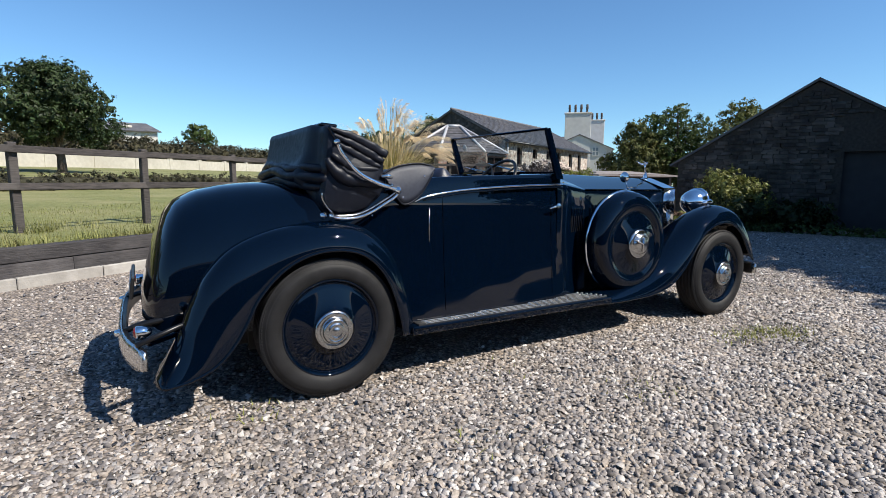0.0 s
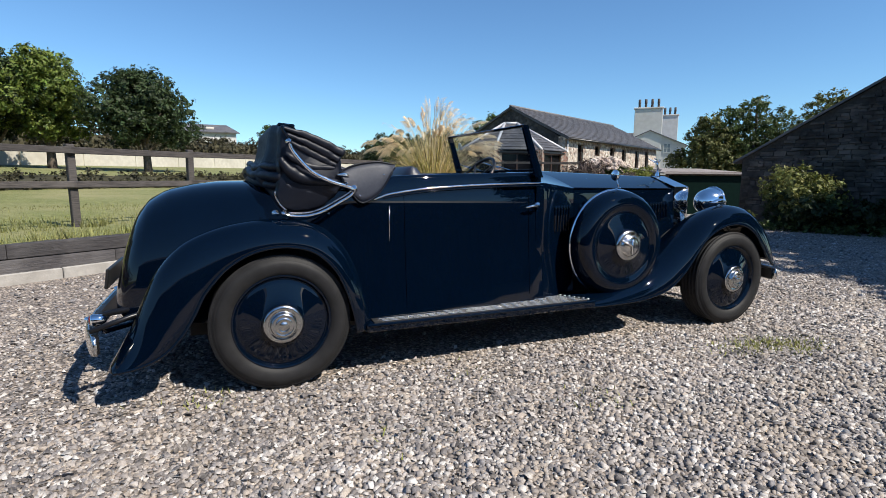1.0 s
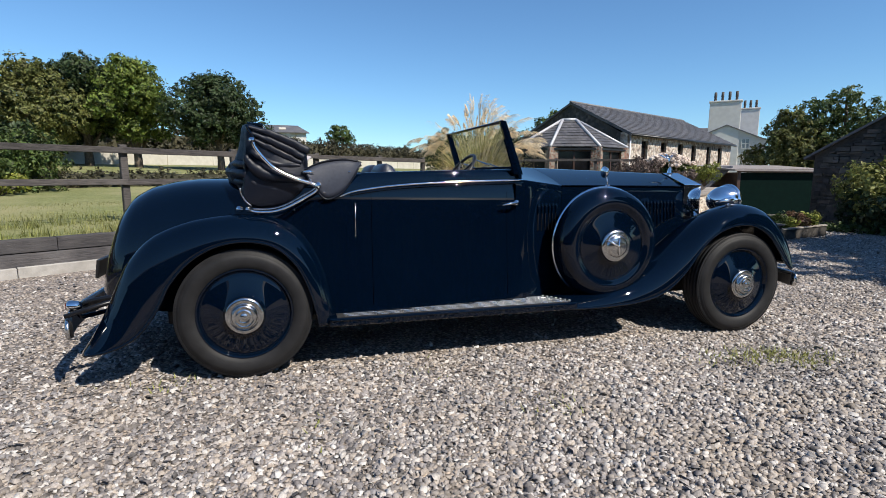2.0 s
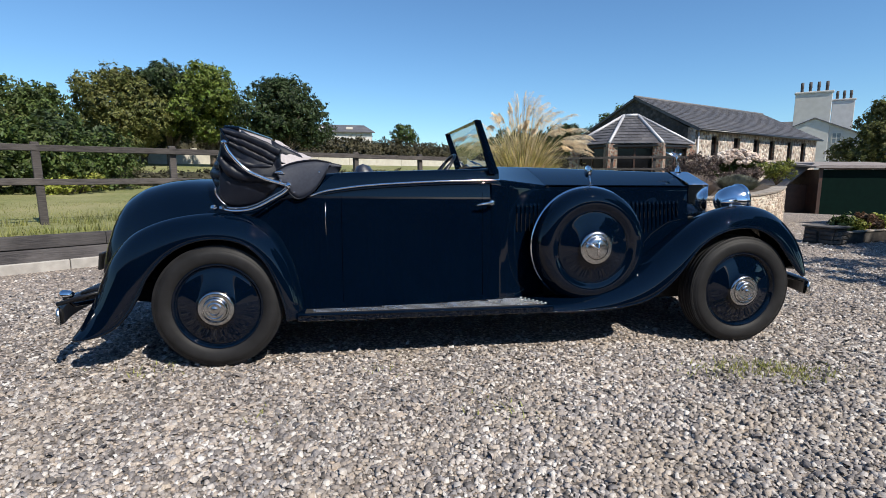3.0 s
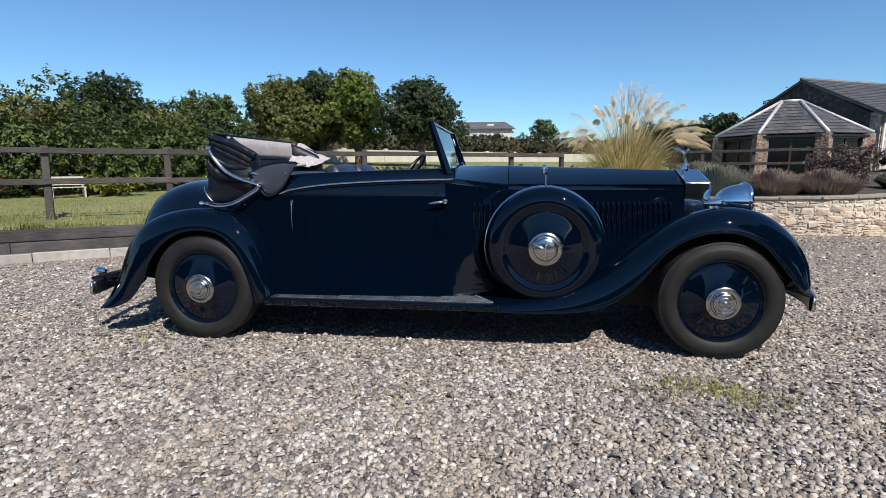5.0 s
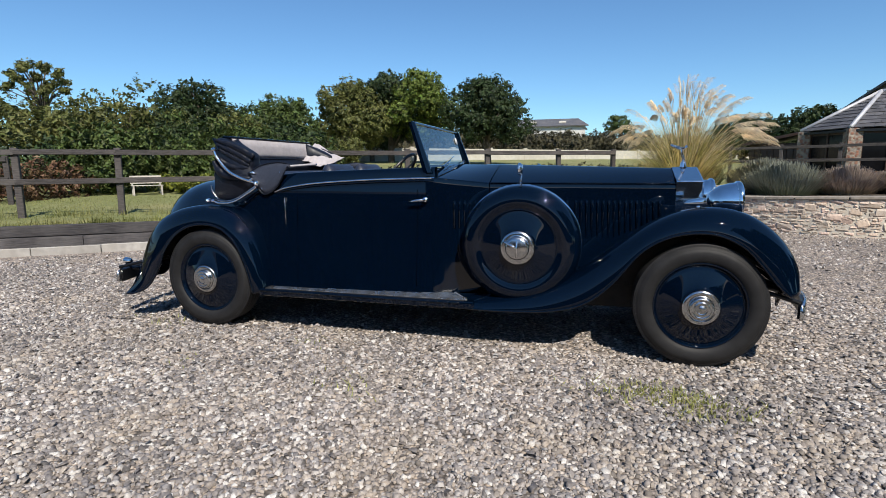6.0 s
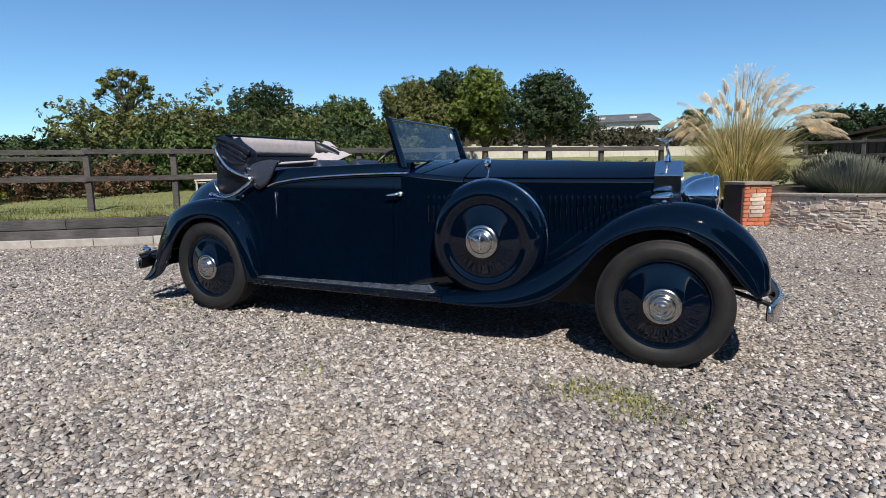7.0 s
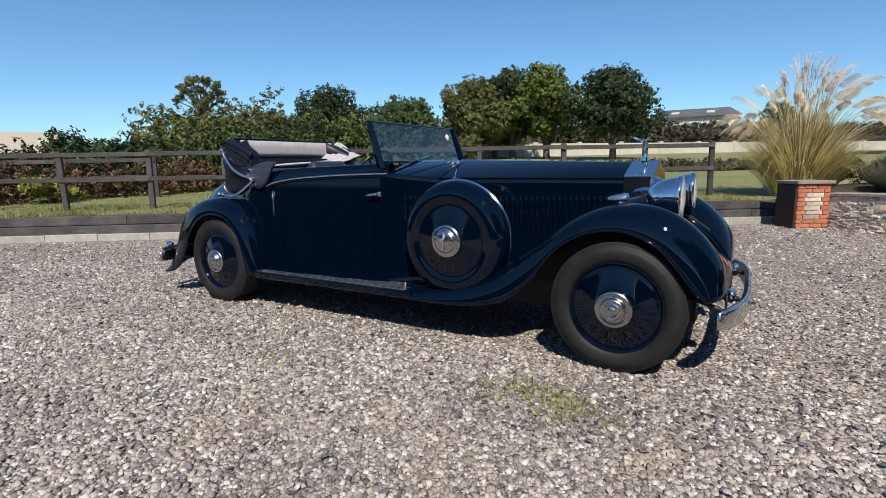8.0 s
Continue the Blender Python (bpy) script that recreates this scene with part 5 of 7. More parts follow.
def lavender(label, x, y, z, w, h, material, tips, seed):
    """A mound of thin upright spikes that fan out from the middle, with a darker skirt."""
    rng = np.random.default_rng(seed)
    t = thing("lavender_bush", pose(x, y, z), label, "lavender", "lavender on the raised bed")
    n = 5200
    a, r = rng.uniform(0, 2 * math.pi, n), np.sqrt(rng.random(n))
    d = np.stack([np.cos(a), np.sin(a), np.zeros(n)], 1)
    foot = d * (r * w * 0.33)[:, None]
    up = h * (1 - 0.45 * r ** 2) * rng.uniform(0.55, 1.05, n)
    top = d * (r * w * 0.52 + rng.normal(0, 0.03, n))[:, None] + np.stack([rng.normal(0, 0.03, n), rng.normal(0, 0.03, n), up], 1)
    sd = np.stack([-d[:, 1], d[:, 0], np.zeros(n)], 1) * rng.uniform(0.004, 0.008, n)[:, None]
    mid = foot * 0.35 + top * 0.65
    for name, p, q, k, mat in (("foliage", foot, mid, 1.3, material), ("flower_spike", mid, top, 1.0, tips)):
        V = np.stack([p - sd * k, p + sd * k, q + sd * 0.8, q - sd * 0.8], 1).reshape(-1, 3)
        b = np.arange(n)[:, None] * 4
        arrays_object(name, V, np.concatenate([b + [0, 1, 2], b + [0, 2, 3]], 1).reshape(-1, 3), mat, t)


M_SPIKE = leaf("lavender_spike", (0.125, 0.140, 0.105), (0.215, 0.215, 0.180), 0.3)
M_DRYSPIKE = leaf("faded_spike", (0.190, 0.145, 0.120), (0.300, 0.245, 0.205), 0.3)
for i, (x, y, z, w, h, m, tip, lab) in enumerate([
        (0.75, 14.2, 0.56, 1.8, 0.78, M_LAVENDER, M_SPIKE, "grey-green lavender mound with purple-grey spikes"),
        (-0.1, 15.9, 0.58, 1.8, 0.85, M_LAVENDER, M_SPIKE, "tall grey-green lavender mound with purple-grey spikes"),
        (1.75, 14.4, 0.62, 1.4, 0.62, M_HEATHER, M_DRYSPIKE, "browned lavender mound gone to seed"),
        (2.7, 14.6, 0.64, 1.3, 0.60, M_HEATHER, M_DRYSPIKE, "faded brown lavender mound gone to seed"),
        (4.1, 17.2, 0.78, 1.15, 0.44, M_LAVENDER, M_SPIKE, "grey lavender mound by the purple shrub")]):
    lavender(lab, x, y, z, w, h, m, tip, 200 + i)

# garden shrubs on the raised bed
for i, (x, y, z, w, h, m, lab) in enumerate([
        (3.0, 16.9, 0.78, 1.9, 1.05, M_LEAF_PURPLE, "dark purple-leaved shrub on the raised bed"),
        (4.5, 19.3, 0.85, 1.3, 0.6, M_LEAF_PURPLE, "purple-grey heather mound on the raised bed"), (6.4, 24.4, 0.9, 1.4, 0.95, M_LEAF_YELLOW, "yellow-green shrub by the garden fence"),
        (-2.3, 17.6, 0.6, 1.6, 0.7, M_LEAF_MID, "green shrub behind the pampas grass")]):
    shrub("garden_shrub", lab, x, y, z, w, h, m, 90 + i, 7000, 0.030, 8)


def hydrangea():
    rng = np.random.default_rng(3)
    t = shrub("hydrangea", "hydrangea bush covered in cream-white flower heads", 5.05, 25.6, 0.85, 2.6, 1.4, M_LEAF_MID, 120, 1500, 0.09, 7, "hydrangea", 1.6)
    for i in range(170):
        a, u = rng.uniform(0, 2 * math.pi), rng.random()
        r = math.sqrt(u)
        c = (1.2 * r * math.cos(a), 0.75 * r * math.sin(a), 0.42 + 0.95 * math.sqrt(max(0, 1 - 0.8 * r * r)) * rng.uniform(0.75, 1.0))
        rows = []
        for q in range(8):
            e = math.pi * (q + 0.05) / 7.1
            row = []
            for k in range(12):
                p = Vector((math.sin(e) * math.cos(k * math.pi / 6), math.sin(e) * math.sin(k * math.pi / 6), math.cos(e) * 0.8))
                row.append(Vector(c) + p * 0.105 * (1 + 0.5 * noise.noise(p * 4.5 + Vector((i, 0, 0)))))
            rows.append(row)
        mesh_object("flower_head", *grid(rows, closed=True, caps=True), M_FLOWER, t, smooth=False)


hydrangea()
# bushes against the outhouse
M_LEAF_ROSE = leaf("leaf_rose", (0.100, 0.120, 0.030), (0.210, 0.215, 0.065))
shrub("shrub_rose", "leafy yellow-green shrub against the shaded stone gable", 8.3, 14.8, -0.25, 2.1, 2.0, M_LEAF_ROSE, 130, 7000, 0.055, 9)
shrub("shrub_rose", "dark leafy shrub against the shaded stone gable", 9.6, 13.7, -0.25, 1.8, 1.15, M_LEAF_DARK, 131, 4200, 0.06, 8)
# extra dark shrub that stands for the shaded foot of the first
shrub("shrub_rose", "dark leafy shrub added for the yellow-green one's shaded foot", 8.2, 14.35, -0.25, 2.3, 1.35, M_LEAF_DARK, 134, 6000, 0.05, 9)
hedge("box_edging", "low clipped dark green edging below the stone gable", (6.7, 14.55), (12.8, 9.95), -0.20, 0.38, 0.45, M_LEAF_MID, 132, 8000, 0.045)
shrub("garden_shrub", "small bright green plant at the end of the edging", 6.9, 15.5, -0.16, 0.8, 0.42, M_LEAF_YELLOW, 133, 1600, 0.05, 5)


def planter():
    """A low planted bed: a capped pier at its end and a dwarf wall of dark stone that runs off from it."""
    x0, y0 = 4.70, 11.45
    t = thing("stone_planter", pose(x0, y0, gz(x0, y0), 0, 0, 46.7), "low dark stone planter with a capped end pier", "planter")
    L, W, H = 2.30, 0.50, 0.20
    rng = random.Random(9)
    pier = part("pier", boxed((0.36, 0.52, 0.30), Matrix.Translation((0.18, 0.0, 0.14)), 0.015), M_DARKMORTAR, t)
    for i in range(3):
        for j in range(2):
            part("stone", boxed((0.17 + rng.uniform(-0.02, 0.02), 0.05, 0.065), pose(0.09 + 0.18 * j, -0.265, 0.05 + 0.075 * i, 0, rng.uniform(-3, 3), 0), 0.010), M_GABLESTONE, pier)
            part("stone", boxed((0.05, 0.23 + rng.uniform(-0.02, 0.02), 0.065), pose(-0.005, -0.13 + 0.26 * j, 0.05 + 0.075 * i, rng.uniform(-3, 3), 0, 0), 0.010), M_GABLESTONE, pier)
    part("cap", boxed((0.42, 0.60, 0.035), Matrix.Translation((0.18, 0, 0.308)), 0.010), M_CAPDARK, t, "flat stone cap")
    for y in (-W / 2 + 0.04, W / 2 - 0.04):
        part("wall", boxed((L - 0.37, 0.08, H), Matrix.Translation((0.37 + (L - 0.37) / 2, y, H / 2 - 0.01)), 0.012), M_DARKMORTAR, t)
        part("rim", boxed((L - 0.38, 0.12, 0.03), Matrix.Translation((0.38 + (L - 0.38) / 2, y, H + 0.008)), 0.008), M_CAP, t)
    part("wall", boxed((0.08, W - 0.17, H), Matrix.Translation((L - 0.04, 0, H / 2 - 0.01)), 0.012), M_DARKMORTAR, t)
    part("soil", boxed((L - 0.46, W - 0.18, 0.15), Matrix.Translation((0.37 + (L - 0.46) / 2, 0, 0.08))), M_SOIL, t)
    for d, w, h, m, sd, lab in ((0.62, 0.34, 0.42, M_LEAF_MID, 140, "slender green plant growing in the stone planter"), (1.00, 0.50, 0.34, M_LEAF_YELLOW, 141, "yellow-green plant growing in the stone planter"),
                                (1.45, 0.48, 0.38, M_LEAF_RUST, 142, "russet plant growing in the stone planter"), (1.92, 0.52, 0.36, M_LEAF_YELLOW, 143, "bright yellow-green plant at the planter's end")):
        c = Matrix.Rotation(radians(46.7), 4, "Z") @ Vector((d, 0, 0))
        shrub("planted_shrub", lab, x0 + c.x, y0 + c.y, 0.15, w, h, m, sd, 1300, 0.035, 6, d=0.40)


planter()


# ---------------------------------------------------------------- the car (x ahead, y to its left, z up; rear axle at x = 0)
CAR = thing("vintage_car", pose(-1.0451, 3.5033, 0.0, 0, 0, 30.58),
            "midnight-blue vintage open tourer with chrome fittings, hood folded, parked on gravel", "car")
FX = 3.636                     # front axle
WHEEL_R, WHEEL_Z, TRACK = 0.392, 0.414, 0.775  # tyre radius, hub height, wheel centre from the middle


def car_part(name, piece, material, label="", parent=None, smooth=True):
    return mesh_object(name, piece[0], piece[1], material, parent or CAR, label, smooth)


def thick(ob, t, offset=-1.0):
    m = ob.modifiers.new("thickness", "SOLIDIFY")
    m.thickness, m.offset = t, offset
    return ob


# body widths and heights along the car
BX = [-0.905, -0.885, -0.86, -0.84, -0.80, -0.75, -0.70, -0.50, -0.20, 0.20, 0.60, 1.00, 1.40, 1.84, 2.05, 2.22]
BW = [0.260, 0.360, 0.410, 0.445, 0.475, 0.500, 0.520, 0.590, 0.668, 0.722, 0.745, 0.738, 0.715, 0.672, 0.620, 0.560]
TX = [-0.905, -0.885, -0.86, -0.84, -0.80, -0.76, -0.70, -0.60, -0.45, -0.30, 0.0, 0.30, 0.62]
TZ = [0.56, 0.64, 0.74, 0.82, 0.945, 1.030, 1.100, 1.155, 1.190, 1.207, 1.215, 1.200, 1.180]


def body_w(x):
    return sum(along(BX, BW, x + d) for d in (-0.06, -0.03, 0.0, 0.03, 0.06)) / 5 if x > -0.7 else along(BX, BW, x)


def side_profile(x):
    """Half section of the coachwork from sill to waist, outside."""
    w = body_w(x)
    return curve([(w + 0.050, 0.36), (w + 0.036, 0.48), (w + 0.018, 0.66), (w + 0.005, 0.82), (w - 0.004, 0.98), (w - 0.012, 1.09), (w - 0.024, 1.17)], 30)


SCUTTLE_W = [0.675, 0.668, 0.652, 0.630, 0.602, 0.574, 0.549, 0.525]


def body():
    # tail: rounded boot, closed over the top; its flanks run into the cockpit sides
    st = [-0.905, -0.902, -0.897, -0.89, -0.88, -0.87, -0.86, -0.85, -0.84, -0.825, -0.81, -0.79, -0.77, -0.75, -0.73, -0.70, -0.66, -0.62, -0.58, -0.52, -0.46, -0.4, -0.32, -0.25, -0.17, -0.1, -0.02, 0.05, 0.12, 0.2, 0.28, 0.35, 0.43, 0.5, 0.56, 0.62]
    rows = []
    for x in st:
        w, zt = body_w(x), along(TX, TZ, x)
        zb = along([-0.905, -0.82, -0.6, 0.2], [0.46, 0.41, 0.40, 0.36], x)
        n = along([-0.9, -0.6, 0.0, 0.6], [2.9, 3.0, 3.4, 4.2], x)
        half = []
        for j in range(49):
            t = j / 48 * math.pi / 2
            half.append((w * math.cos(t) ** (2 / n), zb + (zt - zb) * math.sin(t) ** (2 / n)))
        half = np.array(half)
        pr = side_profile(x)
        top = np.array([(pr[-1][0] * math.cos(q) ** 0.35, pr[-1][1] + (zt - pr[-1][1]) * math.sin(q)) for q in np.linspace(0, math.pi / 2, 20)[1:]])
        flank = np.vstack([pr, top])
        k = min(1.0, max(0.0, (x + 0.30) / 0.75))
        k = k * k * (3 - 2 * k)
        H = half * (1 - k) + flank * k
        rows.append([(x, -y, z) for y, z in H] + [(x, y, z) for y, z in H[-2::-1]])
    v, f = grid(rows)
    f.append(tuple(range(len(rows[0]))))
    car_part("tail", (v, f), M_PAINT)
    # cockpit: sides, capping and floor in one shell
    rows = []
    for x in np.linspace(0.62, 1.86, 40):
        w = body_w(x)
        zt = along([0.60, 0.75, 1.1, 1.86], [1.235, 1.252, 1.264, 1.285], x)
        half = [tuple(q) for q in side_profile(x)]
        half += [tuple(q) for q in curve([(w - 0.0275, 1.19), (w - 0.034, zt - 0.035), (w - 0.045, zt - 0.010), (w - 0.065, zt), (w - 0.095, zt - 0.004), (w - 0.113, zt - 0.03)], 18)]
        half += [(w - 0.118, 0.80), (w - 0.118, 0.44), (0.02, 0.44)]
        rows.append([(x, -y, z) for y, z in half] + [(x, y, z) for y, z in half[::-1]])
    v, f = grid(rows)
    car_part("body", (v, f), M_PAINT)
    # scuttle, from the windscreen to the bonnet
    def plan_w(x):
        return along([1.80, 1.86, 1.92, 1.98, 2.05, 2.12, 2.18, 2.24], SCUTTLE_W, x)
    rows = []
    for x in np.linspace(1.80, 2.24, 23):
        w = plan_w(x)
        zt = along([1.80, 2.24], [1.308, 1.302], x)
        zs = along([1.80, 2.24], [1.215, 1.165], x)
        rows.append(bonnet_row(x, w, zt, zs, 0.36, 1.3))
    sc = car_part("scuttle", grid(rows), M_PAINT)
    for s in (-1, 1):
        for i in range(6):
            x = 2.005 + 0.036 * i
            y = plan_w(x)
            piece = tube([(0, 0, 0.83), (0, 0, 0.842), (0, 0, 1.018), (0, 0, 1.029), (0, 0, 1.036), (0, 0, 1.040)], [0.003, 0.014, 0.0145, 0.012, 0.008, 0.002], 12)
            car_part("louvre", moved(piece, Matrix.Translation((x, s * (y + 0.001), 0)) @ Matrix.Diagonal((0.8, 1, 1, 1))), M_PAINT, parent=sc)


def bonnet_row(x, w, zt, zs, zb, flare=1.0):
    half = [tuple(q) for q in curve([(w + 0.030 * flare, zb), (w + 0.017 * flare, zb + 0.2), (w + 0.004, (zb + zs) / 2 + 0.1), (w - 0.002, zs - 0.10), (w - 0.005, zs - 0.03), (w - 0.010, zs)], 20)]
    for u in [0.012, 0.03] + [k / 20 for k in range(1, 21)]:
        half.append(((w - 0.010) * (1 - u), zs + (zt - zs) * u * (1.26 - 0.26 * u)))
    return [(x, -y, z) for y, z in half] + [(x, y, z) for y, z in half[-2::-1]]


def bonnet():
    rows = []
    for x in np.linspace(2.245, 3.555, 20):
        u = (x - 2.24) / 1.31
        rows.append(bonnet_row(x, 0.522 - 0.236 * u ** 0.9, 1.302 - 0.042 * u, 1.162 - 0.012 * u, 0.55))
    b = car_part("bonnet", grid(rows), M_PAINT, "long dark blue bonnet with louvred sides")
    for s in (-1, 1):
        line = [(x, s * (0.522 - 0.236 * ((x - 2.24) / 1.31) ** 0.9 - 0.003), 1.166 - 0.012 * (x - 2.24) / 1.31) for x in np.linspace(2.25, 3.55, 14)]
        car_part("hinge_strip", tube(line, 0.0055, 6), M_PAINT, parent=b)
        # louvres: raised vents in two runs
        for x0, x1, n in ((2.86, 3.44, 16), (2.32, 2.80, 12)):
            for i in range(n):
                x = x0 + (x1 - x0) * i / (n - 1)
                y = 0.522 - 0.236 * ((x - 2.24) / 1.31) ** 0.9
                lo = 0.665 + 0.225 * max(0.0, (x - 2.93) / 0.5)
                piece = tube([(0, 0, lo), (0, 0, lo + 0.010), (0, 0, 1.016), (0, 0, 1.027), (0, 0, 1.034), (0, 0, 1.038)], [0.003, 0.0155, 0.0160, 0.0135, 0.009, 0.002], 12)
                lv = car_part("louvre", moved(piece, Matrix.Translation((x, s * (y + 0.001), 0)) @ Matrix.Diagonal((0.8, 1.0, 1, 1))), M_PAINT, parent=b)
        # bonnet catches
        for x in (2.98, 3.02):
            car_part("catch", moved(lathe([(0.0, 0.02), (0.010, 0.018), (0.012, 0.0)], 10, "Y"), pose(x, s * (0.522 - 0.236 * ((x - 2.24) / 1.31) ** 0.9) - (0 if s < 0 else 0), 0.69, 0, 0, 0 if s > 0 else 180)), M_CHROME, parent=b)


def fender(name, crown, edge, y_crown, y_edge, y_inner, drop, s, n=64, label="", tail=0.0):
    """A wing between its crown line and its outer rim; the inner side falls away towards the body."""
    C, E = curve(crown, n), curve(edge, n)
    rows = []
    for i in range(n):
        row = []
        for j in range(15):
            a = math.pi / 2 * j / 14
            y = y_crown + (y_edge - y_crown) * math.sin(a)
            p = E[i] + (C[i] - E[i]) * math.cos(a)
            row.append((p[0], s * y, p[1]))
        row = row[::-1]
        for j in range(1, 8):
            u = j / 7
            k = tail * max(0.0, 1 - i / (0.16 * n))
            row.append((C[i][0] + 0.10 * k * u, s * (y_crown + (y_inner - y_crown) * u * (1 - 0.35 * k)), C[i][1] - drop * u * u + 0.20 * k * u))
        rows.append(row)
    if s < 0:
        rows = [r[::-1] for r in rows]
    ob = car_part(name, grid(rows), M_PAINT, label)
    thick(ob, 0.012)
    # rolled rim
    car_part("rim_bead", tube([(p[0], s * (y_edge - 0.004), p[1] + 0.002) for p in E], 0.009, 8), M_PAINT, parent=ob)
    return ob


FRONT_CROWN = [(1.95, 0.362), (2.25, 0.378), (2.52, 0.425), (2.73, 0.500), (2.93, 0.615), (3.12, 0.765), (3.31, 0.905), (3.50, 0.992), (3.70, 1.022), (3.90, 0.980), (4.07, 0.855), (4.18, 0.690), (4.205, 0.530)]
FRONT_EDGE = [(1.95, 0.318), (2.25, 0.305), (2.50, 0.308), (2.72, 0.325), (2.93, 0.385), (3.10, 0.520), (3.28, 0.745), (3.47, 0.852), (3.68, 0.868), (3.85, 0.795), (3.96, 0.680), (4.04, 0.580), (4.12, 0.505)]
REAR_CROWN = [(-0.875, 0.245), (-0.815, 0.345), (-0.750, 0.470), (-0.690, 0.610), (-0.62, 0.745), (-0.50, 0.872), (-0.33, 0.952), (-0.14, 0.992), (0.04, 0.998), (0.22, 0.960), (0.36, 0.850), (0.455, 0.68), (0.515, 0.480), (0.545, 0.330)]
REAR_EDGE = [(-0.83, 0.238), (-0.72, 0.255), (-0.605, 0.305), (-0.515, 0.395), (-0.445, 0.510), (-0.39, 0.620), (-0.28, 0.745), (-0.14, 0.825), (0.02, 0.850), (0.18, 0.815), (0.30, 0.705), (0.37, 0.560), (0.41, 0.420), (0.43, 0.312)]


def wheel(name, x, s, front):
    w = new(name)
    w.parent = CAR
    w.matrix_local = pose(x, s * TRACK, WHEEL_Z, 0, 0, 0 if s > 0 else 180)
    w.empty_display_size = 0.1
    # outside is +y in the wheel's own frame
    R = WHEEL_R
    prof = [(0.262, 0.060), (0.272, 0.080), (0.284, 0.091), (0.300, 0.098), (0.322, 0.102), (0.340, 0.101), (0.356, 0.096), (0.358, 0.0935), (0.361, 0.0935), (0.363, 0.092), (0.370, 0.086), (0.377, 0.080), (0.384, 0.076)]
    for i in range(5):
        y = 0.066 - 0.033 * i
        prof += [(R - 0.001, y + 0.012), (R, y), (R - 0.001, y - 0.010), (R - 0.007, y - 0.0125), (R - 0.007, y - 0.0185)]
    prof += [(0.386, -0.078), (0.366, -0.092), (0.32, -0.098), (0.27, -0.08), (0.262, -0.065)]
    tyre = car_part("tyre", lathe(prof, 72), M_TYRE, "grey-black ribbed tyre", w)
    # cross cuts at the shoulders
    lug = []
    for i in range(120):
        a = 2 * math.pi * i / 120
        for y in (0.079, -0.083):
            m = Matrix.Rotation(a, 4, "Y") @ Matrix.Translation((R - 0.012, y, 0))
            bmv = [(-0.006, -0.006, -0.006), (0.004, -0.010, -0.006), (0.002, 0.002, -0.006), (-0.012, 0.004, -0.006)]
            vs = [m @ Vector(q) for q in bmv] + [m @ Vector((q[0], q[1], 0.006)) for q in bmv]
            lug.append(([tuple(q) for q in vs], [(0, 1, 2, 3), (7, 6, 5, 4), (0, 4, 5, 1), (1, 5, 6, 2), (2, 6, 7, 3), (3, 7, 4, 0)]))
    tagged(mesh_object("tread", *merged(*lug), M_TYRE, tyre, smooth=False), kind="stuff")
    dome = [(0.268, 0.040), (0.279, 0.072), (0.278, 0.080), (0.272, 0.085), (0.265, 0.083), (0.259, 0.074), (0.253, 0.066), (0.247, 0.067), (0.240, 0.071)]
    dome += [(0.240 - 0.125 * math.sin(q), 0.071 + 0.044 * (1 - math.cos(q)) ** 0.5) for q in np.linspace(0.12, math.pi / 2, 14)] + [(0.0, 0.118)]
    disc = car_part("wheel_disc", lathe(dome, 96), M_PAINT, "gloss dark blue domed wheel disc", w)
    car_part("disc_ring", lathe([(0.256, 0.066), (0.2545, 0.0715), (0.2505, 0.0705), (0.249, 0.064)], 96), M_PAINT, "raised ring", disc)
    cap = car_part("hub_cap", lathe([(0.105, 0.108), (0.111, 0.116), (0.109, 0.125), (0.100, 0.131), (0.086, 0.132), (0.079, 0.128), (0.074, 0.128), (0.072, 0.144), (0.066, 0.154), (0.057, 0.157), (0.053, 0.153), (0.046, 0.153), (0.042, 0.158), (0.034, 0.159), (0.030, 0.156), (0.022, 0.156), (0.018, 0.160), (0.0, 0.161)], 56),
                   M_STEEL, "plated stepped hub cap", w)
    car_part("hub_back", lathe([(0.26, 0.05), (0.2, -0.03), (0.0, -0.04)], 32), M_UNDER, "", w)
    return w


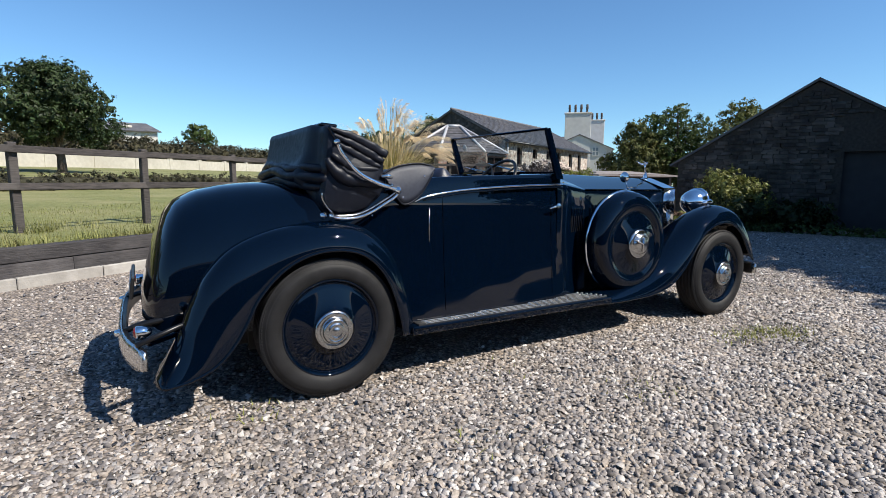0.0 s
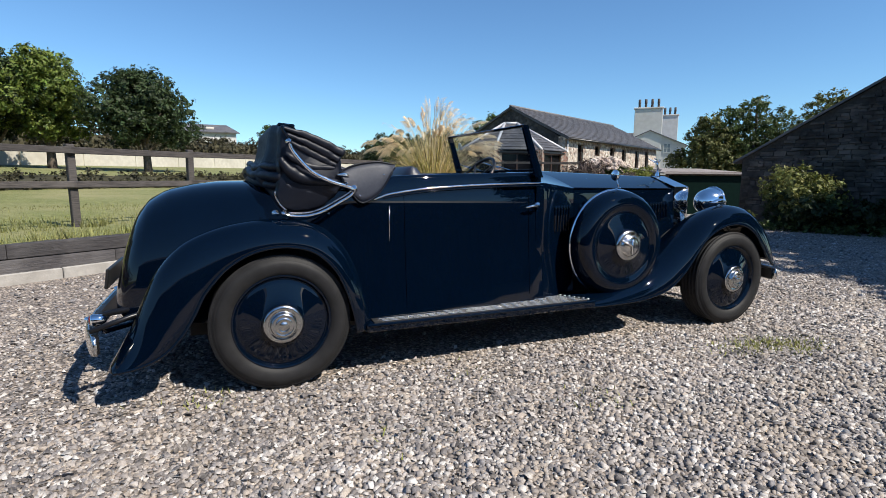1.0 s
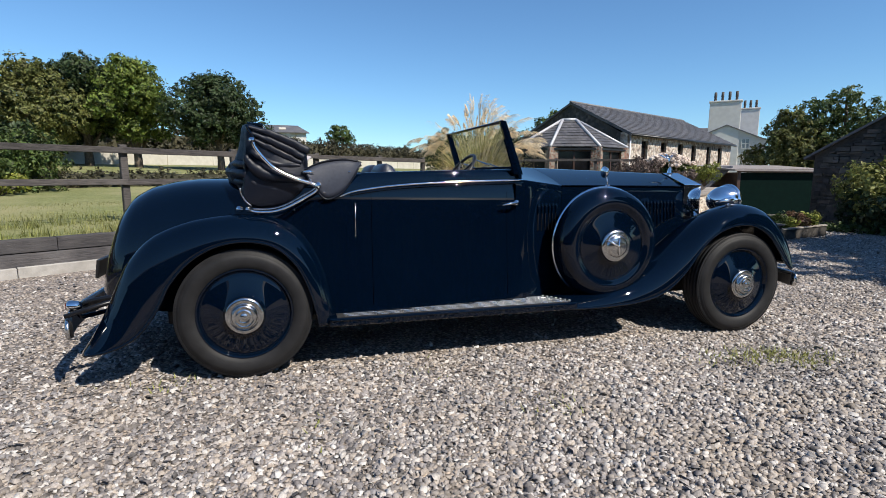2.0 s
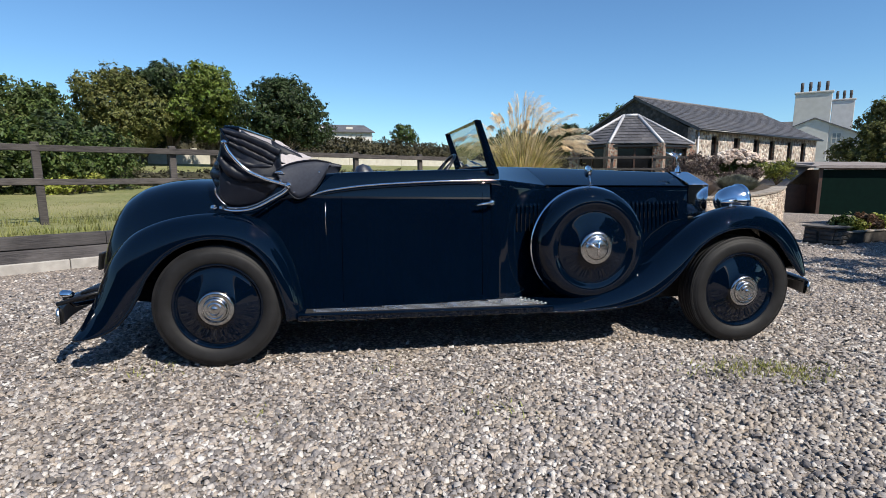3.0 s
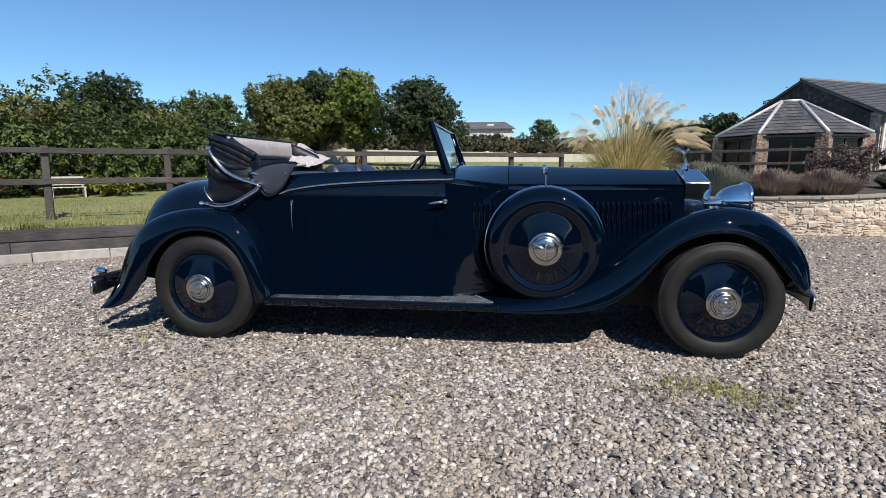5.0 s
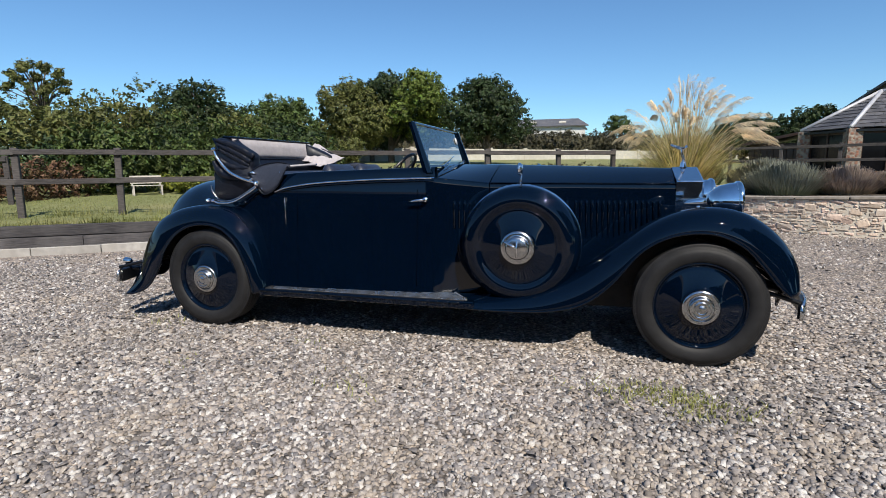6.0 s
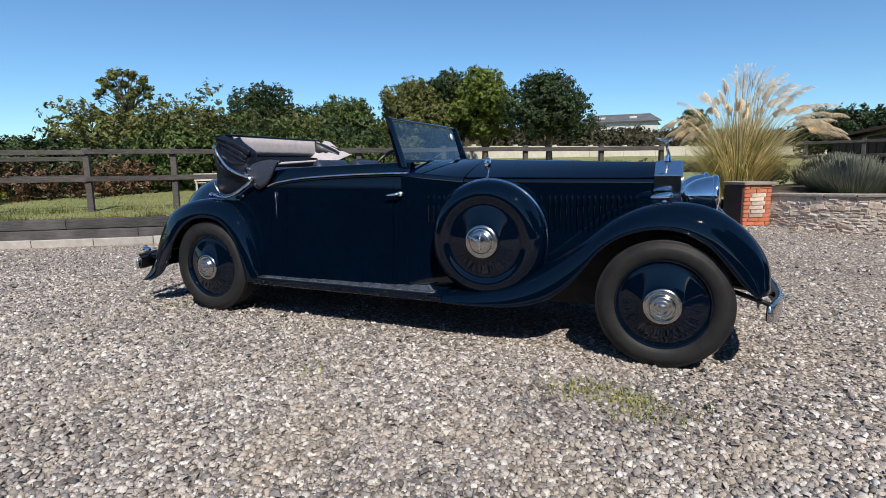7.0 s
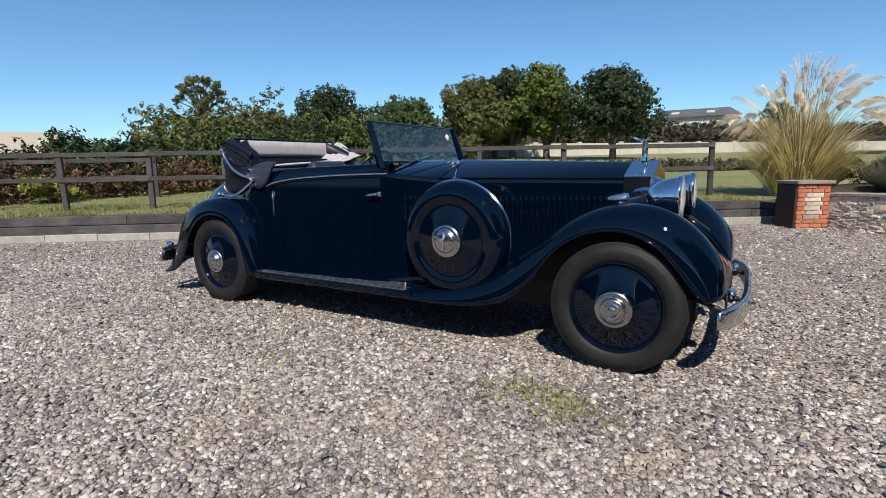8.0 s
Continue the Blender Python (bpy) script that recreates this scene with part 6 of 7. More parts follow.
def spare(s):
    w = new("spare_wheel")
    w.parent = CAR
    w.matrix_local = pose(2.50, s * 0.700, 0.745, 0, 0, 0 if s > 0 else 180)
    w["label"] = "side-mounted spare wheel in a painted metal cover"
    cover = car_part("cover", lathe([(0.30, -0.095), (0.36, -0.085), (0.398, -0.05), (0.412, 0.0), (0.410, 0.045), (0.396, 0.085), (0.368, 0.118), (0.335, 0.132), (0.305, 0.1345), (0.288, 0.1310), (0.274, 0.1250), (0.262, 0.1195), (0.252, 0.1180), (0.242, 0.1190)]
                                    + [(0.240 - 0.125 * math.sin(q), 0.1190 + 0.0385 * (1 - math.cos(q)) ** 0.5) for q in np.linspace(0.12, math.pi / 2, 14)] + [(0.0, 0.157)], 96), M_PAINT, "gloss dark blue spare wheel cover", w)
    car_part("bead", lathe([(0.408, -0.014), (0.417, -0.009), (0.4205, -0.001), (0.418, 0.007), (0.409, 0.012)], 96), M_CHROME, "thin bright bead", cover)
    car_part("disc_ring", lathe([(0.256, 0.117), (0.2545, 0.1222), (0.2505, 0.1218), (0.249, 0.116)], 96), M_PAINT, "", cover)
    cap = car_part("hub_cap", lathe([(0.115, 0.156), (0.117, 0.166), (0.110, 0.176), (0.096, 0.181), (0.084, 0.178), (0.080, 0.182), (0.076, 0.194), (0.060, 0.201), (0.0, 0.203)], 48), M_STEEL, "plated hub cap with a lever", w)
    lever = merged(tube([(0.088, 0.200, 0.045), (0.03, 0.210, 0.016), (0.0, 0.212, 0.0)], [0.007, 0.008, 0.008], 8), tube([(0.0, 0.208, 0.056), (0.0, 0.210, -0.058)], [0.005, 0.006], 8))
    car_part("lever", lever, M_CHROME, "", cap)
    # clamp and mirror on top
    car_part("bracket", merged(tube([(0, -0.06, 0.40), (0, 0.02, 0.424), (0, 0.05, 0.428)], 0.006, 8), tube([(0, 0.03, 0.425), (0, 0.0, 0.50)], 0.0045, 8)), M_CHROME, "chrome mirror stalk", w)
    mir = moved(lathe([(0.0, 0.022), (0.030, 0.018), (0.038, 0.006), (0.042, -0.004), (0.039, -0.010), (0.0, -0.011)], 28, "X"), pose(-0.012 * (1 if s > 0 else -1), 0.0, 0.522, 0, 0, 0 if s > 0 else 180))
    car_part("mirror", mir, M_CHROME, "round chrome mirror", w)


def running_board(s):
    y0, y1 = 0.660, 0.890
    bm = bmesh.new()
    box(bm, (1.72, y1 - y0, 0.055), Matrix.Translation((1.345, s * (y0 + y1) / 2, 0.330)), 0.016, 3)
    rb = part("running_board", bm, M_PAINT, CAR, "running board with bright ribbed strips", True)
    for p in rb.data.polygons:
        p.use_smooth = False
    part("tread_mat", boxed((1.60, 0.195, 0.006), Matrix.Translation((1.335, s * 0.775, 0.3605)), 0.0), M_RUBBER, rb)
    for i in range(7):
        yy = 0.694 + 0.029 * i
        xa, xb = 0.56 + 0.004 * i, 2.02 + 0.020 * i
        bm = boxed((xb - xa, 0.0090, 0.0045), Matrix.Translation(((xa + xb) / 2, s * yy, 0.3645)), 0.0012, 2)
        box(bm, (0.018, 0.017, 0.014), Matrix.Translation((xb + 0.006, s * yy, 0.368)), 0.006, 3)
        part("strip", bm, M_STRIP, rb, "bright metal tread strip")
    car_part("edge_trim", tube([(0.50, s * 0.892, 0.345), (2.10, s * 0.892, 0.345)], 0.006, 8), M_PAINT, "", rb)


def headlamp(s):
    y = 0.405
    h = new("headlamp")
    h.parent = CAR
    h.matrix_local = pose(3.80, s * y, 1.035)
    h["label"] = "bullet-shaped chrome headlamp"
    car_part("shell", lathe([(0.0, -0.090), (0.018, -0.088), (0.042, -0.079), (0.068, -0.062), (0.092, -0.034), (0.110, 0.000), (0.122, 0.042), (0.128, 0.075), (0.130, 0.092)], 48, "X"), M_CHROME, "polished lamp shell", h)
    car_part("bezel", lathe([(0.130, 0.088), (0.139, 0.094), (0.140, 0.112), (0.134, 0.122), (0.122, 0.124), (0.119, 0.116)], 48, "X"), M_CHROME, "bright rim", h)
    car_part("lens", lathe([(0.121, 0.116), (0.09, 0.128), (0.05, 0.135), (0.0, 0.138)], 48, "X"), M_LENS, "ribbed clear lens", h)
    car_part("reflector", lathe([(0.12, 0.11), (0.10, 0.04), (0.06, 0.0), (0.0, -0.015)], 40, "X"), M_CHROME, "", h)
    car_part("stalk", tube([(0, 0, -0.10), (-0.01, 0.0, -0.20), (-0.03, -s * 0.02, -0.32)], [0.026, 0.018, 0.022], 12), M_CHROME, "", h)


M_LENS = shade("lamp_glass", (0.70, 0.73, 0.75), (0.80, 0.82, 0.83), 40, 0.10, 0.35, bump=0.25, bscale=30, stretch=(1, 12, 0.4), coat=1.0)


def radiator():
    r = new("radiator")
    r.parent = CAR
    r["label"] = "tall polished radiator with a pedimented shell"
    w, zb = 0.290, 0.60
    xb, xf = 3.545, 3.725
    # shell: side cheeks, sloping top and a front surround
    outer = [(-w, zb), (-w, 1.165), (-w + 0.004, 1.172), (0.0, 1.268), (w - 0.004, 1.172), (w, 1.165), (w, zb)]
    inner = [(-w + 0.045, zb), (-w + 0.045, 1.120), (-w + 0.046, 1.124), (0.0, 1.130), (w - 0.046, 1.124), (w - 0.045, 1.120), (w - 0.045, zb)]
    rows = [[(xb, y, z) for y, z in outer], [(xf - 0.012, y, z) for y, z in outer], [(xf, y * 0.985, z - 0.004) for y, z in outer], [(xf, y, z) for y, z in inner], [(xf - 0.035, y, z) for y, z in inner]]
    mesh_object("shell", *grid(rows), M_CHROME, r, "polished nickel shell", smooth=False)
    part("core", boxed((0.02, 2 * w - 0.10, 0.54), Matrix.Translation((xf - 0.05, 0, 0.86))), M_CORE, r, "dark radiator core")
    for i in range(21):
        y = -w + 0.058 + (2 * w - 0.116) * i / 20
        part("shutter", boxed((0.022, 0.005, 0.53), pose(xf - 0.022, y, 0.858, 0, 0, 20)), M_STEEL, r)
    # cap and ornament
    car_part("cap", moved(lathe([(0.0, 0.030), (0.012, 0.029), (0.018, 0.022), (0.021, 0.004), (0.026, -0.014)], 24, "Z"), Matrix.Translation((3.625, 0, 1.280))), M_CHROME, "", r)
    fig = [tube([(3.630, 0, 1.305), (3.622, 0, 1.335), (3.612, 0, 1.365), (3.612, 0, 1.392), (3.624, 0, 1.408), (3.636, 0, 1.413)], [0.013, 0.010, 0.0085, 0.010, 0.009, 0.005], 10)]
    for s in (-1, 1):
        wing = [tube([(3.624, s * 0.006, 1.408 - d), (3.596, s * 0.026, 1.412 - 0.9 * d), (3.562, s * 0.036, 1.424 - 0.6 * d), (3.530, s * 0.040, 1.436 - 0.2 * d)], [0.006, 0.0055, 0.0045, 0.002], 8) for d in (0.0, 0.010)]
        fig += wing
    fig.append(moved(lathe([(0.0, 0.011), (0.008, 0.008), (0.0105, 0.0), (0.008, -0.009), (0.0, -0.011)], 12, "Z"), Matrix.Translation((3.640, 0, 1.418))))
    car_part("radiator_ornament", merged(*fig), M_CHROME, "small plated winged ornament", r)


def windscreen():
    w = new("windscreen")
    w.parent = CAR
    w["label"] = "raked flat windscreen in a dark blue frame"

    def at(u, y, off=0.0):
        # u from the scuttle (0) to the top (1)
        return (1.805 - 0.108 * u + off, y, 1.285 + 0.325 * u)
    for s in (-1, 1):
        rows = []
        for u in np.linspace(-0.12, 1.0, 8):
            hw = 0.032 - 0.010 * max(u, 0)
            c = at(u, s * (0.655 + 0.012 * (1 - u)))
            rows.append([(c[0] - hw, c[1] - s * 0.016, c[2]), (c[0] + hw, c[1] - s * 0.012, c[2]), (c[0] + hw, c[1] + s * 0.008, c[2]), (c[0], c[1] + s * 0.017, c[2]), (c[0] - hw, c[1] + s * 0.008, c[2])])
        mesh_object("post", *grid(rows, closed=True, caps=True), M_PAINT, w, "dark blue pillar", smooth=False)
    rows = [[at(u, y, o) for u, o in ((0.965, -0.010), (1.0, -0.012), (1.02, 0.0), (1.0, 0.012), (0.965, 0.010))] for y in np.linspace(-0.65, 0.65, 9)]
    mesh_object("top_rail", *grid(rows, closed=True, caps=True), M_PAINT, w, "", smooth=False)
    rows = [[at(u, y, o) for u, o in ((0.0, -0.014), (0.05, -0.010), (0.05, 0.010), (0.0, 0.014))] for y in np.linspace(-0.65, 0.65, 9)]
    mesh_object("bottom_rail", *grid(rows, closed=True, caps=True), M_PAINT, w, "", smooth=False)
    g = [[at(0.04, -0.645), at(0.04, 0.645)], [at(0.975, -0.645), at(0.975, 0.645)]]
    gl = mesh_object("pane", *grid(g), M_GLASS, w, "clear blue-tinted glass", smooth=False)
    gl.visible_shadow = False
    # licence disc and wipers
    c = at(0.72, 0.50, 0.006)
    d = moved(lathe([(0.0, 0.0), (0.034, 0.0), (0.034, 0.003), (0.0, 0.003)], 20, "X"), Matrix.Translation(c) @ pose(0, 0, 0, 0, -18, 0))
    car_part("licence_disc", d, M_BAR, "small round paper disc", w)
    for y in (-0.30, 0.22):
        a, b = at(0.02, y, 0.03), at(0.20, y + 0.36, 0.016)
        car_part("wiper", merged(tube([a, ((a[0] + b[0]) / 2 + 0.015, (a[1] + b[1]) / 2, (a[2] + b[2]) / 2), b], 0.0045, 6), tube([at(0.10, y + 0.20, 0.016), at(0.28, y + 0.50, 0.014)], 0.004, 6)), M_CHROME, "chrome wiper", w)


def interior():
    # dash, wheel, seats
    part("dashboard", boxed((0.05, 1.20, 0.17), pose(1.79, 0, 1.185, 0, -14, 0), 0.02, 2), M_WOODDASH, CAR, "polished walnut dashboard")
    rim = []
    for i in range(41):
        a = 2 * math.pi * i / 40
        rim.append((0, 0.215 * math.cos(a), 0.215 * math.sin(a)))
    sw = new("steering_wheel")
    sw.parent = CAR
    sw.matrix_local = pose(1.46, -0.33, 1.215, 0, 38, 0)
    car_part("wheel_rim", tube(rim, 0.0115, 8, cap=False), M_PLATE, "thin black rim", sw)
    for a in (0, 90, 180, 270):
        car_part("spoke", tube([(0, 0, 0), (0, 0.21 * math.cos(radians(a + 45)), 0.21 * math.sin(radians(a + 45)))], 0.008, 6), M_PLATE, "", sw)
    car_part("boss", lathe([(0.0, -0.02), (0.035, -0.015), (0.04, 0.01), (0.0, 0.015)], 20, "X"), M_PLATE, "", sw)
    car_part("column", tube([(0, 0, 0), (0.55, 0, 0.0)], 0.02, 10), M_PLATE, "", sw)
    for y in (-0.30, 0.30):
        st = new("front_seat")
        st.parent = CAR
        st.matrix_local = pose(0.98, y, 0.50)
        part("cushion", boxed((0.50, 0.52, 0.20), Matrix.Translation((0.22, 0, 0.22)), 0.06, 4), M_LEATHER, st, "", True)
        rows = []
        for z, th in ((0.20, 0.09), (0.45, 0.10), (0.65, 0.095), (0.755, 0.075), (0.80, 0.045), (0.815, 0.0)):
            row = []
            for j in range(24):
                a = 2 * math.pi * j / 24
                wv = 0.265 - 0.07 * max(0, (z - 0.62) / 0.2) ** 2
                row.append((-0.10 * z + 0.02 + th * math.copysign(abs(math.cos(a)) ** 0.6, math.cos(a)), wv * math.copysign(abs(math.sin(a)) ** 0.5, math.sin(a)), z))
            rows.append(row)
        mesh_object("seat_back", *grid(rows, closed=True), M_LEATHER, st, "dark blue leather seat back")
    rows = []
    for y in np.linspace(-0.60, 0.60, 25):
        flute = 0.008 * abs(math.sin(y * 26))
        rows.append([(0.62 + flute, y, 0.62), (0.54 + flute, y, 0.95), (0.48 + flute, y, 1.20), (0.42, y, 1.262), (0.34, y, 1.262), (0.30, y, 1.20)])
    mesh_object("rear_seat", *grid(rows), M_LEATHER, CAR, "fluted dark leather rear seat back")
    part("rear_deck", boxed((0.5, 1.30, 0.03), Matrix.Translation((0.35, 0, 1.16))), M_LEATHER, CAR)


def flat_band(line, heights, depth, y, s, n=30):
    """A flattened cloth fold along a line of the side plane: tall across the line, thin sideways."""
    C = curve(line, n)
    rows = []
    for q in range(n):
        d = C[min(q + 1, n - 1)] - C[max(q - 1, 0)]
        d = d / np.linalg.norm(d)
        nrm = np.array([-d[1], d[0]])
        hh = float(np.interp(q / (n - 1), np.linspace(0, 1, len(heights)), heights))
        row = []
        for k in range(14):
            a = 2 * math.pi * k / 14
            e = hh * math.copysign(abs(math.sin(a)) ** 0.6, math.sin(a))
            wob = 0.004 * noise.noise(Vector((q * 0.35, k * 0.2, y * 40)))
            row.append((C[q][0] + nrm[0] * e, s * (y + depth * math.cos(a) + wob), C[q][1] + nrm[1] * e + wob))
        rows.append(row if s > 0 else row[::-1])
    return grid(rows, closed=True, caps=True)


def hood():
    h = new("folded_hood")
    h.parent = CAR
    h["label"] = "folded soft top in creased dark blue cloth"
    side = [(0.030, 1.500), (0.042, 1.530), (0.09, 1.528), (0.22, 1.478), (0.37, 1.400), (0.385, 1.34), (0.39, 1.28), (0.40, 1.20), (0.36, 1.13), (0.28, 1.065), (0.17, 1.025), (0.08, 1.025), (0.02, 1.06), (0.0, 1.14), (0.015, 1.22), (0.015, 1.31), (0.025, 1.42)]
    mid = [(-0.005, 1.520), (0.015, 1.546), (0.085, 1.546), (0.110, 1.54), (0.115, 1.45), (0.115, 1.40), (0.14, 1.36), (0.17, 1.31), (0.16, 1.26), (0.12, 1.22), (0.06, 1.20), (0.00, 1.195), (-0.05, 1.20), (-0.08, 1.22), (-0.085, 1.27), (-0.045, 1.335), (-0.02, 1.43)]
    S, Md = curve(side + side[:1], 97)[:-1], curve(mid + mid[:1], 97)[:-1]
    rows = []
    ys = [-0.715, -0.712, -0.705, -0.69, -0.675, -0.66, -0.645, -0.63, -0.61, -0.59, -0.57, -0.54, -0.50] + list(np.linspace(-0.45, 0.45, 19)) + [0.50, 0.54, 0.57, 0.59, 0.61, 0.63, 0.645, 0.66, 0.675, 0.69, 0.705, 0.712, 0.715]
    for y in ys:
        k = min(1.0, max(0.0, (abs(y) - 0.50) / 0.12))
        k = k * k * (3 - 2 * k)
        P = Md * (1 - k) + S * k
        tight = max(0.0, (abs(y) - 0.645) / 0.08)
        c = np.array([0.17, 1.25])
        row = []
        for p in P:
            p = c + (p - c) * (1 - 0.16 * tight ** 3)
            low = max(0.0, min(1.0, (1.42 - p[1]) / 0.16))
            fold = low * 0.012 * math.sin(26 * (p[1] + 0.35 * p[0]) + 4 * noise.noise(Vector((p[0] * 4, y * 3, p[1] * 3))))
            fold += low * 0.010 * noise.noise(Vector((p[0] * 8, y * 6, p[1] * 10)))
            d = p - np.array([0.12, p[1]])
            row.append((p[0] + math.copysign(fold, d[0]) * 0.5, y + math.copysign(fold, y) * 1.3 * k, p[1] + 0.3 * fold))
        rows.append(row)
    ob = mesh_object("cloth", *grid(rows, closed=True, caps=True), M_HOODCLOTH, h, "creased dark blue-black leathercloth")
    # soft rolls of cloth round the back, under the boxed top
    for zc, bulge, r, sd in ((1.305, 0.030, 0.024, 1), (1.262, 0.052, 0.030, 2), (1.215, 0.040, 0.026, 3)):
        pts, rr = [], []
        for i in range(61):
            u = -1 + 2 * i / 60
            q = abs(u) ** 3.2
            wob = noise.noise(Vector((u * 5, sd * 3.1, 0.5)))
            pts.append((-0.062 - bulge + (0.115 + bulge) * q + 0.012 * wob, 0.705 * math.copysign(abs(u) ** 0.92, u), zc + 0.012 * math.sin(u * 6 + sd) + 0.010 * wob - 0.03 * q))
            rr.append(r * (0.75 + 0.5 * (0.5 + 0.5 * noise.noise(Vector((u * 7, sd, 4))))))
        car_part("fold", tube(pts, rr, 14), M_HOODCLOTH, "", ob)
    # pale lining: a flat board-like fold across the front, a thin roll under it and a loose end on the far side
    rows = []
    for y in np.linspace(-0.615, 0.615, 40):
        q = 0.004 * noise.noise(Vector((y * 6, 0, 0)))
        rows.append([(0.112 + q, y, 1.532), (0.132 + q, y, 1.527), (0.142 + q, y, 1.47), (0.146 + q, y, 1.412), (0.143 + q, y, 1.384), (0.115, y, 1.376)])
    mesh_object("lining", *grid(rows), M_LINING, h, "pale grey woven lining")
    car_part("lining_edge", tube([(0.135, y, 1.372 + 0.002 * math.sin(y * 9)) for y in np.linspace(-0.615, 0.615, 20)], 0.011, 8), M_HOODCLOTH, "dark bound edge of the lining", h)
    rows = []
    for y in np.linspace(-0.50, 0.36, 36):
        r = 0.013 + 0.006 * noise.noise(Vector((y * 4, 1, 2)))
        rows.append([(0.24 + 0.10 * (y + 0.5) + r * 1.5 * math.cos(a), y, 1.278 + 0.05 * (y + 0.5) + r * math.sin(a)) for a in np.linspace(0, 2 * math.pi, 13)[:-1]])
    mesh_object("lining_roll", *grid(rows, closed=True, caps=True), M_LINING, h, "thin pale roll of lining")
    rows = []
    for v in np.linspace(0, 1, 34):
        row = []
        for u in np.linspace(0, 1, 40):
            crease = 0.016 * noise.noise(Vector((u * 5.0, v * 4, 3))) + 0.009 * math.sin(u * 8 + v * 6)
            x = 0.135 + 0.32 * u * (1 - 0.35 * v * u)
            z = 1.528 - 0.155 * u ** 0.9 - (0.17 - 0.085 * u) * v ** 1.3 + crease
            row.append((x, 0.735 - 0.30 * v + 0.02 * math.sin(u * 7), z))
        rows.append(row)
    thick(mesh_object("loose_lining", *grid(rows), M_LINING, h, "crumpled loose end of the pale lining"), 0.010)
    part("header_edge", boxed((0.095, 1.23, 0.020), pose(0.085, 0, 1.541, 0, 4, 0), 0.009, 3), M_PAINT, h, "blue-edged hood rail")
    for s in (-1, 1):
        # side cloth panel ahead of the folds
        rows = []
        top = curve([(0.37, 1.265), (0.44, 1.303), (0.52, 1.324), (0.62, 1.333), (0.715, 1.317)], 26)
        bot = curve([(0.39, 1.22), (0.44, 1.135), (0.505, 1.085), (0.61, 1.145), (0.708, 1.295)], 26)
        for i in range(26):
            row = []
            for u in np.linspace(0, 1, 7):
                p = bot[i] * (1 - u) + top[i] * u
                bow = 0.014 * math.sin(math.pi * u)
                row.append((p[0], s * (0.745 - 0.030 * u + bow), p[1]))
            rows.append(row)
        if s < 0:
            rows = [r[::-1] for r in rows]
        q = thick(mesh_object("quarter_panel", *grid(rows), M_QUARTER, h, "smooth dark slate-blue cloth quarter panel"), 0.02)
        pip = [(p[0], s * 0.718, p[1]) for p in top] + [(p[0], s * 0.748, p[1]) for p in bot[::-1][1:]]
        car_part("piping", tube(pip, 0.006, 6), M_HOODCLOTH, "", q)
        for sx, sz, sy in ((0.64, 1.255, 0.739), (0.482, 1.128, 0.760), (0.30, 1.022, 0.722)):
            car_part("stud", moved(lathe([(0.0, 0.010), (0.006, 0.007), (0.008, 0.0)], 10), pose(sx, s * sy, sz, 0, 0, 0 if s > 0 else 180)), M_CHROME, "", q)
        # landau irons
        up = curve([(0.078, 1.432), (0.105, 1.372), (0.195, 1.272), (0.305, 1.215), (0.385, 1.190), (0.440, 1.172)], 28)
        car_part("hood_iron", tube([(p[0], s * 0.775, p[1]) for p in up], [0.014 - 0.004 * abs(2 * i / 27 - 1) for i in range(28)], 10), M_CHROME, "chrome S-shaped hood iron", h)
        lo = curve([(0.450, 1.165), (0.425, 1.132), (0.345, 1.085), (0.26, 1.040), (0.18, 1.016), (0.09, 1.014), (0.04, 1.026)], 28)
        car_part("hood_iron", tube([(p[0], s * 0.772, p[1]) for p in lo], 0.009, 10), M_CHROME, "chrome curved hood iron", h)
        car_part("hood_bar", tube([(p[0] - 0.006, s * 0.760, p[1] + 0.016) for p in lo[3:25]], 0.006, 8), M_STEEL, "", h)
        bk = curve([(0.055, 1.045), (0.025, 1.075), (0.0, 1.12), (-0.005, 1.155)], 14)
        car_part("hood_bar", tube([(p[0], s * 0.735, p[1]) for p in bk], 0.006, 8), M_STEEL, "", h)
        car_part("hood_bow", tube([(p[0], s * 0.728, p[1]) for p in curve([(0.045, 1.525), (0.060, 1.49), (0.085, 1.45), (0.078, 1.432)], 10)], 0.008, 8), M_PAINT, "", h)
        for x, z, r in ((0.076, 1.436, 0.019), (0.445, 1.170, 0.026), (0.038, 1.028, 0.019), (-0.010, 1.032, 0.021), (0.40, 1.200, 0.014)):
            car_part("knuckle", moved(lathe([(0.0, 0.03), (r * 0.5, 0.027), (r * 0.85, 0.016), (r, 0.0), (r * 0.85, -0.016), (0.0, -0.03)], 16), pose(x, s * 0.770, z)), M_CHROME, "chrome joint", h)
        car_part("catch", tube([(0.355, s * 0.735, 1.252), (0.40, s * 0.742, 1.255), (0.425, s * 0.742, 1.245)], [0.010, 0.013, 0.006], 8), M_CHROME, "", h)
        # flat folds fanned out of the top corner
        for line, hs, dp, yy in (([(0.050, 1.516), (0.17, 1.482), (0.29, 1.432), (0.398, 1.378)], (0.010, 0.020, 0.024, 0.022), 0.016, 0.716),
                                 ([(0.070, 1.480), (0.17, 1.440), (0.28, 1.388), (0.372, 1.338)], (0.010, 0.018, 0.021, 0.016), 0.014, 0.722),
                                 ([(0.085, 1.440), (0.17, 1.396), (0.27, 1.345), (0.355, 1.308)], (0.010, 0.020, 0.020, 0.010), 0.014, 0.714)):
            car_part("fold", flat_band(line, hs, dp, yy, s), M_HOODCLOTH, "", ob)
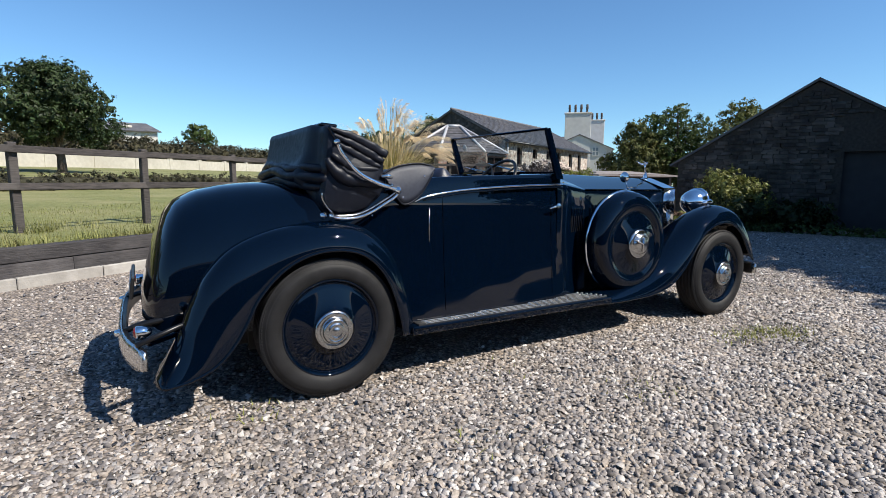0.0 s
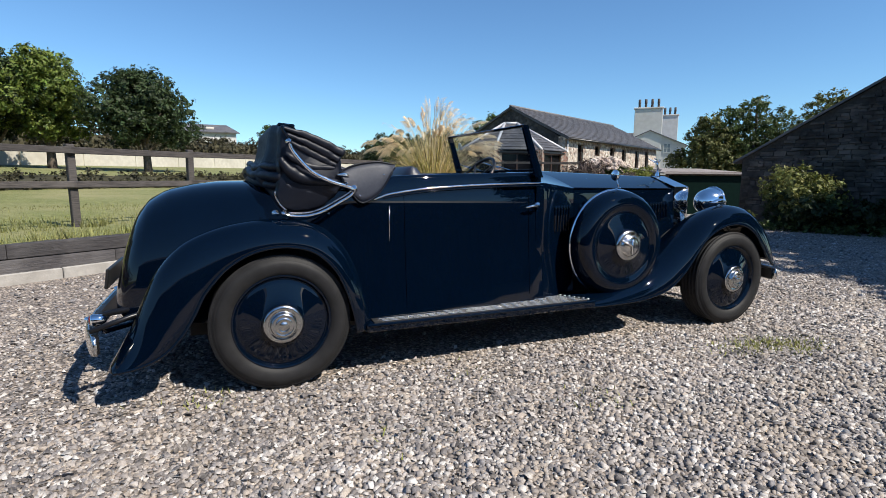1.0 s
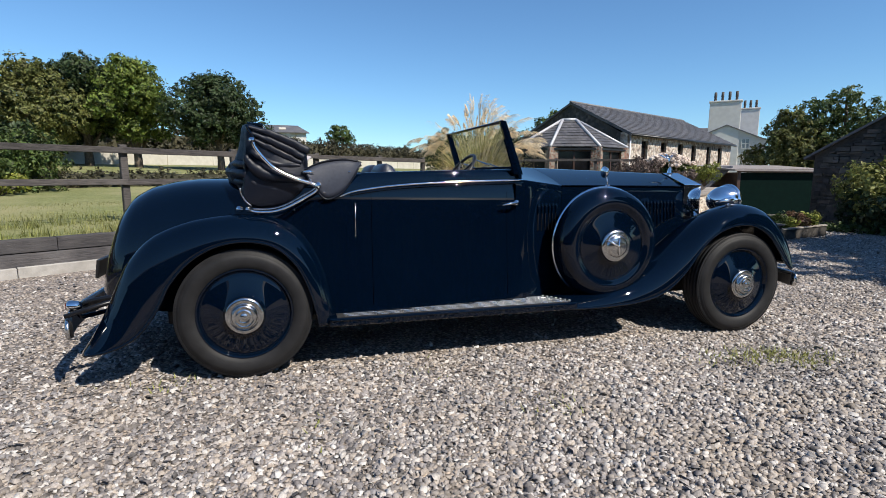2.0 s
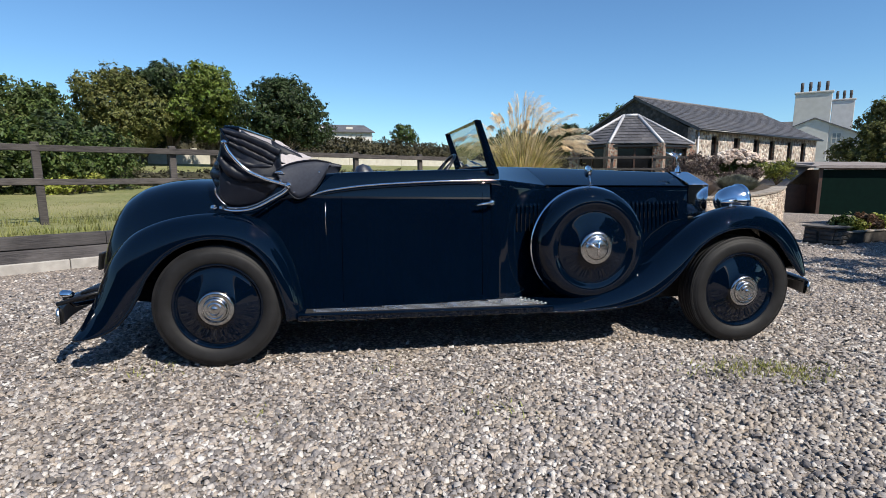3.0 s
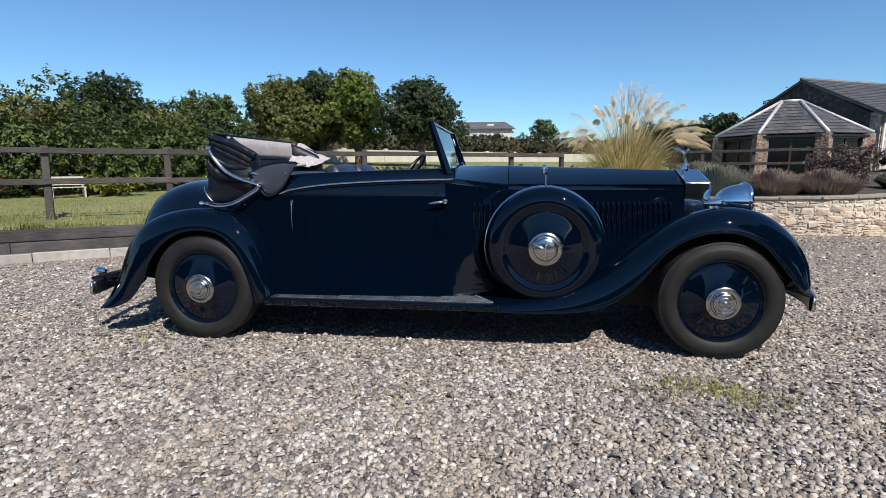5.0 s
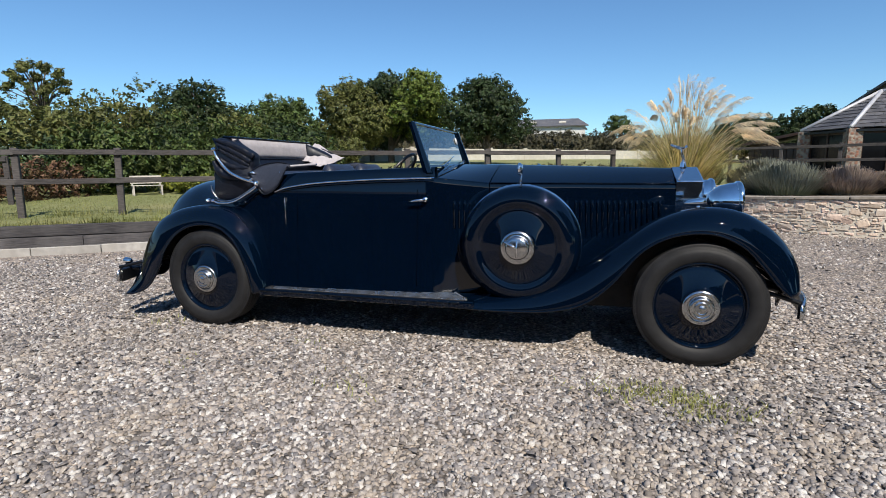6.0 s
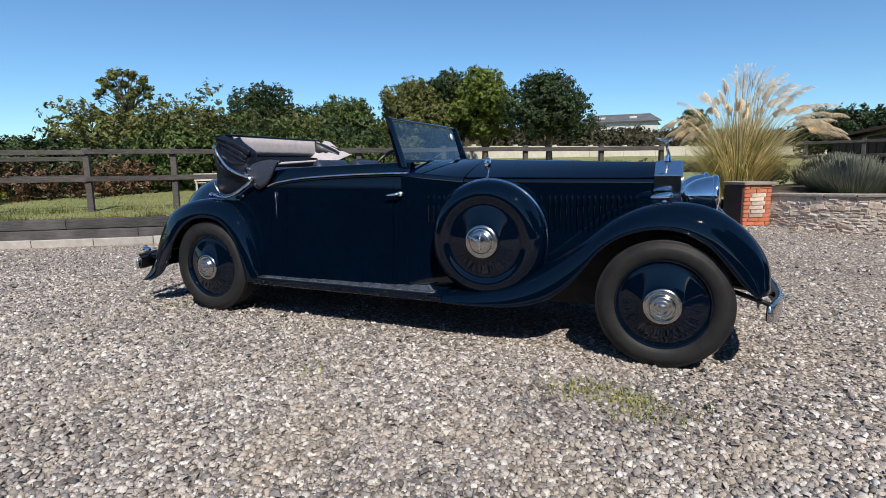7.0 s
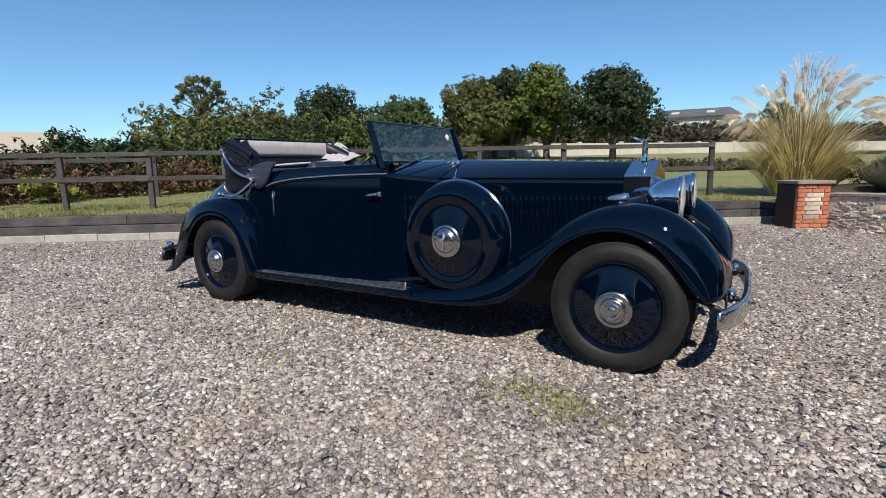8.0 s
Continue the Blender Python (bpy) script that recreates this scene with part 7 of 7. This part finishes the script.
        # soft swags of cloth under them
        for line, r, lift in (([(0.04, 1.40), (0.11, 1.335), (0.20, 1.300), (0.36, 1.285)], 0.026, 0.006), ([(0.03, 1.350), (0.08, 1.275), (0.18, 1.225), (0.37, 1.205)], 0.038, 0.026),
                              ([(0.02, 1.245), (0.09, 1.170), (0.20, 1.150), (0.35, 1.175)], 0.030, -0.004), ([(0.02, 1.150), (0.07, 1.085), (0.18, 1.066), (0.31, 1.105)], 0.026, -0.004)):
            C = curve(line, 34)
            rr = [max(0.002, r * math.sin(math.pi * (0.06 + 0.88 * i / 33)) ** 0.6 * (1 + 0.25 * noise.noise(Vector((i * 0.16, r * 90, 2))))) for i in range(34)]
            pts = [(p[0] + 0.008 * noise.noise(Vector((i * 0.2, 1, r * 70))), s * (0.700 + lift + 0.010 * noise.noise(Vector((i * 0.15, 5, r * 50)))), p[1] + 0.008 * noise.noise(Vector((i * 0.2, 9, r * 60)))) for i, p in enumerate(C)]
            car_part("fold", tube(pts, rr, 14), M_HOODCLOTH, "", ob)


def bumpers():
    for nm, x0, sgn, zc, hh, bow, lab in (("front_bumper", 4.180, 1, 0.415, 0.122, 0.135, "curved chrome front bumper on irons"), ("rear_bumper", -0.905, -1, 0.385, 0.120, 0.110, "curved chrome rear bumper on irons")):
        b = new(nm)
        b.parent = CAR
        b["label"] = lab
        rows = []
        for y in np.linspace(-0.885, 0.885, 45):
            u = y / 0.885
            cx = x0 + sgn * bow * (1 - abs(u) ** 3.6)
            end = 1 - 0.25 * max(0, (abs(u) - 0.93) / 0.07)
            row = []
            for z, o in ((-0.5, -0.004), (-0.48, 0.006), (-0.25, 0.011), (0.0, 0.012), (0.25, 0.010), (0.44, 0.006), (0.5, -0.004)):
                row.append((cx + sgn * o, y, zc + z * hh * end))
            row += [(cx - sgn * 0.010, y, zc + 0.5 * hh * end), (cx - sgn * 0.010, y, zc - 0.5 * hh * end)]
            rows.append(row)
        mesh_object("blade", *grid(rows, closed=True, caps=True), M_BUMPER, b, "dulled chrome blade")
        back = []
        for row in rows[1:-1]:
            (xa, y, za), (_, _, zb) = row[-2], row[-1]
            back.append([(xa - sgn * 0.003, y, za - 0.004), (xa - sgn * 0.020, y, za - 0.012), (xa - sgn * 0.020, y, zb + 0.012), (xa - sgn * 0.003, y, zb + 0.004)])
        mesh_object("backing", *grid(back, closed=True, caps=True), M_IRON, b, "black backing bar", smooth=False)
        for s in (-1, 1):
            xi = x0 + sgn * bow * 0.75
            car_part("iron", tube([(x0 - sgn * 0.50, s * 0.45, 0.50), (x0 - sgn * 0.20, s * 0.46, 0.49), (xi - sgn * 0.05, s * 0.44, 0.45), (xi, s * 0.44, 0.43)], [0.024, 0.020, 0.017, 0.016], 8), M_IRON, "dark bumper iron", b)
            car_part("iron", tube([(x0 - sgn * 0.34, s * 0.66, 0.53), (x0 - sgn * 0.15, s * 0.75, 0.50), (x0 + sgn * 0.03, s * 0.83, 0.455)], 0.014, 8), M_IRON, "dark bumper stay", b)
            car_part("bolt", moved(lathe([(0.0, 0.03), (0.016, 0.026), (0.022, 0.0)], 12, "X"), Matrix.Translation((x0 + sgn * (bow * 0.75 + 0.02), s * 0.44, 0.425)) @ pose(0, 0, 0, 0, 0, 0 if sgn > 0 else 180)), M_CHROME, "", b)
    # rear plate, lamps and reversing light
    pl = part("number_plate", boxed((0.02, 0.52, 0.125), pose(-0.945, 0.0, 0.62, 0, 8, 0), 0.006), M_PLATE, CAR, "black plate with pale bars")
    for i in range(6):
        part("bar", boxed((0.006, 0.05, 0.07), pose(-0.957, -0.18 + 0.072 * i, 0.62, 0, 8, 0)), M_BAR, pl)
    for s in (-1, 1):
        lm = car_part("rear_lamp", moved(lathe([(0.0, -0.060), (0.016, -0.056), (0.028, -0.035), (0.032, 0.0), (0.030, 0.009), (0.0, 0.010)], 24, "X"), pose(-0.925, s * 0.765, 0.50, 0, 0, 180)), M_CHROME, "chrome rear lamp on a stalk")
        car_part("lens", moved(lathe([(0.028, 0.009), (0.021, 0.018), (0.0, 0.022)], 20, "X"), pose(-0.925, s * 0.765, 0.50, 0, 0, 180)), M_RED, "red lens", lm)
        car_part("stem", tube([(-0.91, s * 0.765, 0.475), (-0.88, s * 0.745, 0.43), (-0.76, s * 0.66, 0.44)], 0.014, 8), M_PAINT, "", lm)
        sl = car_part("side_lamp", moved(lathe([(0.0, -0.085), (0.012, -0.074), (0.023, -0.03), (0.027, 0.015), (0.025, 0.038), (0.0, 0.046)], 24, "X"), pose(3.62, s * 0.70, 1.050, 0, -4, 0)), M_CHROME, "small chrome side lamp on the wing")
        car_part("foot", tube([(3.62, s * 0.70, 1.04), (3.62, s * 0.70, 1.005)], [0.014, 0.022], 12), M_CHROME, "", sl)
    car_part("exhaust", tube([(0.6, 0.3, 0.24), (-0.6, 0.34, 0.26), (-0.92, 0.36, 0.25)], 0.026, 12), M_UNDER, "dark exhaust pipe")


def trim():
    for s in (-1, 1):
        pts = []
        for x, z in curve([(0.575, 1.102), (0.64, 1.126), (0.72, 1.143), (0.95, 1.172), (1.33, 1.194), (1.65, 1.203), (1.86, 1.206)], 30):
            pts.append((x, s * (body_w(x) - 0.010), z))
        car_part("waist_moulding", tube(pts, 0.0075, 8), M_CHROME, "chrome waist moulding")
        pts2 = [(p[0], p[1] + s * 0.003, p[2] - 0.018) for p in pts[5:]]
        car_part("waist_moulding", tube(pts2, 0.006, 8), M_PAINT, "painted lower moulding")
        # door shut lines, handle, small vertical strip
        d = new("door")
        d.parent = CAR
        dx0, dx1 = 0.775, 1.735
        rows = []
        for x in np.linspace(dx0, dx1, 30):
            rows.append([(x, s * (y + 0.0006), z) for y, z in side_profile(x)[2:27]])
        if s < 0:
            rows = [r[::-1] for r in rows]
        car_part("panel", grid(rows), M_PAINT, "gloss dark blue door skin", d)
        for xe in (dx0, dx1):
            car_part("shut_line", tube([(xe, s * (y + 0.0008), z) for y, z in side_profile(xe)[2:27:3]], 0.0016, 6), M_GAP, "", d)
        hy = s * (body_w(1.78) + 0.010)
        car_part("handle", merged(moved(lathe([(0.0, 0.016), (0.016, 0.013), (0.021, 0.0)], 16), pose(1.80, hy, 1.05, 0, 0, 0 if s > 0 else 180)),
                                  tube([(1.80, hy + s * 0.012, 1.05), (1.79, hy + s * 0.030, 1.05), (1.73, hy + s * 0.036, 1.045), (1.685, hy + s * 0.032, 1.035)], [0.008, 0.010, 0.009, 0.004], 10)), M_CHROME, "chrome door handle", d)
        st = [(0.672, s * (body_w(0.67) + 0.001), z) for z in (0.845, 0.95, 1.06)]
        car_part("trim_strip", tube(st, 0.0032, 8), M_STEEL, "thin vertical bright strip")
    # chassis and dark underside
    bm = bmesh.new()
    box(bm, (4.2, 0.95, 0.16), Matrix.Translation((1.6, 0, 0.36)))
    box(bm, (0.16, 1.36, 0.10), Matrix.Translation((0, 0, 0.40)))
    box(bm, (0.14, 1.30, 0.09), Matrix.Translation((FX, 0, 0.37)))
    part("chassis", bm, M_UNDER, CAR, "dark chassis and underside")
    for s in (-1, 1):
        for ax, line, y in ((FX, FRONT_CROWN, 0.47), (0.0, REAR_CROWN, 0.60)):
            xs, zs = [p[0] for p in line], [p[1] for p in line]
            rows = []
            for x in np.linspace(ax - (0.95 if ax else 0.40), ax + (0.40 if ax else 0.48), 30):
                zt = along(xs, zs, x) - 0.13
                rows.append([(x, s * y, 0.28), (x, s * y, max(0.30, zt)), (x, s * (y - 0.03), max(0.30, zt)), (x, s * (y - 0.03), 0.28)])
            mesh_object("inner_arch", *grid(rows, closed=True, caps=True), M_UNDER, CAR, smooth=False)
    # apron between the front wings, falling to the bumper
    rows = []
    for y in np.linspace(-0.50, 0.50, 25):
        q = (abs(y) / 0.5) ** 2
        rows.append([(x, y, z - 0.05 * q * f) for x, z, f in ((3.66, 0.80, 0.0), (3.80, 0.79, 0.4), (3.94, 0.745, 0.7), (4.06, 0.675, 0.9), (4.15, 0.600, 1.0), (4.205, 0.530, 1.0), (4.215, 0.500, 1.0), (4.19, 0.485, 1.0))])
    thick(car_part("apron", grid(rows), M_PAINT, "smooth painted apron"), 0.01)
    for s in (-1, 1):
        car_part("chassis_horn", tube([(3.85, s * 0.42, 0.50), (4.05, s * 0.42, 0.50), (4.17, s * 0.42, 0.47), (4.235, s * 0.42, 0.43)], [0.045, 0.042, 0.034, 0.026], 10), M_IRON, "black chassis horn")
        car_part("shackle", moved(lathe([(0.0, -0.05), (0.020, -0.048), (0.026, -0.03), (0.026, 0.03), (0.020, 0.048), (0.0, 0.05)], 16), pose(4.22, s * 0.44, 0.475)), M_CHROME, "bright shackle bolt")


body()
bonnet()
for _s in (-1, 1):
    fender("front_wing", FRONT_CROWN, FRONT_EDGE, 0.715, 0.885, 0.40, 0.20, _s, label="sweeping gloss dark blue front wing")
    fender("rear_wing", REAR_CROWN, REAR_EDGE, 0.745, 0.890, 0.50, 0.10, _s, label="rounded gloss dark blue rear wing", tail=1.0)
    running_board(_s)
    spare(_s)
    headlamp(_s)
    wheel("rear_wheel", 0.0, _s, False)
    wheel("front_wheel", FX, _s, True)
radiator()
windscreen()
interior()
hood()
bumpers()
trim()


# ---------------------------------------------------------------- loose gravel, grass blades, weeds
# an angular chip lying on its broad side: four corners and a short ridge
CHIP = (np.array([(-0.72, -0.62, -0.5), (0.66, -0.70, -0.5), (0.74, 0.60, -0.5), (-0.62, 0.70, -0.5), (-0.38, -0.12, 0.6), (0.36, 0.16, 0.6)]),
        np.array([(0, 1, 5), (0, 5, 4), (1, 2, 5), (2, 3, 4), (2, 4, 5), (3, 0, 4)]))


# a blockier stone: a broad foot and a smaller, uneven top
BLOCK = (np.array([(-0.78, -0.60, -0.5), (0.70, -0.74, -0.5), (0.80, 0.62, -0.5), (-0.64, 0.76, -0.5), (-0.50, -0.42, 0.5), (0.48, -0.46, 0.62), (0.52, 0.44, 0.48), (-0.44, 0.50, 0.58)]),
         np.array([(0, 1, 5), (0, 5, 4), (1, 2, 6), (1, 6, 5), (2, 3, 7), (2, 7, 6), (3, 0, 4), (3, 4, 7), (4, 5, 6), (4, 6, 7)]))


def chippings(rng, P, size, shape, jitter):
    """Angular chippings lying at the points P of the car's frame."""
    B, F = shape
    n, k = len(P), len(B)
    a = radians(30.58)
    X = -1.0451 + P[:, 0] * math.cos(a) - P[:, 1] * math.sin(a)
    Y = 3.5033 + P[:, 0] * math.sin(a) + P[:, 1] * math.cos(a)
    r = np.clip(rng.lognormal(math.log(size), 0.30, n), size * 0.55, size * 1.8)
    ax = np.stack([r * rng.uniform(0.9, 1.5, n), r * rng.uniform(0.75, 1.05, n), r * rng.uniform(0.50, 0.95, n)], 1)
    V = B[None] * (1 + rng.uniform(-jitter, jitter, (n, k, 3))) * ax[:, None, :]
    yaw, tilt = rng.uniform(0, 2 * math.pi, n), rng.normal(0, 0.55, n)
    c, s = np.cos(tilt)[:, None], np.sin(tilt)[:, None]
    y, z = V[:, :, 1] * c - V[:, :, 2] * s, V[:, :, 1] * s + V[:, :, 2] * c
    x = V[:, :, 0]
    c, s = np.cos(yaw)[:, None], np.sin(yaw)[:, None]
    x, y = x * c - y * s, x * s + y * c
    z0 = np.array([gz(p, q) for p, q in zip(X, Y)])
    V = np.stack([x + X[:, None], y + Y[:, None], z + (z0 + ax[:, 2] * rng.uniform(0.2, 1.15, n))[:, None]], 2).reshape(-1, 3)
    T = (F[None] + k * np.arange(n)[:, None, None]).reshape(-1, 3)
    return V, T


def gravel_stones():
    rng = np.random.default_rng(12)
    # a stretch of yard along the car's near side, in the car's frame; few stones under the car itself
    n = 218000
    P = np.stack([rng.uniform(-4.6, 7.4, n), rng.uniform(-3.25, 1.4, n)], 1)
    away = np.clip((P[:, 1] + 1.6) / 1.2, 0, 1)
    under = (P[:, 0] > -0.4) & (P[:, 0] < 3.7) & (np.abs(P[:, 1]) < 0.75)
    P = P[(rng.random(n) > 0.68 * away) & (~under | (rng.random(n) < 0.3))]
    near = P[:, 1] < -1.75
    A = chippings(rng, P[~near], 0.0112, CHIP, 0.46)
    B = chippings(rng, P[near], 0.0108, BLOCK, 0.40)
    # wider strewn stones over the rest of the yard
    n = 56000
    Q = np.stack([rng.uniform(-9.5, 12.5, n), -3.3 + 13.5 * rng.random(n) ** 1.15], 1)
    a = radians(30.58)
    X = -1.0451 + Q[:, 0] * math.cos(a) - Q[:, 1] * math.sin(a)
    Y = 3.5033 + Q[:, 0] * math.sin(a) + Q[:, 1] * math.cos(a)
    kerb = np.array([(KERB.inverted() @ Vector((p, q, 0))).y for p, q in zip(X, Y)])
    inside = (Q[:, 0] > -4.6) & (Q[:, 0] < 7.4) & (Q[:, 1] < 1.4)
    Q = Q[~inside & (kerb < -0.25)]
    C = chippings(rng, Q, 0.0150, CHIP, 0.42)
    V = np.vstack([A[0], B[0], C[0]])
    T = np.vstack([A[1], B[1] + len(A[0]), C[1] + len(A[0]) + len(B[0])])
    ob = arrays_object("gravel", V, T, M_PEBBLE)
    tagged(ob, "loose mixed grey, tan and white gravel stones", "gravel", kind="stuff")


def pebble_material():
    m = bpy.data.materials.new("pebbles")
    m.use_nodes = True
    N, L = m.node_tree.nodes, m.node_tree.links
    b = N["Principled BSDF"]
    g = N.new("ShaderNodeNewGeometry")
    cr = N.new("ShaderNodeValToRGB")
    cr.color_ramp.interpolation = "CONSTANT"
    pal = GRAVEL + [(0.110, 0.101, 0.099), (0.60, 0.575, 0.55), (0.335, 0.304, 0.290), (0.365, 0.312, 0.270), (0.46, 0.425, 0.402)]
    while len(cr.color_ramp.elements) < len(pal):
        cr.color_ramp.elements.new(0.5)
    for i, c in enumerate(pal):
        cr.color_ramp.elements[i].position = i / len(pal)
        cr.color_ramp.elements[i].color = (*c, 1)
    L.new(g.outputs["Random Per Island"], cr.inputs[0])
    tc = N.new("ShaderNodeTexCoord")
    n1 = N.new("ShaderNodeTexNoise")
    n1.inputs["Scale"].default_value, n1.inputs["Detail"].default_value = 140, 4
    L.new(tc.outputs["Object"], n1.inputs["Vector"])
    n2 = N.new("ShaderNodeTexNoise")
    n2.inputs["Scale"].default_value, n2.inputs["Detail"].default_value = 0.9, 5
    L.new(tc.outputs["Object"], n2.inputs["Vector"])
    r1 = N.new("ShaderNodeMapRange")
    r1.inputs[1].default_value, r1.inputs[2].default_value, r1.inputs[3].default_value, r1.inputs[4].default_value = 0.3, 0.7, 0.62, 1.08
    L.new(n1.outputs["Fac"], r1.inputs[0])
    r2 = N.new("ShaderNodeMapRange")
    r2.inputs[1].default_value, r2.inputs[2].default_value, r2.inputs[3].default_value, r2.inputs[4].default_value = 0.3, 0.7, 0.82, 1.12
    L.new(n2.outputs["Fac"], r2.inputs[0])
    mu = N.new("ShaderNodeMath")
    mu.operation = "MULTIPLY"
    L.new(r1.outputs[0], mu.inputs[0])
    L.new(r2.outputs[0], mu.inputs[1])
    hs = N.new("ShaderNodeHueSaturation")
    L.new(mu.outputs[0], hs.inputs["Value"])
    L.new(cr.outputs[0], hs.inputs["Color"])
    # sandy patches a step or two across
    n3 = N.new("ShaderNodeTexNoise")
    n3.inputs["Scale"].default_value, n3.inputs["Detail"].default_value = 1.7, 4
    L.new(tc.outputs["Object"], n3.inputs["Vector"])
    r3 = N.new("ShaderNodeMapRange")
    r3.inputs[1].default_value, r3.inputs[2].default_value, r3.inputs[4].default_value = 0.52, 0.72, 0.45
    L.new(n3.outputs["Fac"], r3.inputs[0])
    sand = N.new("ShaderNodeMix")
    sand.data_type = "RGBA"
    sand.inputs[7].default_value = (0.31, 0.255, 0.195, 1)
    L.new(r3.outputs[0], sand.inputs[0])
    L.new(hs.outputs[0], sand.inputs[6])
    L.new(sand.outputs[2], b.inputs["Base Color"])
    b.inputs["Roughness"].default_value = 0.75
    return m


M_PEBBLE = pebble_material()
gravel_stones()


def blades(name, label, category, pts, length, width, material, seed, lean=0.6):
    rng = np.random.default_rng(seed)
    pts = np.asarray(pts)
    n = len(pts)
    a = rng.uniform(0, 2 * math.pi, n)
    ln = length * rng.uniform(0.5, 1.3, n)
    d = np.stack([np.cos(a), np.sin(a), np.zeros(n)], 1)
    s = np.stack([-np.sin(a), np.cos(a), np.zeros(n)], 1) * width
    tip = pts + d * (ln * rng.uniform(0, lean, n))[:, None] + np.stack([np.zeros(n), np.zeros(n), ln], 1)
    V = np.stack([pts - s, pts + s, tip], 1).reshape(-1, 3)
    T = np.arange(3 * n).reshape(-1, 3)
    return tagged(arrays_object(name, V, T, material), label, category, kind="stuff")


def grass():
    rng = np.random.default_rng(2)
    n = 52000
    s = rng.uniform(-12, 10, n)
    o = 0.24 + 5.5 * rng.random(n) ** 1.7
    keep = np.array([noise.noise(Vector((a * 0.9, b * 0.9, 7))) for a, b in zip(s, o)]) + rng.normal(0, 0.35, n) > -0.25
    s, o = s[keep], o[keep]
    P = [KERB @ Vector((a, b, lawn_z(b) - 0.01)) for a, b in zip(s, o)]
    blades("grass", "short sun-bleached lawn grass", "grass", P, 0.055, 0.005, M_GRASS, 3, 0.9)
    P = []
    for i in range(260):
        a, b = rng.uniform(-12, 9), 0.24 + abs(rng.normal(0, 0.12)) if i % 2 else FENCE_O + rng.normal(0, 0.14)
        for _ in range(26):
            P.append(KERB @ Vector((a + rng.normal(0, 0.07), max(0.23, b + rng.normal(0, 0.05)), lawn_z(b) - 0.01)))
    blades("grass_tufts", "longer grass tufts by the posts and sleepers", "grass", P, 0.13, 0.006, M_GRASS, 4, 0.9)
    P = []
    for i in range(420):
        u, w = rng.normal(0, 0.24), rng.normal(0, 0.09)
        P.append((2.60 + u * 0.92 - w * 0.3, 4.03 + u * 0.35 + w * 0.9, 0.024))
    for cx, cy, k in ((1.2, 2.9, 40), (0.35, 3.15, 30), (-0.9, 2.5, 30), (2.75, 4.02, 160), (0.2, 2.3, 20)):
        for i in range(k):
            P.append((cx + rng.normal(0, 0.12), cy + rng.normal(0, 0.09), 0.024))
    blades("weeds", "thin patch of green weeds in the gravel", "weeds", P, 0.030, 0.004, M_MOSS, 5, 1.6)


grass()
wall_stones(GARDEN_WALL)
